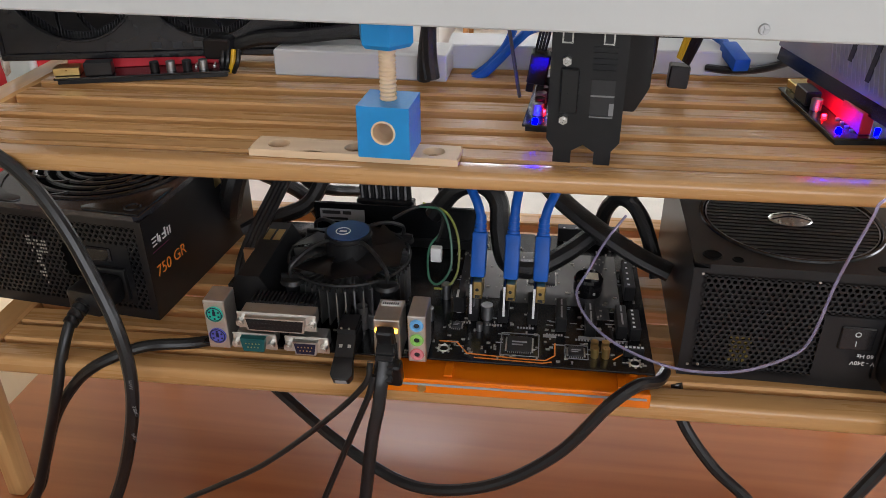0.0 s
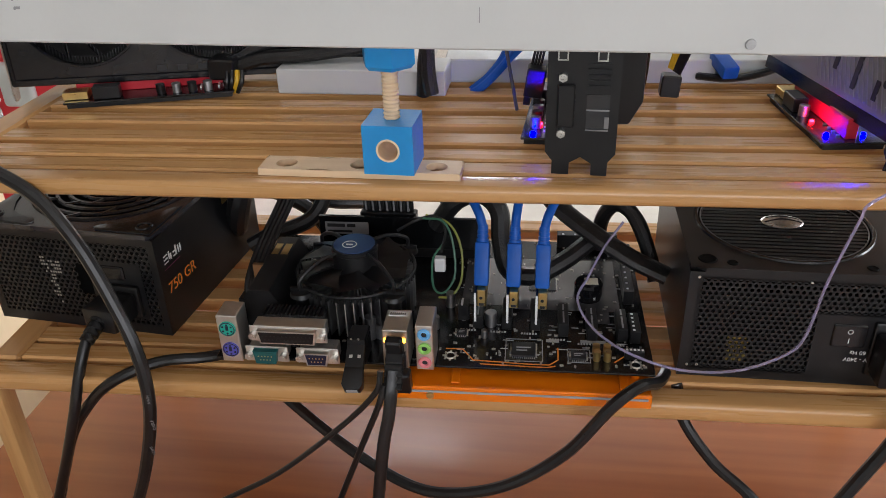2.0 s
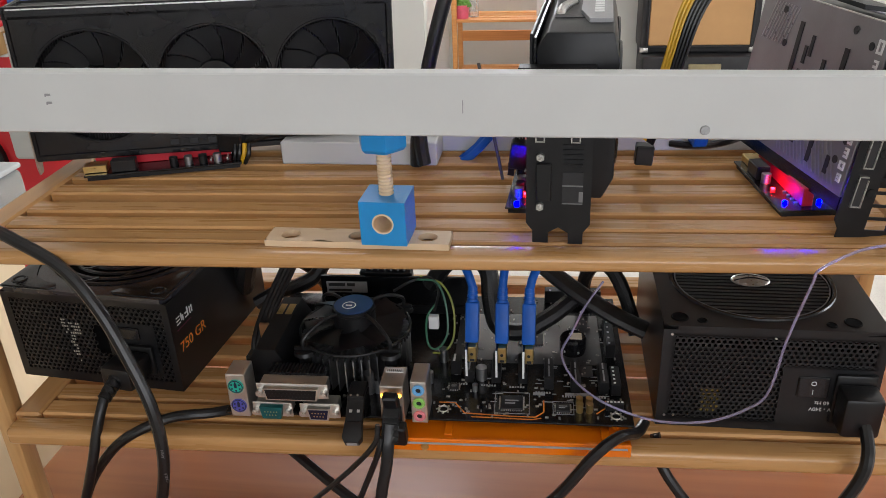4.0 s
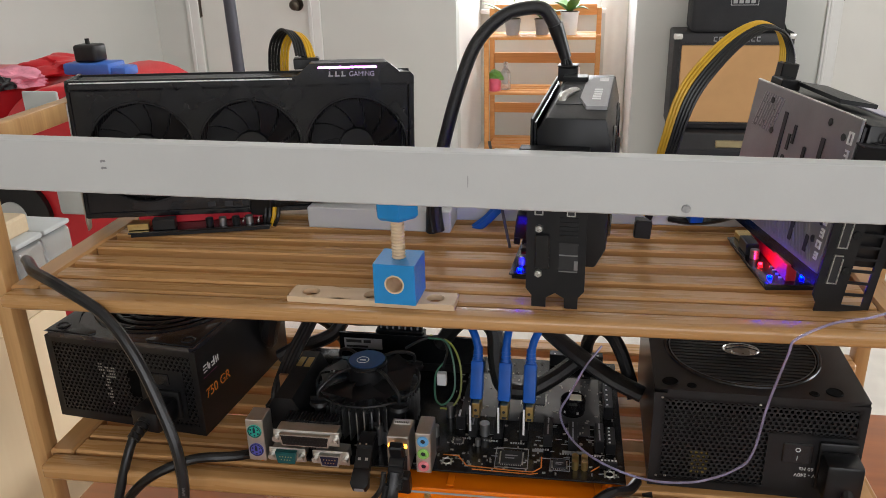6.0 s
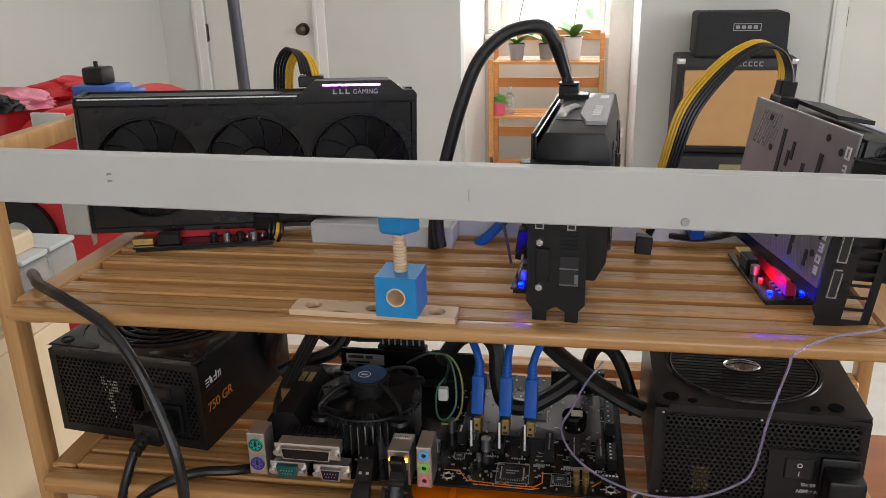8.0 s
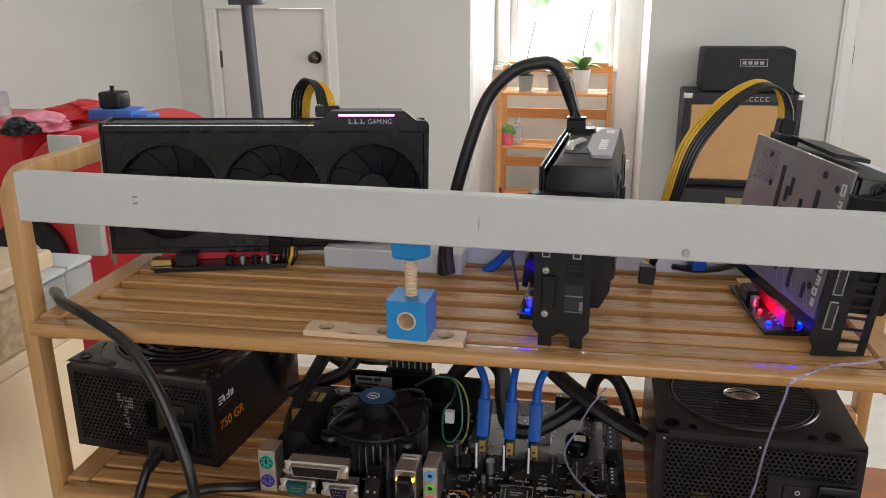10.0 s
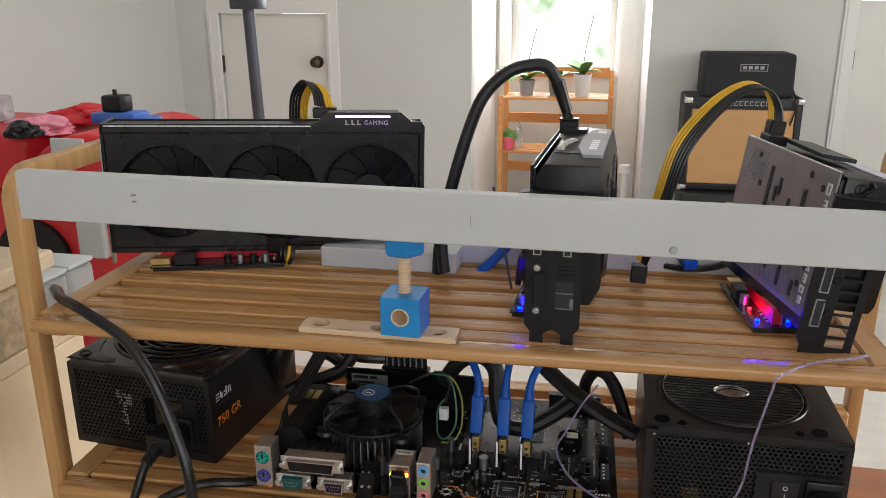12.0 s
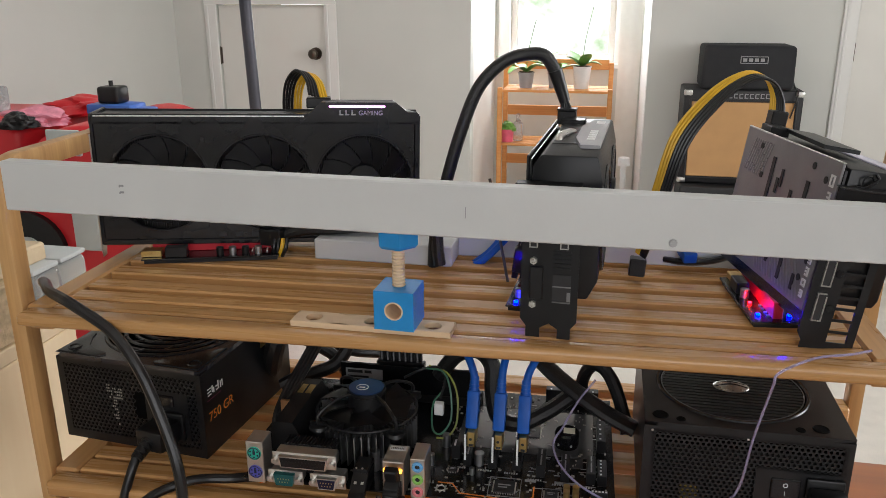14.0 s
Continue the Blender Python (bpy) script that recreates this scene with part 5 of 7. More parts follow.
part("vent_frame", bm, mat("worn_edge", (0.25, 0.25, 0.26), 0.4, metal=0.8), br)
bm = bmesh.new()
G2L = 0.175
prism(bm, [(0.006, 0.032), (0.048, 0.032), (0.055, 0.046), (0.055, 0.118), (0.051, 0.1365), (0.012, 0.1365), (0.006, 0.128)], -G2L, -0.0015, UPR)
bmesh.ops.bevel(bm, geom=list(bm.edges), offset=0.0014, segments=2, affect="EDGES", profile=0.5)
part("shroud", bm, DARKGREY, g2, "dark grey chamfered shroud")
part("roof_recess", one(((0.014, 0.045, 0.1366), (0.040, 0.120, 0.1372)),), CHIP, g2)
bm = bmesh.new()
prism(bm, [(0.036, 0.030), (0.050, 0.030), (0.050, 0.150), (0.036, 0.150), (0.030, 0.120), (0.030, 0.060)], 0.1366, 0.1392)
roof = part("roof_plate", bm, LABELGREY, g2, "light grey roof plate")
bars([(0.0385, 0.052 + 0.009 * k, 0.0445, 0.058 + 0.009 * k) for k in range(5)], pose(0, 0, 0.1392), WHITEPRINT, roof, "maker_mark", "pale maker's mark as plain bars")
bars([(0.040, 0.128, 0.047, 0.142)], pose(0, 0, 0.1392), WHITEPRINT, roof, "print_bar")
bm = bmesh.new()
tube(bm, [(0.018, 0.052, 0.128), (0.017, 0.060, 0.1370), (0.019, 0.075, 0.1385), (0.024, 0.095, 0.1370), (0.027, 0.108, 0.130)], 0.0032, 12)
part("heat_pipe", bm, STEEL, g2, "polished heat pipe")
part("backplate", one(((0.0015, 0.004, 0.030), (0.0035, G2L, 0.1350)), bevel=0.0005), BLACKPAINT, g2)
part("board_edge", one(((0.0040, 0.003, 0.012), (0.0056, G2L - 0.002, 0.1330)),), PCB, g2)
part("edge_contacts", one(((0.0040, 0.050, 0.004), (0.0056, 0.135, 0.0119)),), GOLD, g2)
for y in (0.046, 0.129):
    bm = bmesh.new()
    ring(bm, (0.0553, y, 0.082), 0.0385, 0.0016, (1, 0, 0), 48, 6)
    part("fan_rim", bm, BLACKGLOSS, g2)
    bm = bmesh.new()
    rod(bm, (0.0552, y, 0.082), (0.0556, y, 0.082), 0.0375, 40)
    part("fan_well", bm, CHIP, g2)
    fan(g2, (0.0570, y, 0.082), 0.036, (1, 0, 0))
part("power_socket", one(((0.010, 0.140, 0.1330), (0.030, 0.156, 0.1400)), bevel=0.0006), BLACKPLASTIC, g2)

# the leaning card with the slate backplate
g3 = thing("graphics_card", "leaning graphics card with slate-grey slotted backplate and black bracket", "graphics card", pose(0.3345, 0.0330, 1.0490, 0, 8, 13), "graphics cards")
bm = bmesh.new()
prism(bm, [(0.0, 0.012), (0.004, 0.006), (0.004, 0.0), (0.0222, 0.001), (0.0222, 0.1180), (0.0, 0.1180)], -0.0012, 0.0, UPR)
for a, b in (((0.0222, 0, 0.001), (0.043, 0.0012, 0.0062)), ((0.0370, 0, 0.0062), (0.043, 0.0012, 0.0680)), ((0.0222, 0, 0.0680), (0.043, 0.0012, 0.118))):
    box(bm, a, b)
for k in range(6):
    box(bm, (0.0222, 0, 0.0132 + 0.0088 * k), (0.0370, 0.0012, 0.0152 + 0.0088 * k))
br = part("bracket", bm, BLACKMATTE, g3, "matte black slotted bracket")
part("bracket_lip", one(((-0.002, -0.010, 0.1180), (0.056, 0.0012, 0.1192)), bevel=0.0004), BLACKMATTE, g3)
for z in (0.0215, 0.0475, 0.0735):
    bm = bmesh.new()
    for a, b in (((0.0060, -0.0016, z), (0.0068, 0, z + 0.0210)), ((0.0125, -0.0016, z), (0.0133, 0, z + 0.0185)), ((0.0060, -0.0016, z), (0.0133, 0, z + 0.0008)), ((0.0060, -0.0016, z + 0.0202), (0.0125, 0, z + 0.0210))):
        box(bm, a, b)
    p = part("video_port", bm, STEEL, br, "steel rimmed video port")
    part("port_insert", one(((0.0068, -0.0008, z + 0.0008), (0.0125, -0.0001, z + 0.0200)),), CHIP, p)
    bm = bmesh.new()
    rod(bm, (0.0178, 0, z + 0.010), (0.0178, -0.0008, z + 0.010), 0.0030, 14)
    part("rivet", bm, BLACKGLOSS, br)
G3L = 0.165
bm = one(((0.0003, 0.004, 0.0260), (0.0023, G3L, 0.1330)), bevel=0.0005)
bp = part("backplate", bm, SLATE, g3, "slate-grey metal backplate with slots")
LFT = Matrix(((0, 0, -1, 0.0002), (-1, 0, 0, 0), (0, 1, 0, 0), (0, 0, 0, 1)))  # x runs towards the camera on the left face
bm = bmesh.new()
for y0, z0, y1, z1 in ((0.040, 0.060, 0.045, 0.112), (0.100, 0.070, 0.105, 0.118), (0.062, 0.085, 0.066, 0.100), (0.082, 0.098, 0.0855, 0.112), (0.088, 0.092, 0.0915, 0.104), (0.048, 0.034, 0.0525, 0.060), (0.072, 0.040, 0.0765, 0.054), (0.025, 0.034, 0.029, 0.046)):
    box(bm, (-0.0004, y0, z0), (0.0004, y1, z1))
for y, z in ((0.020, 0.118), (0.040, 0.124), (0.052, 0.080), (0.030, 0.090), (0.015, 0.060), (0.092, 0.085), (0.130, 0.122), (0.120, 0.100), (0.020, 0.046)):
    bmesh.ops.create_cone(bm, cap_ends=True, segments=14, radius1=0.0026, radius2=0.0026, depth=0.0009, matrix=Matrix.Translation((0.0002, y, z)) @ pose(0, 0, 0, 0, 90, 0))
part("slot_pattern", bm, CHIP, bp, kind="stuff")
bm = bmesh.new()
for k in range(16):
    box(bm, (-0.00015, 0, 0), (0.0003, 0.0007, 0.036), m=Matrix.Translation((0, 0.015 + 0.0050 * k, 0.030)) @ pose(0, 0, 0, -30, 0, 0))
part("etching", bm, mat("etched_line", (0.315, 0.31, 0.325), 0.35, metal=0.4), bp, kind="stuff")
bm = bmesh.new()
for z0, z1, gaps in ((0.1150, 0.1235, 1), (0.1035, 0.1115, 2), (0.0915, 0.0995, 1), (0.0795, 0.0885, 2), (0.0680, 0.0760, 1), (0.0590, 0.0650, 2), (0.0500, 0.0565, 2), (0.0420, 0.0475, 1), (0.0340, 0.0395, 2)):
    box(bm, (-0.0003, 0.0085, z0), (0.0004, 0.0100, z1))
    if gaps == 1:
        box(bm, (-0.0003, 0.0130, z0), (0.0004, 0.0144, z1))
    for q in range(gaps + 1):
        zz = z0 + (z1 - z0 - 0.0014) * q / max(1, gaps)
        box(bm, (-0.0003, 0.0098, zz), (0.0004, 0.0130, zz + 0.0014))
part("printed_mark", bm, WHITEPRINT, bp, "pale product print as plain shapes")
part("bright_edge", one(((0.0002, 0.0038, 0.1329), (0.0024, G3L, 0.1337)), bevel=0.0002), STEEL, bp, "bright milled edge")
bm = bmesh.new()
for k in range(9):
    box(bm, (-0.0002, 0, 0), (0.0003, 0.0007, 0.030), m=Matrix.Translation((0, G3L - 0.010 - 0.0042 * k, 0.098)) @ pose(0, 0, 0, 20, 0, 0))
part("engraving", bm, mat("engraved_line", (0.50, 0.49, 0.51), 0.3, metal=0.6), bp, "pale engraved lines", "stuff")
bm = bmesh.new()
prism(bm, [(0.006, 0.034), (0.050, 0.034), (0.053, 0.040), (0.053, 0.126), (0.048, 0.1305), (0.006, 0.1305)], -G3L - 0.01, -0.003, UPR)
bmesh.ops.bevel(bm, geom=list(bm.edges), offset=0.0012, segments=2, affect="EDGES", profile=0.5)
part("shroud", bm, BLACKPLASTIC, g3, "black fan shroud")
bm = bmesh.new()
prism(bm, [(0.014, 0.060), (0.036, 0.050), (0.040, 0.130), (0.020, 0.140)], 0.1345, 0.1375)
part("roof_plate", bm, DARKGREY, g3, "dark sloping roof plate")
part("roof_glow_strip", one(((0.040, 0.020, 0.1300), (0.0535, 0.120, 0.1315)), bevel=0.0004), mat("frosted_strip", (0.62, 0.60, 0.72), 0.35), g3, "frosted pale light strip")
part("heat_sink", finstack(0.004, 0.0058, 0.006, G3L, 0.034, 0.128, axis="y"), mat("dark_fin_edge", (0.10, 0.10, 0.105), 0.5, metal=0.8), g3, "", "stuff")
part("board_edge", one(((0.0026, 0.006, 0.016), (0.0040, G3L, 0.132)),), PCB, g3)
bm = bmesh.new()
ring(bm, (0.018, -0.0005, 0.1235), 0.0038, 0.0006, (0, 1, 0), 24, 6)
tube(bm, [(0.010, 0.0, 0.1195), (0.016, -0.002, 0.1200), (0.024, -0.001, 0.1255), (0.023, 0.001, 0.1290)], 0.0011, 8)
part("fan_cable_loop", bm, BLACKGLOSS, g3)
part("power_socket", one(((0.006, G3L - 0.030, 0.1300), (0.022, G3L - 0.010, 0.1380)), bevel=0.0006), BLACKPLASTIC, g3)

# ---- riser boards ----


def riser(m, label, lx, slot_from, slot_mat, blue=True, red=True, slot_x=0.023, slot_top=0.0165, wd=0.042, lamps=((0.0060, 0.0060), (0.0100, 0.0240)), caps=(0.020, 0.032, 0.044, 0.056)):
    """A small riser board: slot, capacitors, power and data sockets, lit indicator."""
    r = thing("riser_board", label, "riser board", m, "riser boards")
    part("circuit_board", one(((0, 0, 0.0035), (wd, lx, 0.0051)), bevel=0.0003), PCB, r)
    part("foam_pad", one(((0.002, 0.002, 0), (wd - 0.002, lx - 0.002, 0.0034)),), BLACKMATTE, r)
    s = part("card_slot", one(((slot_x, slot_from, 0.0052), (slot_x + 0.0075, lx - 0.006, slot_top)), bevel=0.0005), slot_mat, r, "red plastic card slot")
    part("slot_groove", one(((slot_x + 0.003, slot_from + 0.003, slot_top + 0.0001), (slot_x + 0.0045, lx - 0.009, slot_top + 0.0003))), CHIP, s)
    part("data_socket", one(((0.006, lx - 0.018, 0.0052), (0.020, lx + 0.001, 0.0110)), bevel=0.0005), GOLD, r, "gilt metal data socket")
    part("power_socket", one(((0.003, lx - 0.042, 0.0052), (0.013, lx - 0.022, 0.0150)), bevel=0.0006), BLACKPLASTIC, r)
    for k, y in enumerate(caps):
        bm = bmesh.new()
        x = 0.008
        rod(bm, (x, y, 0.0052), (x, y, 0.0125), 0.0035, 16)
        part("capacitor", bm, BLACKPLASTIC if k % 2 else ALU, r)
    bm = bmesh.new()
    for k in range(12):
        x, y = 0.014 + 0.004 * (k % 3), 0.012 + 0.007 * (k // 3)
        box(bm, (x, y, 0.0052), (x + 0.0022, y + 0.0012, 0.0062))
    part("component_field", bm, NICKEL, r, kind="stuff")
    if blue:
        part("blue_light", one(((lamps[0][0], lamps[0][1], 0.0052), (lamps[0][0] + 0.0030, lamps[0][1] + 0.0022, 0.0068)), bevel=0.0004), LED_BLUE, r, "glowing blue indicator")
    if red:
        part("red_light", one(((lamps[1][0], lamps[1][1], 0.0052), (lamps[1][0] + 0.0026, lamps[1][1] + 0.0020, 0.0066)), bevel=0.0003), LED_RED, r, "glowing red indicator")
    return r


lit = riser(pose(0.3115, 0.0655, S2 + 0.0004, 0, 0, 7), "riser board with red slot, glowing blue and red", 0.100, 0.006, REDSLOT, slot_x=0.0165, slot_top=0.0185, lamps=((0.0065, 0.0125), (0.0075, 0.0380)), caps=(0.0520, 0.062))
part("blue_light", one(((0.0300, 0.0120, 0.0052), (0.0328, 0.0140, 0.0068)), bevel=0.0004), LED_BLUE, lit, "glowing blue indicator")
riser(pose(0.1235, 0.0640, S2 + 0.0004, 0, 0, -3), "riser board under the upright card, blue light glowing", 0.112, 0.020, REDSLOT, wd=0.040)
riser(pose(-0.1050, 0.1500, S2 + 0.0004, 0, 0, 107.5), "riser board with red slot under the long card", 0.128, 0.010, REDSLOT, blue=False, red=False)

# ---- riser plugs and blue data cables on the motherboard ----
for i, (x, dx) in enumerate(((0.0965, -0.016), (0.1195, 0.003), (0.1400, 0.012))):
    c = thing("riser_card", "small upright riser card in a motherboard slot", "riser card", pose(x, 0.046, MZ + 0.008, 0, 0, 0), "riser cards")
    part("circuit_board", one(((-0.0026, 0.0, 0), (-0.0012, 0.030, 0.024)), bevel=0.0002), PCB, c)
    part("board_edge", one(((-0.0026, -0.0006, 0.0), (-0.0010, -0.0001, 0.024)),), WHITEPRINT, c, "pale board edge")
    bm = one(((-0.001, 0.004, 0.010), (0.0055, 0.020, 0.0235)), bevel=0.0005)
    j = part("data_socket", bm, GOLD, c, "gilt metal data socket")
    bm = bmesh.new()
    rod(bm, (0.002, 0.0038, 0.0175), (0.002, 0.0034, 0.0175), 0.0012, 10)
    box(bm, (0.0005, 0.0036, 0.011), (0.004, 0.0041, 0.013))
    part("socket_window", bm, CHIP, j)
    u = thing("usb_cable", "bright blue data cable with moulded plug", "cable", pose(x + 0.0015, 0.0585, MZ + 0.031, -20, 0, 0), "blue data cables")
    bm = one(((-0.0052, -0.0045, 0.0), (0.0052, 0.0045, 0.032)), bevel=0.0016, seg=2)
    part("plug_body", bm, BLUECABLE, u)
    bm = bmesh.new()
    for k in range(4):
        rod(bm, (0, 0, 0.0320 + 0.0030 * k), (0, 0, 0.0340 + 0.0030 * k), 0.0044 - 0.0002 * k, 14)
    rod(bm, (0, 0, 0.0318), (0, 0, 0.0440), 0.0035, 12)
    part("strain_relief", bm, BLUECABLE, u)
    bm = bmesh.new()
    tube(bm, [(0, 0, 0.042), (dx * 0.2, 0.0, 0.052), (dx * 0.7, 0.008, 0.066), (dx, 0.020, 0.082), (dx * 1.2, 0.05, 0.088)], 0.0033, 12)
    part("cord", bm, BLUECABLE, u)

# ---- loose cables, front ----
cable("video_cable", [(-0.3000, 0.0900, 1.0000), (-0.2960, 0.0700, 1.0300), (-0.2820, 0.0460, 1.0500), (-0.2620, 0.0250, 1.0572), (-0.2440, 0.0050, 1.0600), (-0.2230, -0.0090, 1.0610), (-0.204, -0.018, 1.0585), (-0.171, -0.022, 1.040), (-0.148, -0.028, 1.0125), (-0.131, -0.034, 0.9765), (-0.1165, -0.042, 0.938), (-0.115, -0.046, 0.896), (-0.1275, -0.048, 0.846), (-0.146, -0.050, 0.800), (-0.170, -0.055, 0.760), (-0.205, -0.080, 0.7395), (-0.260, -0.150, 0.7395)],
      0.0044, RUBBER, "thick black video cable drooping past the power supply")
lab = thing("cable_print", "faint white lettering on the thick black cable", "print")
for k, (word, p, tilt) in enumerate((("HDMI", (-0.1166, -0.0507, 0.863), 100), ("CABLE", (-0.1115, -0.0505, 0.886), 94), ("AWM", (-0.1108, -0.0498, 0.907), 86))):
    lettering(word, 0.0030, Matrix.Translation(p) @ pose(0, 0, 0, 90, 0, 18) @ pose(0, 0, 0, 0, 0, tilt), mat("worn_print", (0.2, 0.2, 0.2), 0.6), lab, depth=0.0001)
cord = thing("mains_cable", "black mains cord with moulded plug in the power supply", "cable", group="mains cords")
bm = bmesh.new()
box(bm, (-0.0135, -0.028, -0.010), (0.0135, 0.0, 0.010), 0.003, 2, m=pose(-0.1712, 0.0380, 0.9235, 0, 0, -9))
part("plug", bm, BLACKPLASTIC, cord, "moulded black plug")
bm = bmesh.new()
for k in range(4):
    p = Vector((-0.1760 - 0.0010 * k, 0.0135 - 0.0045 * k, 0.9235 - 0.0022 * k))
    rod(bm, p, p + Vector((-0.0006, -0.0030, -0.0015)), 0.0062 - 0.0003 * k, 14)
part("strain_relief", bm, BLACKPLASTIC, cord)
bm = bmesh.new()
tube(bm, [(-0.1735, 0.020, 0.926), (-0.1795, 0.003, 0.919), (-0.1835, -0.012, 0.899), (-0.1935, -0.022, 0.860), (-0.2180, -0.022, 0.800), (-0.236, -0.024, 0.760), (-0.255, -0.035, 0.7395), (-0.30, -0.09, 0.7395)], 0.0040, 12)
part("cord", bm, RUBBER, cord)
cable("black_cable", [(-0.262, -0.045, 0.7390), (-0.240, -0.016, 0.757), (-0.2260, -0.012, 0.790), (-0.2075, -0.011, 0.833), (-0.1830, -0.014, 0.868), (-0.1600, -0.015, 0.890), (-0.1292, -0.004, 0.9015), (-0.100, 0.006, 0.9005), (-0.0800, 0.022, 0.8925), (-0.0660, 0.030, 0.868), (-0.0470, 0.029, 0.846), (0.0049, 0.0, 0.830), (0.0512, -0.02, 0.8195), (0.0856, -0.03, 0.824), (0.125, -0.031, 0.838), (0.1618, -0.027, 0.866), (0.1886, -0.0225, 0.903), (0.2056, -0.015, 0.9155), (0.2203, 0.003, 0.9060), (0.228, 0.024, 0.899)],
      0.0041, RUBBER, "glossy black cable looping below the lower shelf")
cable("black_cable", [(0.236, 0.022, 0.892), (0.2425, 0.016, 0.866), (0.2636, 0.0, 0.8425), (0.2906, -0.02, 0.8275), (0.325, -0.05, 0.79), (0.37, -0.09, 0.7395), (0.45, -0.14, 0.7395)], 0.0040, RUBBER, "black cable hanging from the lower shelf to the table")
cable("black_cable", [(0.373, 0.012, 0.920), (0.3725, -0.006, 0.905), (0.3675, -0.012, 0.885), (0.346, -0.020, 0.845), (0.318, -0.035, 0.80), (0.29, -0.06, 0.7395), (0.22, -0.11, 0.7392)], 0.0044, RUBBER, "black mains cord dropping from the power supply", group="mains cords")
bm = bmesh.new()
box(bm, (-0.0135, -0.020, -0.016), (0.0125, 0.0, 0.016), 0.003, 2, m=pose(0.3705, 0.0268, 0.924))
solid("mains_plug", bm, BLACKPLASTIC, "black mains plug seated in the power supply", "plug")
eth = thing("network_cable", "flat black network cable with ridged plug", "cable")
bm = bmesh.new()
box(bm, (-0.0055, -0.0035, -0.007), (0.0055, 0.0035, 0.009), 0.0012, m=pose(0.0475, -0.0125, 0.9335, 20, 0, 0))
plug = part("plug", bm, BLACKPLASTIC, eth, "ridged black plug boot")
for k in range(5):
    bm = bmesh.new()
    box(bm, (-0.0060, -0.004, -0.0014), (0.0060, 0.004, 0.0014), 0.0006, m=pose(0.0478, -0.0165 - 0.0022 * k, 0.9275 - 0.0036 * k, 30, 0, 0))
    part("ridge", bm, BLACKPLASTIC, plug)
bm = bmesh.new()
box(bm, (-0.0064, -0.0045, -0.012), (0.0064, 0.0045, 0.006), 0.0012, m=pose(0.0520, -0.0185, 0.9140, 12, 0, 0))
part("boot", bm, BLACKPLASTIC, plug)
bm = bmesh.new()
tube(bm, [(0.0475, -0.022, 0.922), (0.0470, -0.029, 0.910), (0.0450, -0.033, 0.892), (0.0405, -0.036, 0.868), (0.0340, -0.040, 0.815), (0.028, -0.05, 0.765), (0.020, -0.075, 0.7378), (-0.01, -0.14, 0.7376)], 0.0043, 10, flat=0.45)
part("cord", bm, RUBBER, eth)
cable("thin_cable", [(0.0400, -0.026, 0.924), (0.0360, -0.030, 0.908), (0.008, -0.031, 0.8755), (-0.0372, -0.032, 0.833), (-0.075, -0.034, 0.808), (-0.1045, -0.036, 0.7895), (-0.135, -0.045, 0.765), (-0.18, -0.075, 0.7375), (-0.24, -0.12, 0.7373)], 0.0020, RUBBER, "thin black cable swinging down to the table")
cable("thin_cable", [(0.0420, -0.028, 0.915), (0.0385, -0.031, 0.900), (0.024, -0.032, 0.862), (0.0, -0.034, 0.798), (-0.012, -0.045, 0.760), (-0.03, -0.08, 0.7373), (-0.07, -0.15, 0.7372)], 0.0022, RUBBER, "thin black cable hanging down to the table")
cable("thin_cable", [(-0.120, -0.050, 0.7368), (-0.132, -0.030, 0.760), (-0.150, -0.028, 0.772), (-0.180, -0.035, 0.768), (-0.215, -0.06, 0.740), (-0.25, -0.10, 0.7368)], 0.0022, RUBBER, "thin black cable curling on the table")
cable("clear_wire", [(0.385, 0.030, 1.0515), (0.365, 0.010, 1.0560), (0.340, -0.004, 1.0575), (0.3175, -0.011, 1.048), (0.3145, -0.010, 1.036), (0.3080, -0.004, 0.993), (0.3030, -0.003, 0.953), (0.2930, -0.002, 0.937), (0.2663, -0.001, 0.9225), (0.2331, 0.008, 0.9140), (0.2000, 0.0165, 0.9195), (0.1775, 0.035, 0.925), (0.1668, 0.0549, 0.935), (0.1741, 0.0706, 0.945), (0.185, 0.085, 0.962), (0.198, 0.10, 0.975)],
      0.00095, JACKET, "thin clear violet wire curving across the supply")
stick = thing("usb_stick", "small black drive with a steel collar plugged into the ports", "usb drive", pose(0.0195, -0.0110, 0.9195, 30, 0, 4))
bm = bmesh.new()
prism(bm, [(-0.0062, -0.006), (0.0062, -0.006), (0.0072, -0.018), (0.0050, -0.0215), (-0.0050, -0.0215), (-0.0072, -0.018)], -0.0038, 0.0038)
bmesh.ops.bevel(bm, geom=list(bm.edges), offset=0.0006, segments=2, affect="EDGES", profile=0.5)
part("body", bm, BLACKPLASTIC, stick)
collar = part("collar", one(((-0.0062, -0.0059, -0.0026), (0.0062, 0.0120, 0.0026)), bevel=0.0004), BLACKMATTE, stick, "dark plug collar")
for x in (-0.0028, 0.0028):
    part("notch", one(((x - 0.0011, 0.0010, 0.0026), (x + 0.0011, 0.0032, 0.0028))), STEEL, collar)
part("end_face", one(((-0.0036, -0.0219, -0.0022), (0.0036, -0.0214, 0.0022))), LABELGREY, stick, "grey end face")

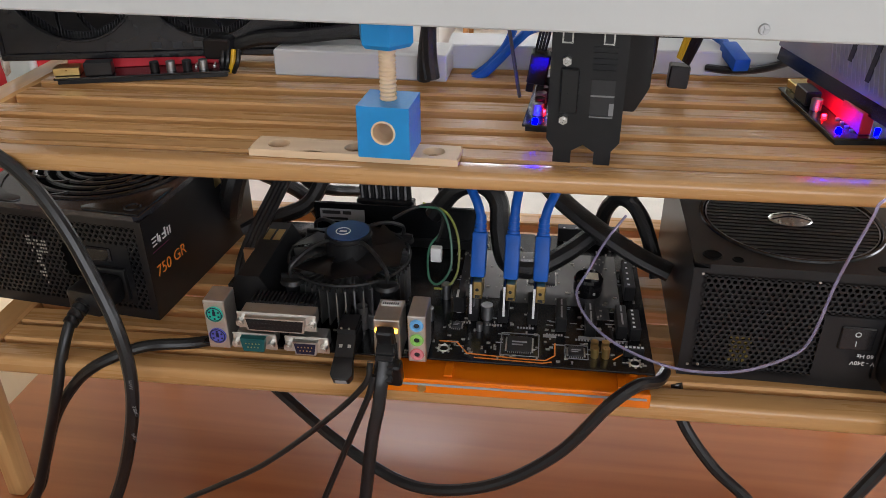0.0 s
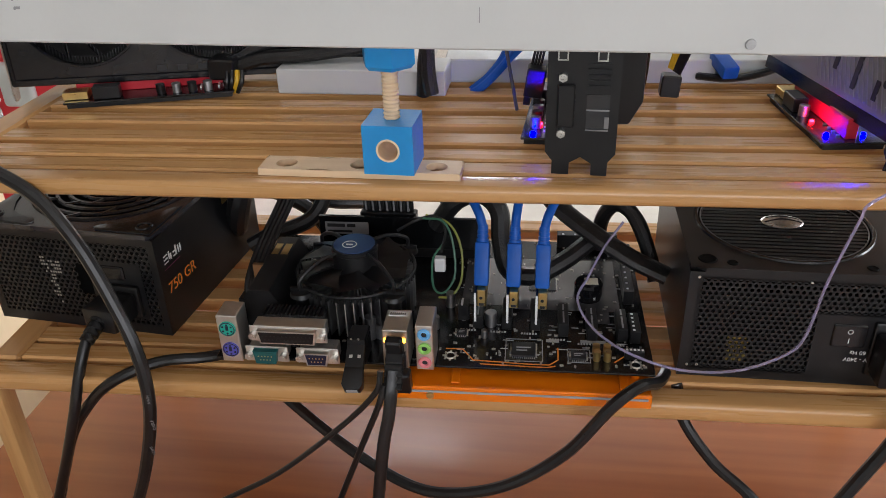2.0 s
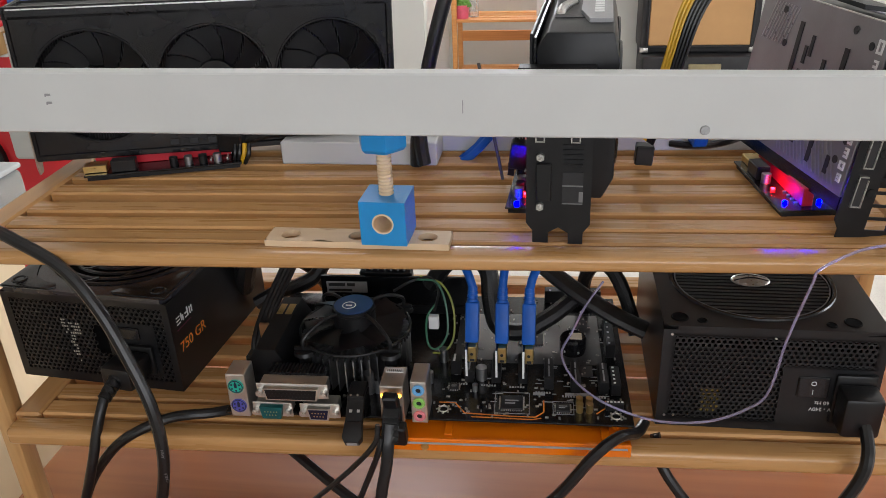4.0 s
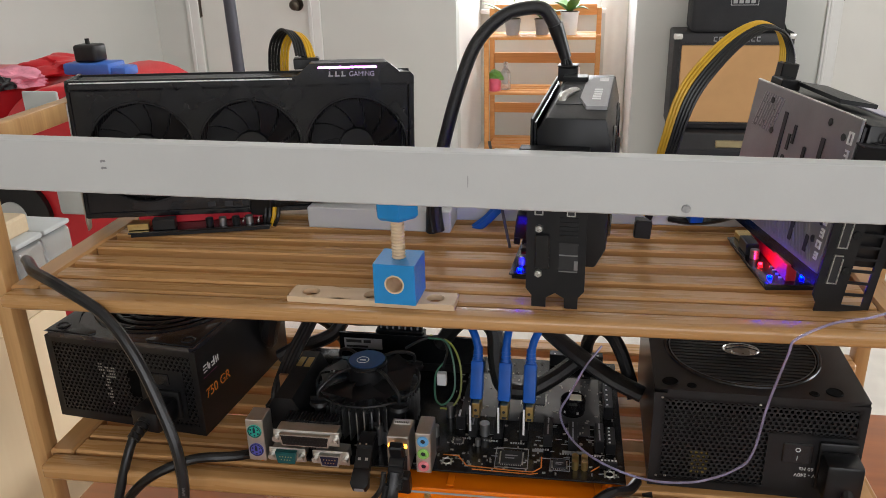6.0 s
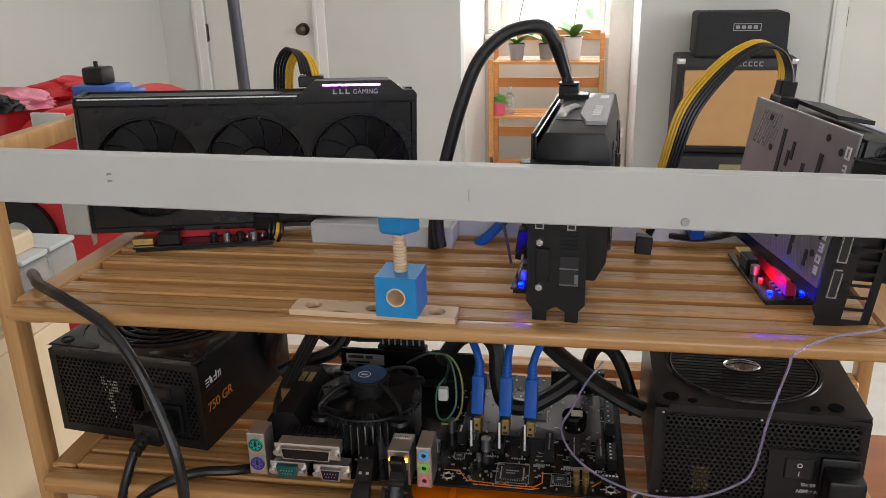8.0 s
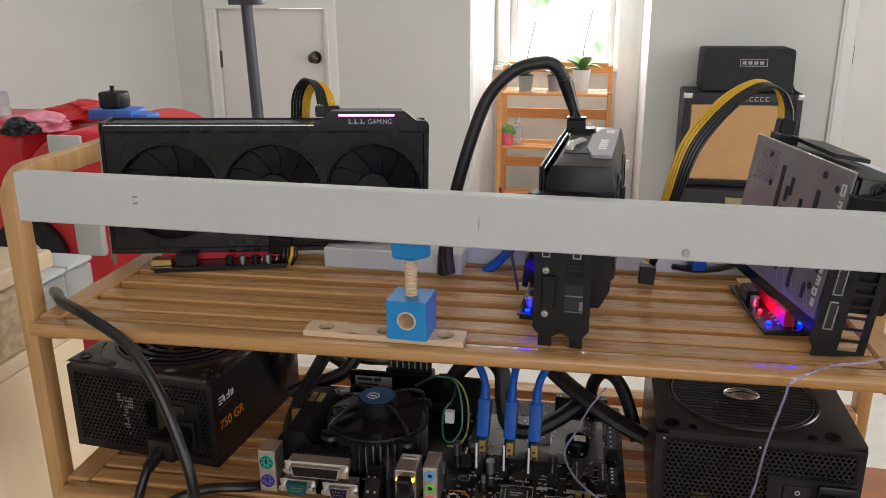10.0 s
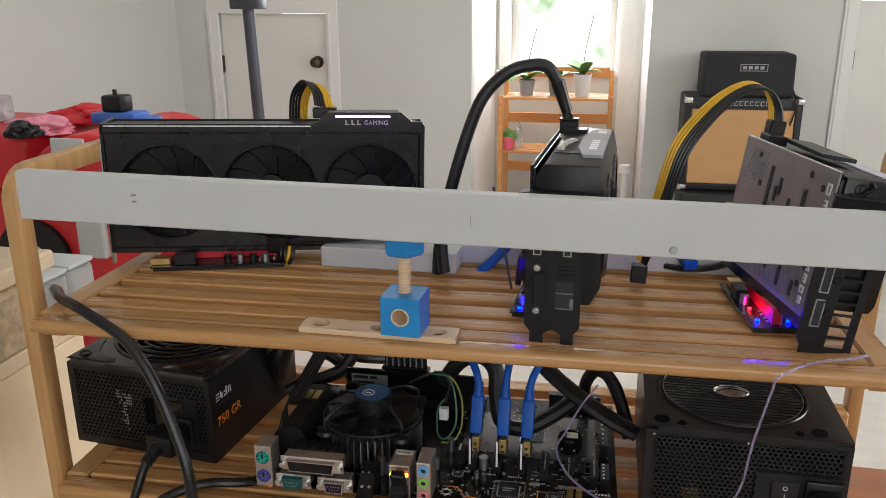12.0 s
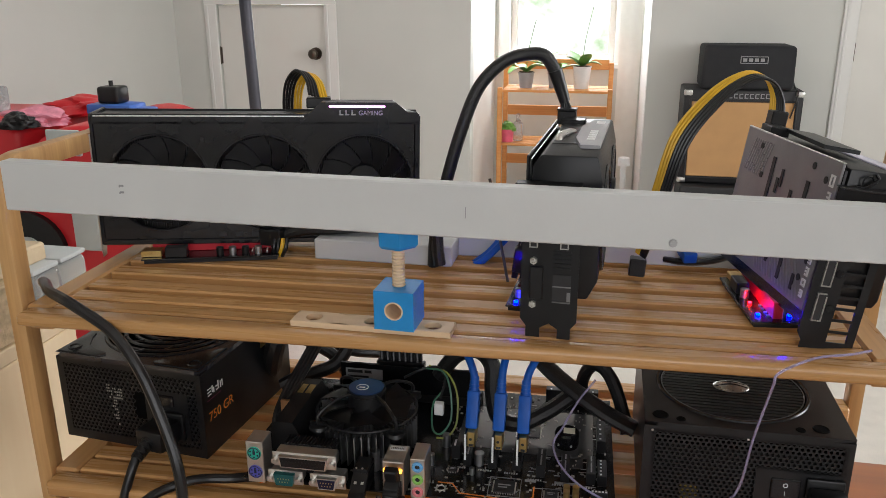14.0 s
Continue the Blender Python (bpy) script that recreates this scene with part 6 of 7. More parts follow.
# ---- cables behind and above the motherboard ----


def braid(name):
    """Woven sleeve: tight diagonal weave in gloss and relief."""
    m = mat(name, (0.010, 0.010, 0.0105), 0.33, var=0.4, scale=300, bump=0, spec=0.5)
    n, l = m.node_tree.nodes, m.node_tree.links
    w = n.new("ShaderNodeTexVoronoi")
    w.inputs["Scale"].default_value = 1000
    tc = n.new("ShaderNodeTexCoord")
    l.new(tc.outputs["Object"], w.inputs["Vector"])
    bp = n.new("ShaderNodeBump")
    bp.inputs["Strength"].default_value, bp.inputs["Distance"].default_value = 0.7, 0.0004
    l.new(w.outputs["Distance"], bp.inputs["Height"])
    l.new(bp.outputs[0], n["Principled BSDF"].inputs["Normal"])
    return m


SLEEVE = braid("woven_sleeve")
SLV = "woven sleeves"
cable("sleeved_cable", [(0.085, 0.215, 1.03), (0.105, 0.185, 1.005), (0.128, 0.160, 0.985), (0.152, 0.142, 0.965), (0.180, 0.124, 0.951), (0.210, 0.110, 0.938), (0.2345, 0.102, 0.930)], 0.0098, SLEEVE, "thick black woven-sleeved power cable", flat=0.62, group=SLV)
cable("sleeved_cable", [(0.055, 0.130, 0.950), (0.072, 0.128, 0.974), (0.092, 0.126, 0.981), (0.106, 0.118, 0.972), (0.109, 0.108, 0.950), (0.116, 0.100, 0.930), (0.135, 0.102, 0.925), (0.158, 0.114, 0.933), (0.176, 0.128, 0.942)], 0.0075, SLEEVE, "black woven cable looping round the blue plugs", group=SLV)
cable("sleeved_cable", [(0.118, 0.185, 1.01), (0.095, 0.185, 1.012), (0.062, 0.182, 1.006), (0.046, 0.176, 0.999), (0.048, 0.168, 0.985), (0.056, 0.155, 0.968), (0.062, 0.150, 0.950)], 0.0050, SLEEVE, "black flat cable with a sharp bend", flat=0.55, group=SLV)
cable("sleeved_cable", [(0.010, 0.215, 1.0), (0.026, 0.212, 0.992), (0.050, 0.200, 0.975), (0.080, 0.190, 0.975), (0.11, 0.185, 0.99)], 0.0058, SLEEVE, "black woven cable behind the board", group=SLV)
cable("sleeved_cable", [(0.185, 0.260, 1.03), (0.178, 0.252, 1.0), (0.190, 0.246, 0.985), (0.215, 0.240, 0.978), (0.245, 0.232, 0.972), (0.265, 0.222, 0.955)], 0.0075, SLEEVE, "black woven cable bending behind the supply", group=SLV)
cable("sleeved_cable", [(0.205, 0.235, 1.03), (0.208, 0.228, 1.0), (0.222, 0.222, 0.982), (0.240, 0.215, 0.968), (0.258, 0.206, 0.95)], 0.0075, SLEEVE, "black woven cable dropping behind the supply", group=SLV)
cable("sleeved_cable", [(0.232, 0.225, 1.04), (0.235, 0.220, 1.005), (0.243, 0.213, 0.985), (0.252, 0.206, 0.965)], 0.0070, SLEEVE, "black woven cable dropping behind the supply", group=SLV)
cable("sleeved_cable", [(0.186, 0.165, 0.918), (0.187, 0.162, 0.945), (0.196, 0.156, 0.962), (0.208, 0.148, 0.960), (0.218, 0.138, 0.945), (0.226, 0.128, 0.925)], 0.0060, SLEEVE, "dark arched cable with clear wrap", group=SLV)
cable("sleeved_cable", [(0.205, 0.150, 0.965), (0.216, 0.142, 0.952), (0.2225, 0.132, 0.935), (0.2275, 0.118, 0.915)], 0.0048, SLEEVE, "dark arched cable with clear wrap", group=SLV)
cable("sleeved_cable", [(-0.1180, 0.165, 0.9050), (-0.0999, 0.170, 0.9145), (-0.0780, 0.170, 0.9225), (-0.0624, 0.180, 0.9290), (-0.0514, 0.190, 0.9480), (-0.0470, 0.200, 0.9750), (-0.044, 0.21, 1.01)], 0.0070, SLEEVE, "black woven cable rising behind the cooler", group=SLV)
cable("sleeved_cable", [(-0.1350, 0.205, 0.9500), (-0.1180, 0.210, 0.9414), (-0.0904, 0.210, 0.9300), (-0.0736, 0.210, 0.9190), (-0.0607, 0.205, 0.9060)], 0.0065, SLEEVE, "black woven cable sagging behind the cooler", group=SLV)
cable("sleeved_cable", [(-0.0900, 0.215, 1.0100), (-0.0850, 0.205, 0.9700), (-0.0700, 0.195, 0.9450), (-0.0480, 0.190, 0.9380), (-0.0206, 0.215, 0.9250), (-0.0007, 0.212, 0.9140), (0.0234, 0.200, 0.9120), (0.0400, 0.190, 0.9200)], 0.0048, SLEEVE, "thin woven cable slung behind the cooler", group=SLV)
cable("sleeved_cable", [(-0.100, 0.175, 1.03), (-0.105, 0.160, 0.99), (-0.116, 0.150, 0.955), (-0.128, 0.165, 0.925), (-0.14, 0.19, 0.915)], 0.0100, SLEEVE, "thick black cable beside the gold-lettered supply", group=SLV)
cable("sleeved_cable", [(-0.160, 0.235, 0.965), (-0.118, 0.245, 0.975), (-0.08, 0.240, 0.975), (-0.040, 0.225, 0.985), (-0.01, 0.22, 1.0)], 0.0085, SLEEVE, "thick black woven cable along the back", group=SLV)
cpu = thing("processor_power_cable", "black four-wire lead to the board corner", "cable")
for k in range(4):
    bm = bmesh.new()
    o = 0.0033 * (k - 1.5)
    tube(bm, [(-0.045 + o, 0.175, 1.030), (-0.052 + o, 0.150, 1.005), (-0.062 + o, 0.120, 0.975), (-0.072 + o, 0.085, 0.950), (-0.0745 + o, 0.062, 0.935), (-0.0745 + o * 0.8, 0.052, 0.922)], 0.0022, 8)
    part("wire", bm, RUBBER, cpu)
part("connector", one(((-0.082, 0.044, MZ + 0.001), (-0.066, 0.060, MZ + 0.018)), bevel=0.001), BLACKPLASTIC, cpu, "black square connector")
main = thing("main_power_cable", "wide fan of black wires rising behind the memory", "cable")
for k in range(14):
    bm = bmesh.new()
    o = (k - 6.5)
    tube(bm, [(0.010 + o * 0.0030, 0.163 + 0.002 * (k % 2), 0.945), (0.007 + o * 0.0031, 0.172, 0.966), (0.003 + o * 0.0029, 0.186, 0.992), (0.0 + o * 0.0026, 0.205, 1.030)], 0.0018, 7)
    part("wire", bm, RUBBER, main)
part("connector", one(((-0.014, 0.158, MZ + 0.002), (0.034, 0.168, MZ + 0.036)), bevel=0.001), BLACKPLASTIC, main, "wide black connector")
fw = thing("fan_lead", "looped green and yellow fan lead with a white plug", "cable")
for nm, m, pts, r in (("green_wire", mat("green_wire_skin", (0.05, 0.16, 0.10), 0.4), [(0.050, 0.100, 0.972), (0.066, 0.096, 0.972), (0.074, 0.088, 0.958), (0.076, 0.080, 0.935), (0.068, 0.076, 0.922), (0.060, 0.078, 0.925), (0.059, 0.085, 0.945), (0.066, 0.092, 0.955)], 0.0009),
                      ("yellow_wire", mat("olive_wire_skin", (0.30, 0.32, 0.06), 0.4), [(0.052, 0.102, 0.974), (0.070, 0.097, 0.970), (0.080, 0.088, 0.955), (0.081, 0.080, 0.932), (0.074, 0.075, 0.920), (0.064, 0.075, 0.918)], 0.0009),
                      ("black_wire", RUBBER, [(0.032, 0.090, 0.966), (0.045, 0.100, 0.970), (0.060, 0.100, 0.974), (0.068, 0.094, 0.966), (0.065, 0.088, 0.950)], 0.0012)):
    bm = bmesh.new()
    tube(bm, pts, r, 6)
    part(nm, bm, m, fw)
part("white_plug", one(((0.0605, 0.082, 0.936), (0.0685, 0.088, 0.9475)), bevel=0.0006), WHITEPRINT, fw, "white plug")
bm = bmesh.new()
box(bm, (-0.007, -0.004, -0.010), (0.007, 0.004, 0.012), 0.002, 2, m=pose(-0.037, 0.185, 0.984, 0, 15, 0))
ob = thing("lit_connector", "small lavender connector glowing cyan at its top", "connector")
part("body", bm, mat("lavender_plastic", (0.42, 0.38, 0.62), 0.4), ob)
bm = bmesh.new()
box(bm, (-0.0065, -0.0042, 0.010), (0.012, 0.0042, 0.016), 0.001, m=pose(-0.035, 0.185, 0.986, 0, 15, 0))
part("glow_tip", bm, LED_CYAN, ob, "glowing cyan tip")

# ---- power leads of the cards ----


def ribbon(name, label, path, yellows, n, step, plug_m, plug_size):
    c = thing(name, label, "cable", group="card power leads")
    for k in range(n):
        bm = bmesh.new()
        o = Vector(step) * (k - (n - 1) / 2)
        tube(bm, [Vector(p) + o * f for p, f in path], 0.0014, 7)
        part("wire", bm, YELLOW if k in yellows else RUBBER, c)
    for m in plug_m:
        bm = bmesh.new()
        box(bm, [-s / 2 for s in plug_size], [s / 2 for s in plug_size], 0.001, m=m)
        part("connector", bm, BLACKPLASTIC, c, "black connector housing")
    return c


ribbon("card_power_lead", "arched yellow and black power lead of the leaning card",
       [((0.2305, 0.160, 1.070), 0.6), ((0.2365, 0.156, 1.095), 0.8), ((0.2442, 0.154, 1.1335), 1.0), ((0.2570, 0.160, 1.176), 1.1), ((0.2838, 0.175, 1.2085), 1.0), ((0.3090, 0.188, 1.2235), 0.8), ((0.3265, 0.196, 1.2200), 0.75), ((0.3350, 0.199, 1.2060), 0.8), ((0.3368, 0.199, 1.1900), 0.9)],
       (0, 1, 2), 7, (0.0019, -0.0010, -0.0010), [pose(0.2285, 0.160, 1.0595, 0, 4, 0), pose(0.3370, 0.199, 1.1860, 0, 8, 13)], (0.014, 0.012, 0.016))
c = ribbon("card_power_lead", "short yellow and black looped lead of the long card",
           [((-0.130, 0.262, 1.120), 1.0), ((-0.128, 0.260, 1.165), 1.0), ((-0.1225, 0.255, 1.198), 1.0), ((-0.108, 0.246, 1.2145), 0.9), ((-0.0935, 0.236, 1.2080), 0.9), ((-0.0855, 0.226, 1.1930), 1.0)],
           (4, 5, 6), 7, (0.0026, 0.0010, -0.0008), [pose(-0.0850, 0.226, 1.1880, 0, 0, 17)], (0.024, 0.014, 0.010))
lead = thing("card_power_lead", "arched black woven-sleeved lead of the upright card", "cable", group="card power leads")
bm = bmesh.new()
tube(bm, [(0.0445, 0.157, 1.050), (0.0470, 0.152, 1.075), (0.0530, 0.148, 1.105), (0.0602, 0.146, 1.1360), (0.0725, 0.150, 1.1795), (0.0862, 0.155, 1.2140), (0.1060, 0.163, 1.2345), (0.1260, 0.170, 1.2405), (0.1400, 0.174, 1.2385), (0.1500, 0.177, 1.2240)], 0.0056, 12)
part("sleeve", bm, SLEEVE, lead, "black woven sleeve")
bm = bmesh.new()
tube(bm, [(0.1485, 0.1765, 1.2270), (0.1535, 0.178, 1.2130), (0.1580, 0.178, 1.2000)], 0.0064, 12, taper=lambda t: 1.0 - 0.25 * t)
part("heat_shrink", bm, BLACKPLASTIC, lead, "smooth black heat-shrink end")
for k in range(4):
    bm = bmesh.new()
    o = 0.0027 * (k - 1.5)
    tube(bm, [(0.1575 + o * 0.5, 0.178, 1.2015), (0.1595 + o, 0.178, 1.193), (0.1600 + o, 0.178, 1.1860)], 0.0013, 7)
    part("wire", bm, RUBBER, lead)
bm = bmesh.new()
box(bm, (-0.008, -0.0055, -0.007), (0.008, 0.0055, 0.005), 0.001, m=pose(0.1605, 0.178, 1.1880, 0, 0, -3))
box(bm, (-0.0085, -0.006, -0.0015), (0.0085, 0.006, 0.0002), 0.0004, m=pose(0.1605, 0.178, 1.1945, 0, 0, -3))
part("connector", bm, BLACKPLASTIC, lead, "black connector housing")

# leads and data cables lying on the upper shelf
u3 = thing("usb_cable", "bright blue data cable plugged into the riser", "cable", group="blue data cables")
bm = bmesh.new()
box(bm, (-0.0062, 0.0, -0.005), (0.0062, 0.030, 0.005), 0.0016, 2, m=pose(0.2760, 0.1830, 1.0615, 12, 0, 14))
part("plug_body", bm, BLUECABLE, u3)
bm = bmesh.new()
tube(bm, [(0.2690, 0.2110, 1.0675), (0.2655, 0.224, 1.0700), (0.2500, 0.244, 1.0735), (0.2200, 0.256, 1.0750), (0.1800, 0.262, 1.0745), (0.130, 0.262, 1.076)], 0.0034, 12)
part("cord", bm, BLUECABLE, u3)
cable("usb_cable", [(0.160, 0.225, 1.078), (0.125, 0.205, 1.079), (0.112, 0.193, 1.073), (0.100, 0.184, 1.061), (0.088, 0.1785, 1.050), (0.074, 0.180, 1.040), (0.060, 0.184, 1.025)], 0.0034, BLUECABLE, "blue data cable dropping between the slats", group="blue data cables")
cable("usb_cable", [(0.085, 0.255, 1.098), (0.098, 0.235, 1.096), (0.107, 0.215, 1.085), (0.104, 0.198, 1.070), (0.092, 0.188, 1.055), (0.076, 0.184, 1.042), (0.064, 0.184, 1.025)], 0.0034, BLUECABLE, "blue data cable dropping between the slats", group="blue data cables")
sp = thing("riser_power_plug", "black plug and leads hanging beside the upright card", "plug")
bm = bmesh.new()
box(bm, (-0.0065, -0.005, -0.012), (0.0065, 0.005, 0.010), 0.001, m=pose(0.1310, 0.110, 1.077, 10, 8, 0))
for x in (-0.0035, 0.0035):
    box(bm, (x - 0.0025, -0.003, -0.019), (x + 0.0025, 0.003, -0.011), 0.0005, m=pose(0.1310, 0.110, 1.077, 10, 8, 0))
part("housing", bm, BLACKPLASTIC, sp)
for k in range(4):
    bm = bmesh.new()
    tube(bm, [(0.128 + 0.002 * k, 0.111, 1.085), (0.131 + 0.002 * k, 0.112, 1.100), (0.136 + 0.001 * k, 0.112, 1.12), (0.1375, 0.120, 1.14)], 0.0010, 6)
    part("wire", bm, RUBBER, sp)
cable("grey_wire", [(0.118, 0.125, 1.050), (0.112, 0.120, 1.085), (0.106, 0.122, 1.115), (0.10, 0.13, 1.14)], 0.0013, mat("grey_wire_skin", (0.10, 0.095, 0.09), 0.4), "thin grey wire beside the riser")
lc = thing("card_power_lead", "black sleeved lead lying under the long card", "cable", group="card power leads")
bm = bmesh.new()
tube(bm, [(-0.108, 0.172, 1.066), (-0.085, 0.174, 1.072), (-0.05, 0.178, 1.074), (-0.01, 0.185, 1.079), (0.03, 0.20, 1.088), (0.06, 0.22, 1.098)], 0.0058, 10)
part("sleeve", bm, SLEEVE, lc)
part("connector", one(((-0.128, 0.158, 1.058), (-0.106, 0.180, 1.074)), bevel=0.0015), BLACKPLASTIC, lc, "black connector housing")
for k in range(4):
    bm = bmesh.new()
    tube(bm, [(-0.112 + 0.004 * k, 0.160, 1.066), (-0.112 + 0.004 * k, 0.156, 1.058), (-0.114 + 0.003 * k, 0.157, 1.049)], 0.0019, 7)
    part("wire", bm, YELLOW if k == 2 else RUBBER, lc)
cable("black_cable", [(0.052, 0.150, 1.0530), (0.050, 0.150, 1.070), (0.050, 0.150, 1.095), (0.053, 0.150, 1.11)], 0.0058, SLEEVE, "black sleeved cable standing on the shelf")
cable("black_cable", [(0.255, 0.205, 1.053), (0.275, 0.196, 1.054), (0.295, 0.198, 1.056), (0.315, 0.21, 1.058)], 0.0050, RUBBER, "black cable lying behind the riser", flat=0.6)

# ---- bench and clutter beside the rack ----
cabinet = thing("plywood_cabinet", "pale plywood cabinet standing beside the rack", "cabinet")
part("side_panel", one(((-0.478, -0.30, 0.0), (-0.460, 0.305, 0.886)), bevel=0.001), PLY, cabinet)
part("side_panel", one(((-1.12, -0.30, 0.0), (-1.102, 0.305, 0.886)), bevel=0.001), PLY, cabinet)
part("back_panel", one(((-1.1015, 0.287, 0.0), (-0.4785, 0.305, 0.886)), bevel=0.001), PLY, cabinet)
part("front_panel", one(((-1.1015, -0.30, 0.0), (-0.4785, -0.282, 0.886)), bevel=0.001), PLY, cabinet)
part("top_panel", one(((-1.13, -0.31, 0.8865), (-0.460, 0.352, 0.905)), bevel=0.0015), PLY, cabinet)
solid("particle_board", one(((-1.05, -0.28, 0.9055), (-0.464, 0.245, 0.975)), bevel=0.002), OSB, "thick speckled slab of particle board on the cabinet", "board")
solid("lumber_board", one(((-0.620, -0.30, 0.9755), (-0.480, 0.300, 0.9985)), bevel=0.003), PINE, "pale sawn board lying on the slab", "board")
for i, (y0, y1) in enumerate(((0.2475, 0.2965), (0.2985, 0.3500))):
    b = thing("clear_bin", "clear plastic storage bin with rounded edges", "bin", pose(-0.520, (y0 + y1) / 2, 0.9052), "clear bins")
    h = (y1 - y0) / 2
    part("tub", one(((-0.058, -h, 0), (0.058, h, 0.064)), bevel=0.008, seg=3), BINCLEAR, b)
    part("lid", one(((-0.0585, -h + 0.0005, 0.0645), (0.0585, h - 0.0005, 0.0715)), bevel=0.003, seg=2), PALEGREY, b, "pale translucent lid")
bm = one(((-0.07, -0.05, 0.0), (0.07, 0.05, 0.145)), bevel=0.035, seg=5)
solid("charcoal_case", bm, CHARCOAL, "rounded charcoal plastic case standing on the board", "case", pose(-0.585, 0.150, 0.9988, 0, 0, 0))

# ---- red play set ----
play = thing("toy_play_set", "large red plastic ride-on toy with rounded hood and grey panels", "toy")
part("body", one(((-2.05, 1.62, 0.06), (-1.20, 2.25, 0.70)), bevel=0.05, seg=4), REDPLASTIC, play)
part("rear_body", one(((-2.12, 1.66, 0.702), (-1.62, 2.20, 0.888)), bevel=0.025, seg=3), REDPLASTIC, play)
bm = bmesh.new()
arc = [(-1.60, 0.68)] + [(-1.36 - 0.235 * math.cos(a), 0.70 + 0.212 * math.sin(a)) for a in [math.pi * k / 14 for k in range(15)]] + [(-1.125, 0.68)]
prism(bm, [(x, z) for x, z in arc], -2.15, -1.60, Matrix(((1, 0, 0, 0), (0, 0, -1, 0), (0, 1, 0, 0), (0, 0, 0, 1))))
bmesh.ops.bevel(bm, geom=[e for e in bm.edges if len(e.link_faces) == 2 and e.calc_face_angle(0) > 1.2], offset=0.02, segments=3, affect="EDGES", profile=0.5)
part("hood", bm, REDPLASTIC, play, "rounded red hood")
part("grey_panel", one(((-1.470, 1.588, 0.820), (-1.355, 1.6005, 0.900)), bevel=0.006, seg=2), PALEGREY, play, "pale grey moulded panel")
part("grey_panel", one(((-1.430, 1.595, 0.515), (-1.330, 1.625, 0.645)), bevel=0.012, seg=3), PALEGREY, play, "pale grey moulded panel")
bm = bmesh.new()
rod(bm, (-1.60, 1.60, 0.50), (-1.60, 1.70, 0.50), 0.13, 32)
wh = part("wheel", bm, BLACKMATTE, play, "dark moulded wheel")
bm = bmesh.new()
rod(bm, (-1.60, 1.595, 0.50), (-1.60, 1.601, 0.50), 0.05, 24)
part("hub_cap", bm, PALEGREY, wh)
for x in (-1.95, -1.35):
    bm = bmesh.new()
    rod(bm, (x, 1.63, 0.10), (x, 1.75, 0.10), 0.10, 24)
    part("wheel", bm, BLACKMATTE, play)
random.seed(11)


def crumpled(sx, sy, sz, seed):
    """A soft lump of folded cloth."""
    bm = bmesh.new()
    bmesh.ops.create_icosphere(bm, subdivisions=4, radius=1.0)
    for v in bm.verts:
        n = noise.noise(v.co * 1.7 + Vector((seed, 0, 0))) * 0.45 + noise.noise(v.co * 4.1 + Vector((0, seed, 0))) * 0.2
        v.co = v.co * (1 + n)
        v.co = Vector((v.co.x * sx, v.co.y * sy, max(-0.35, v.co.z) * sz))
    return bm


solid("pink_cloth", crumpled(0.12, 0.08, 0.04, 3), PINK, "crumpled pink patterned cloth on the toy", "cloth", pose(-1.66, 1.78, 0.8955, 0, 0, 10))
solid("dark_cloth", crumpled(0.05, 0.05, 0.035, 9), BLACKMATTE, "small dark crumpled cloth on the toy", "cloth", pose(-1.62, 1.67, 0.9003))
solid("red_cushion", crumpled(0.17, 0.08, 0.045, 6), REDPLASTIC, "folded red cover behind the pink cloth", "cloth", pose(-1.60, 2.02, 0.9))
solid("clear_tub", one(((-0.07, -0.05, 0), (0.07, 0.05, 0.09)), bevel=0.01, seg=2), BINCLEAR, "clear plastic tub on the red toy", "tub", pose(-1.98, 1.95, 0.8885))
bt = thing("toy_vehicle", "blue toy vehicle with a black box on top", "toy")
part("base", one(((-1.47, 1.80, 0.912), (-1.31, 1.90, 0.948)), bevel=0.008, seg=2), BLUETOY, bt)
part("nose", one(((-1.33, 1.81, 0.905), (-1.26, 1.89, 0.935)), bevel=0.008, seg=2), BLUETOY, bt)
part("cabin", one(((-1.435, 1.815, 0.9485), (-1.358, 1.885, 1.003)), bevel=0.010, seg=3), BLACKPLASTIC, bt, "black box")
bm = bmesh.new()
rod(bm, (-1.40, 1.85, 1.003), (-1.40, 1.85, 1.020), 0.007, 12)
part("stub", bm, BLACKPLASTIC, bt)

# ---- lamp stand behind the rack ----
st = thing("light_stand", "slim dark grey pole stand with a square grey head", "stand", pose(-0.7289, 1.5, 0))
bm = bmesh.new()
rod(bm, (0.018, 0.0, 0.02), (-0.017, 0.0, 1.275), 0.0155, 20)
part("pole", bm, POLE, st)
part("head", one(((-0.056, -0.03, 1.275), (0.024, 0.03, 1.33)), bevel=0.004, seg=2), POLE, st, "square grey clamp head")
bm = bmesh.new()
rod(bm, (0.018, 0, 0), (0.018, 0, 0.022), 0.15, 40, 0.14)
part("base", bm, POLE, st)

# ---- amplifier stack ----


def amp_corner(parent, x, y, z):
    part("corner_guard", one(((x - 0.02, y - 0.004, z - 0.02), (x + 0.02, y + 0.02, z + 0.006)), bevel=0.005, seg=2), STEEL, parent, "nickel corner guard")


low = thing("guitar_amplifier", "black amplifier combo standing on the carpet", "amplifier")
part("cabinet", one(((0.565, 3.44, 0.004), (1.085, 3.74, 0.385)), bevel=0.012, seg=3), TOLEX, low)
part("grille", one(((0.60, 3.4345, 0.04), (1.05, 3.4405, 0.30)), bevel=0.003), COVER, low)
part("badge", one(((0.78, 3.4285, 0.315), (0.93, 3.4400, 0.35)), bevel=0.003), mat("brass_badge", (0.35, 0.30, 0.18), 0.35, metal=0.8), low, "small brassy badge")
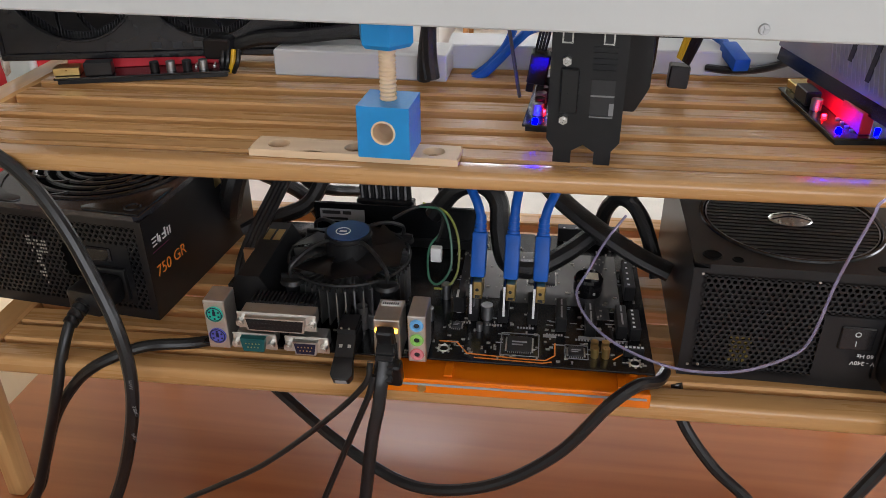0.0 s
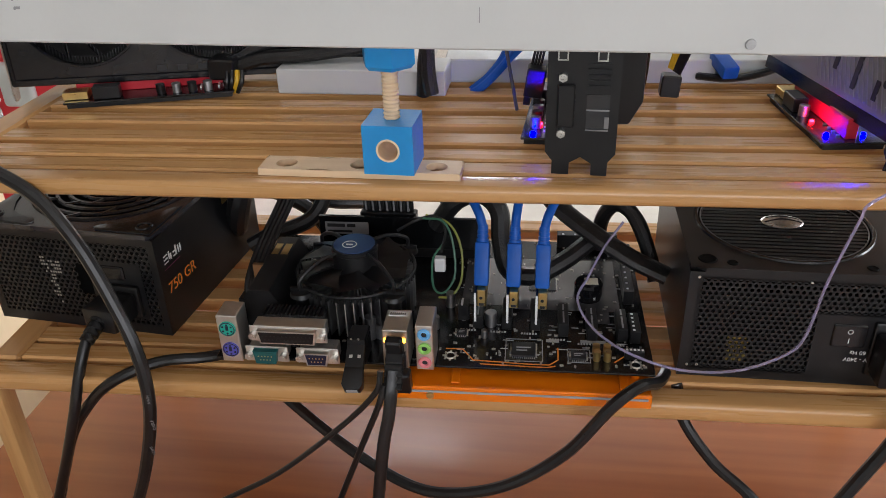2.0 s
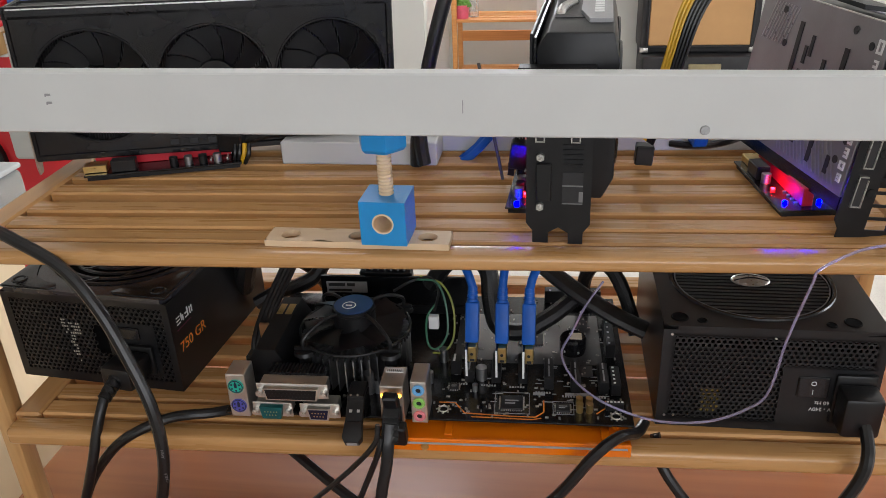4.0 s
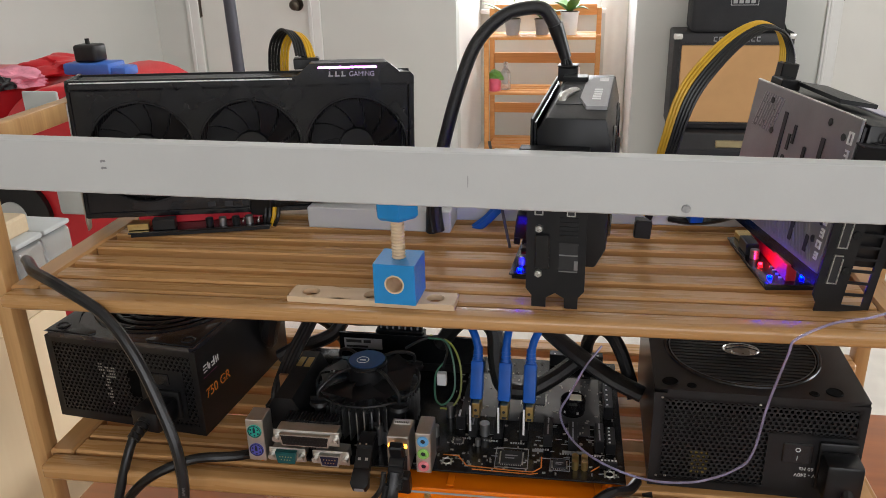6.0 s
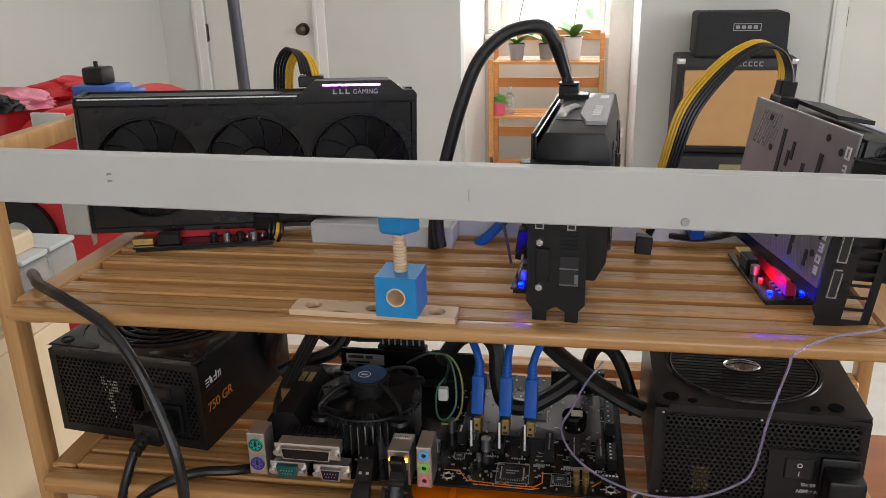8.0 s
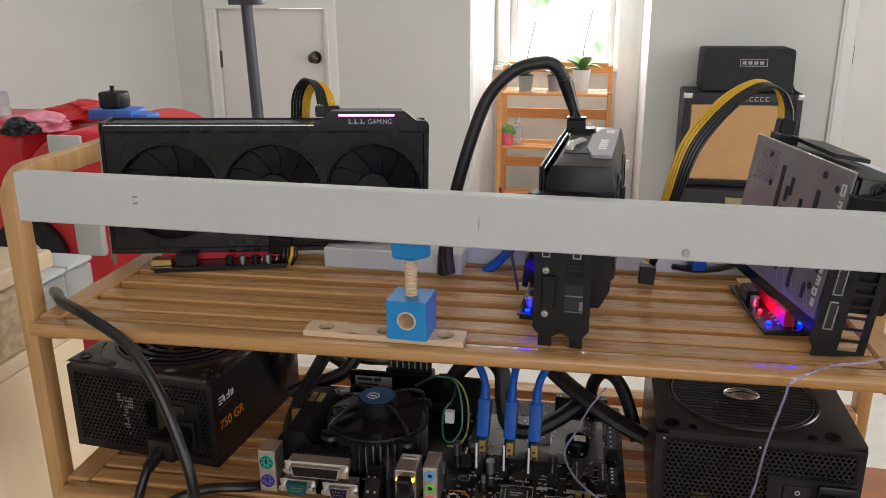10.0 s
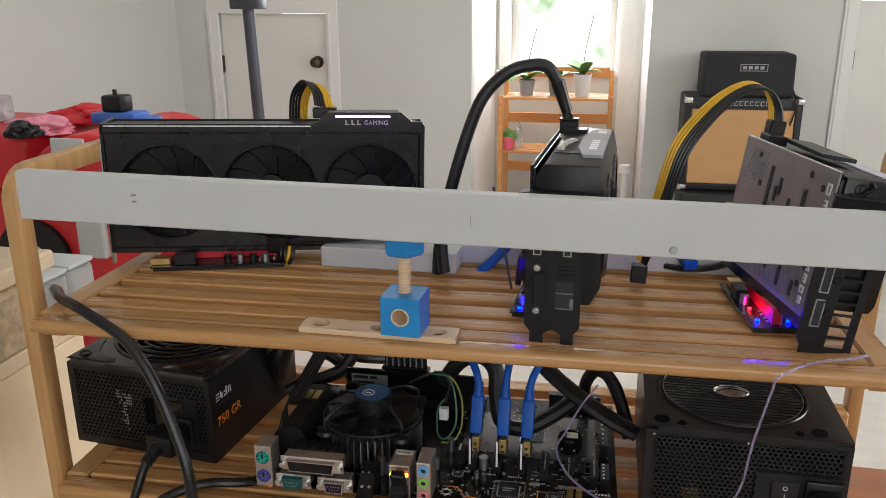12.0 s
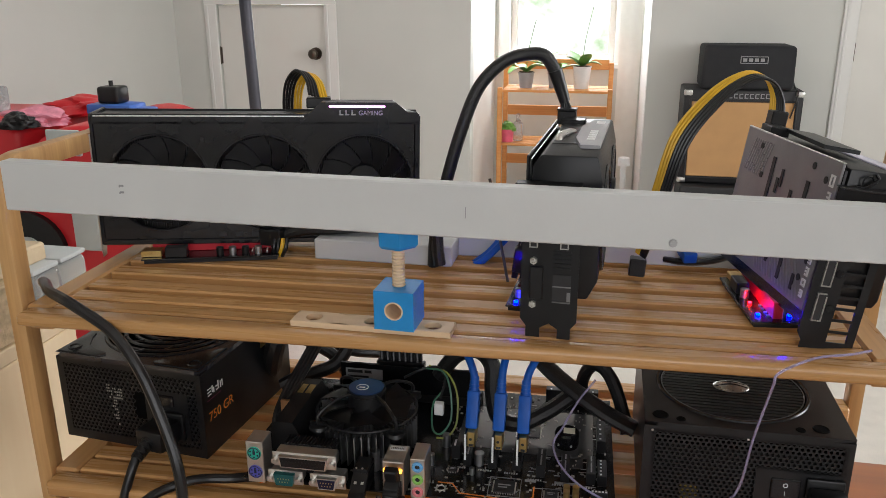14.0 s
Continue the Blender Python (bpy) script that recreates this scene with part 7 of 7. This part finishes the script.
cab = thing("speaker_cabinet", "black speaker cabinet with tan cloth and nickel corners", "speaker")
part("cabinet", one(((0.556, 3.50, 0.3865), (1.097, 3.76, 0.846)), bevel=0.012, seg=3), TOLEX, cab)
part("grille_cloth", one(((0.592, 3.492, 0.425), (1.062, 3.5015, 0.790)), bevel=0.004), TWEED, cab, "tan woven grille cloth")
for a, b in (((0.582, 3.489, 0.415), (0.592, 3.5005, 0.80)), ((1.062, 3.489, 0.415), (1.072, 3.5005, 0.80)), ((0.592, 3.489, 0.415), (1.062, 3.5005, 0.425)), ((0.592, 3.489, 0.790), (1.062, 3.5005, 0.80))):
    part("grille_frame", one((a, b), bevel=0.002), TOLEX, cab)
bars([(0.735 + 0.024 * k, 0.806, 0.752 + 0.024 * k, 0.810) for k in range(9)] + [(0.735 + 0.024 * k, 0.824, 0.752 + 0.024 * k, 0.828) for k in range(9)] + [(0.735 + 0.024 * k, 0.806, 0.739 + 0.024 * k, 0.828) for k in range(9)],
     pose(0, 3.4995, 0, 90, 0, 0), LABELGREY, cab, "maker_mark", "grey maker's mark as plain bars", depth=0.002)
for x in (0.574, 1.079):
    for z in (0.836, 0.41):
        amp_corner(cab, x, 3.498, z)
head = thing("covered_amplifier", "amplifier head under a fitted black cloth cover", "amplifier")
bm = one(((0.630, 3.50, 0.8465), (1.044, 3.74, 1.050)), bevel=0.018, seg=3)
for v in bm.verts:
    k = noise.noise(v.co * 9) * 0.006
    v.co += Vector((k, k * 0.5, k if v.co.z > 0.9 else 0))
part("cover", bm, COVER, head)
bars([(0.795, 0.968, 0.918, 0.971), (0.795, 0.998, 0.918, 1.001), (0.795, 0.971, 0.798, 0.998), (0.915, 0.971, 0.918, 0.998)] + [(0.806 + 0.026 * k, 0.977, 0.824 + 0.026 * k, 0.992) for k in range(4)],
     pose(0, 3.4985, 0, 90, 0, 0), LABELGREY, head, "maker_mark", "grey framed mark as plain bars", depth=0.003)
cable("speaker_cable", [(1.052, 3.72, 0.95), (1.06, 3.56, 0.86), (1.065, 3.488, 0.84), (1.055, 3.482, 0.78), (1.04, 3.482, 0.72)], 0.004, RUBBER, "thin black speaker cord over the cabinet front")

# ---- plant shelf in the dormer ----
SH = 4.28
shelf = thing("plant_shelf", "orange-stained wooden folding shelf below the window", "shelf")
for x in (-0.425, 0.208):
    bm = bmesh.new()
    box(bm, (x - 0.014, -0.018, 0), (x + 0.014, 0.018, 0.885), 0.003, m=Matrix.Translation((0, SH + 0.17, 0)))
    part("post", bm, SHELFWOOD, shelf)
    bm = bmesh.new()
    box(bm, (x - 0.014, -0.018, 0), (x + 0.014, 0.018, 0.76), 0.003, m=Matrix.Translation((0, SH - 0.10, 0)))
    part("post", bm, SHELFWOOD, shelf)
for z in (0.10, 0.42, 0.735):
    for y in (-0.115, -0.04, 0.035, 0.11):
        part("slat", one(((-0.411, SH + y, z), (0.194, SH + y + 0.06, z + 0.014)), bevel=0.002), SHELFWOOD, shelf)
for z in (0.845, 0.565, 0.26):
    part("back_rail", one(((-0.411, SH + 0.16, z), (0.194, SH + 0.178, z + 0.06)), bevel=0.002), SHELFWOOD, shelf)


def leaf(bm, base, az, length, droop, width):
    d = Vector((math.cos(az), math.sin(az), 0))
    s = Vector((-d.y, d.x, 0))
    rows = []
    for i in range(8):
        t = i / 7
        p = Vector(base) + d * (length * t) + Vector((0, 0, length * (0.75 * t - droop * t * t)))
        w = width * math.sin(math.pi * min(0.97, 0.08 + 0.9 * t)) ** 0.7
        rows.append([bm.verts.new(p - s * w + Vector((0, 0, 0.25 * w))), bm.verts.new(p), bm.verts.new(p + s * w + Vector((0, 0, 0.25 * w)))])
    for a, b in zip(rows, rows[1:]):
        for k in (0, 1):
            bm.faces.new((a[k], a[k + 1], b[k + 1], b[k]))


def pot_plant(x, y, z, r, h, m, label, n, L, stem, seed):
    random.seed(seed)
    p = thing("orchid", label, "plant", pose(x, y, z), "potted orchids")
    bm = bmesh.new()
    rod(bm, (0, 0, 0), (0, 0, h), r * 0.78, 32, r)
    ring(bm, (0, 0, h), r, 0.004, seg=32)
    part("pot", bm, m, p)
    bm = bmesh.new()
    rod(bm, (0, 0, h), (0, 0, h + 0.006), r * 0.9, 24)
    part("soil", bm, mat("bark_soil", (0.06, 0.04, 0.025), 0.9, var=0.3, scale=120, bump=0.6, dist=0.003), p)
    for k in range(n):
        bm = bmesh.new()
        leaf(bm, (0, 0, h), 2 * math.pi * k / n + random.uniform(-0.3, 0.3), L * random.uniform(0.8, 1.25), random.uniform(0.1, 0.95), 0.034)
        part("leaf", bm, LEAF, p)
    if stem:
        bm = bmesh.new()
        tube(bm, [(0, 0, h), (0.01, 0, h + stem * 0.4), (0.035, 0, h + stem * 0.8), (0.05, 0, h + stem)], 0.0022, 6)
        part("flower_stem", bm, LEAF, p, "thin bare stem")


pot_plant(-0.285, SH, 0.7492, 0.047, 0.088, POTGREY, "orchid with drooping leaves in a grey pot", 6, 0.17, 0.30, 2)
pot_plant(-0.115, SH + 0.03, 0.7492, 0.045, 0.085, POTGREY, "orchid in a small grey pot on the shelf", 5, 0.17, 0, 4)
pot_plant(0.040, SH + 0.01, 0.7492, 0.052, 0.125, POTWHITE, "orchid with a tall stem in a white pot", 5, 0.13, 0.34, 7)
bm = bmesh.new()
rod(bm, (0, 0, 0), (0, 0, 0.10), 0.030, 20)
rod(bm, (0, 0, 0.10), (0, 0, 0.125), 0.030, 20, 0.012)
rod(bm, (0, 0, 0.125), (0, 0, 0.16), 0.012, 12)
solid("spray_bottle", bm, BINCLEAR, "clear plastic bottle on the shelf", "bottle", pose(-0.325, SH, 0.4342))
bm = bmesh.new()
rod(bm, (0, 0, 0), (0, 0, 0.075), 0.036, 20, 0.04)
solid("pink_cup", bm, mat("pink_plastic", (0.72, 0.12, 0.20), 0.4), "small bright pink plastic pot", "cup", pose(-0.385, SH - 0.05, 0.4342))
solid("green_sponge", crumpled(0.045, 0.035, 0.04, 13), LEAF, "green sprig sitting in the pink pot", "plant", pose(-0.385, SH - 0.05, 0.512))
solid("white_carton", one(((-0.035, -0.03, 0), (0.035, 0.03, 0.13)), bevel=0.004), POTWHITE, "white carton on the shelf", "carton", pose(0.075, SH, 0.4342))
bm = bmesh.new()
rod(bm, (0, 0, 0), (0, 0, 0.36), 0.016, 20)
rod(bm, (0, 0, 0.36), (0, 0, 0.405), 0.034, 24, 0.030)
solid("white_stand", bm, POTWHITE, "slim white stand with a wider cap", "stand", pose(0.305, 4.0, 0.0))
solid("white_bag", crumpled(0.09, 0.08, 0.12, 21), POTWHITE, "crumpled white bag on the floor", "bag", pose(0.17, 3.6, 0.045))

# sheer curtains at the sides of the dormer
for name, x0, x1, y in (("curtain", 0.245, 0.375, 4.60),):
    bm = bmesh.new()
    n = 60
    rows = []
    for off in (0.0, 0.003):
        for z in (0.02, 2.05):
            rows.append([bm.verts.new((x0 + (x1 - x0) * k / n, y + 0.0006 * math.sin(k * 0.22) + off, z)) for k in range(n + 1)])
    for k in range(n):
        for a, b in ((0, 1), (2, 3), (0, 2), (1, 3)):
            bm.faces.new((rows[a][k], rows[a][k + 1], rows[b][k + 1], rows[b][k]))
    solid(name, bm, mat("sheer_cloth", (0.80, 0.80, 0.77), 0.9, var=0.03, scale=20, bump=0.3), "white hanging curtain beside the dormer window", "curtain")
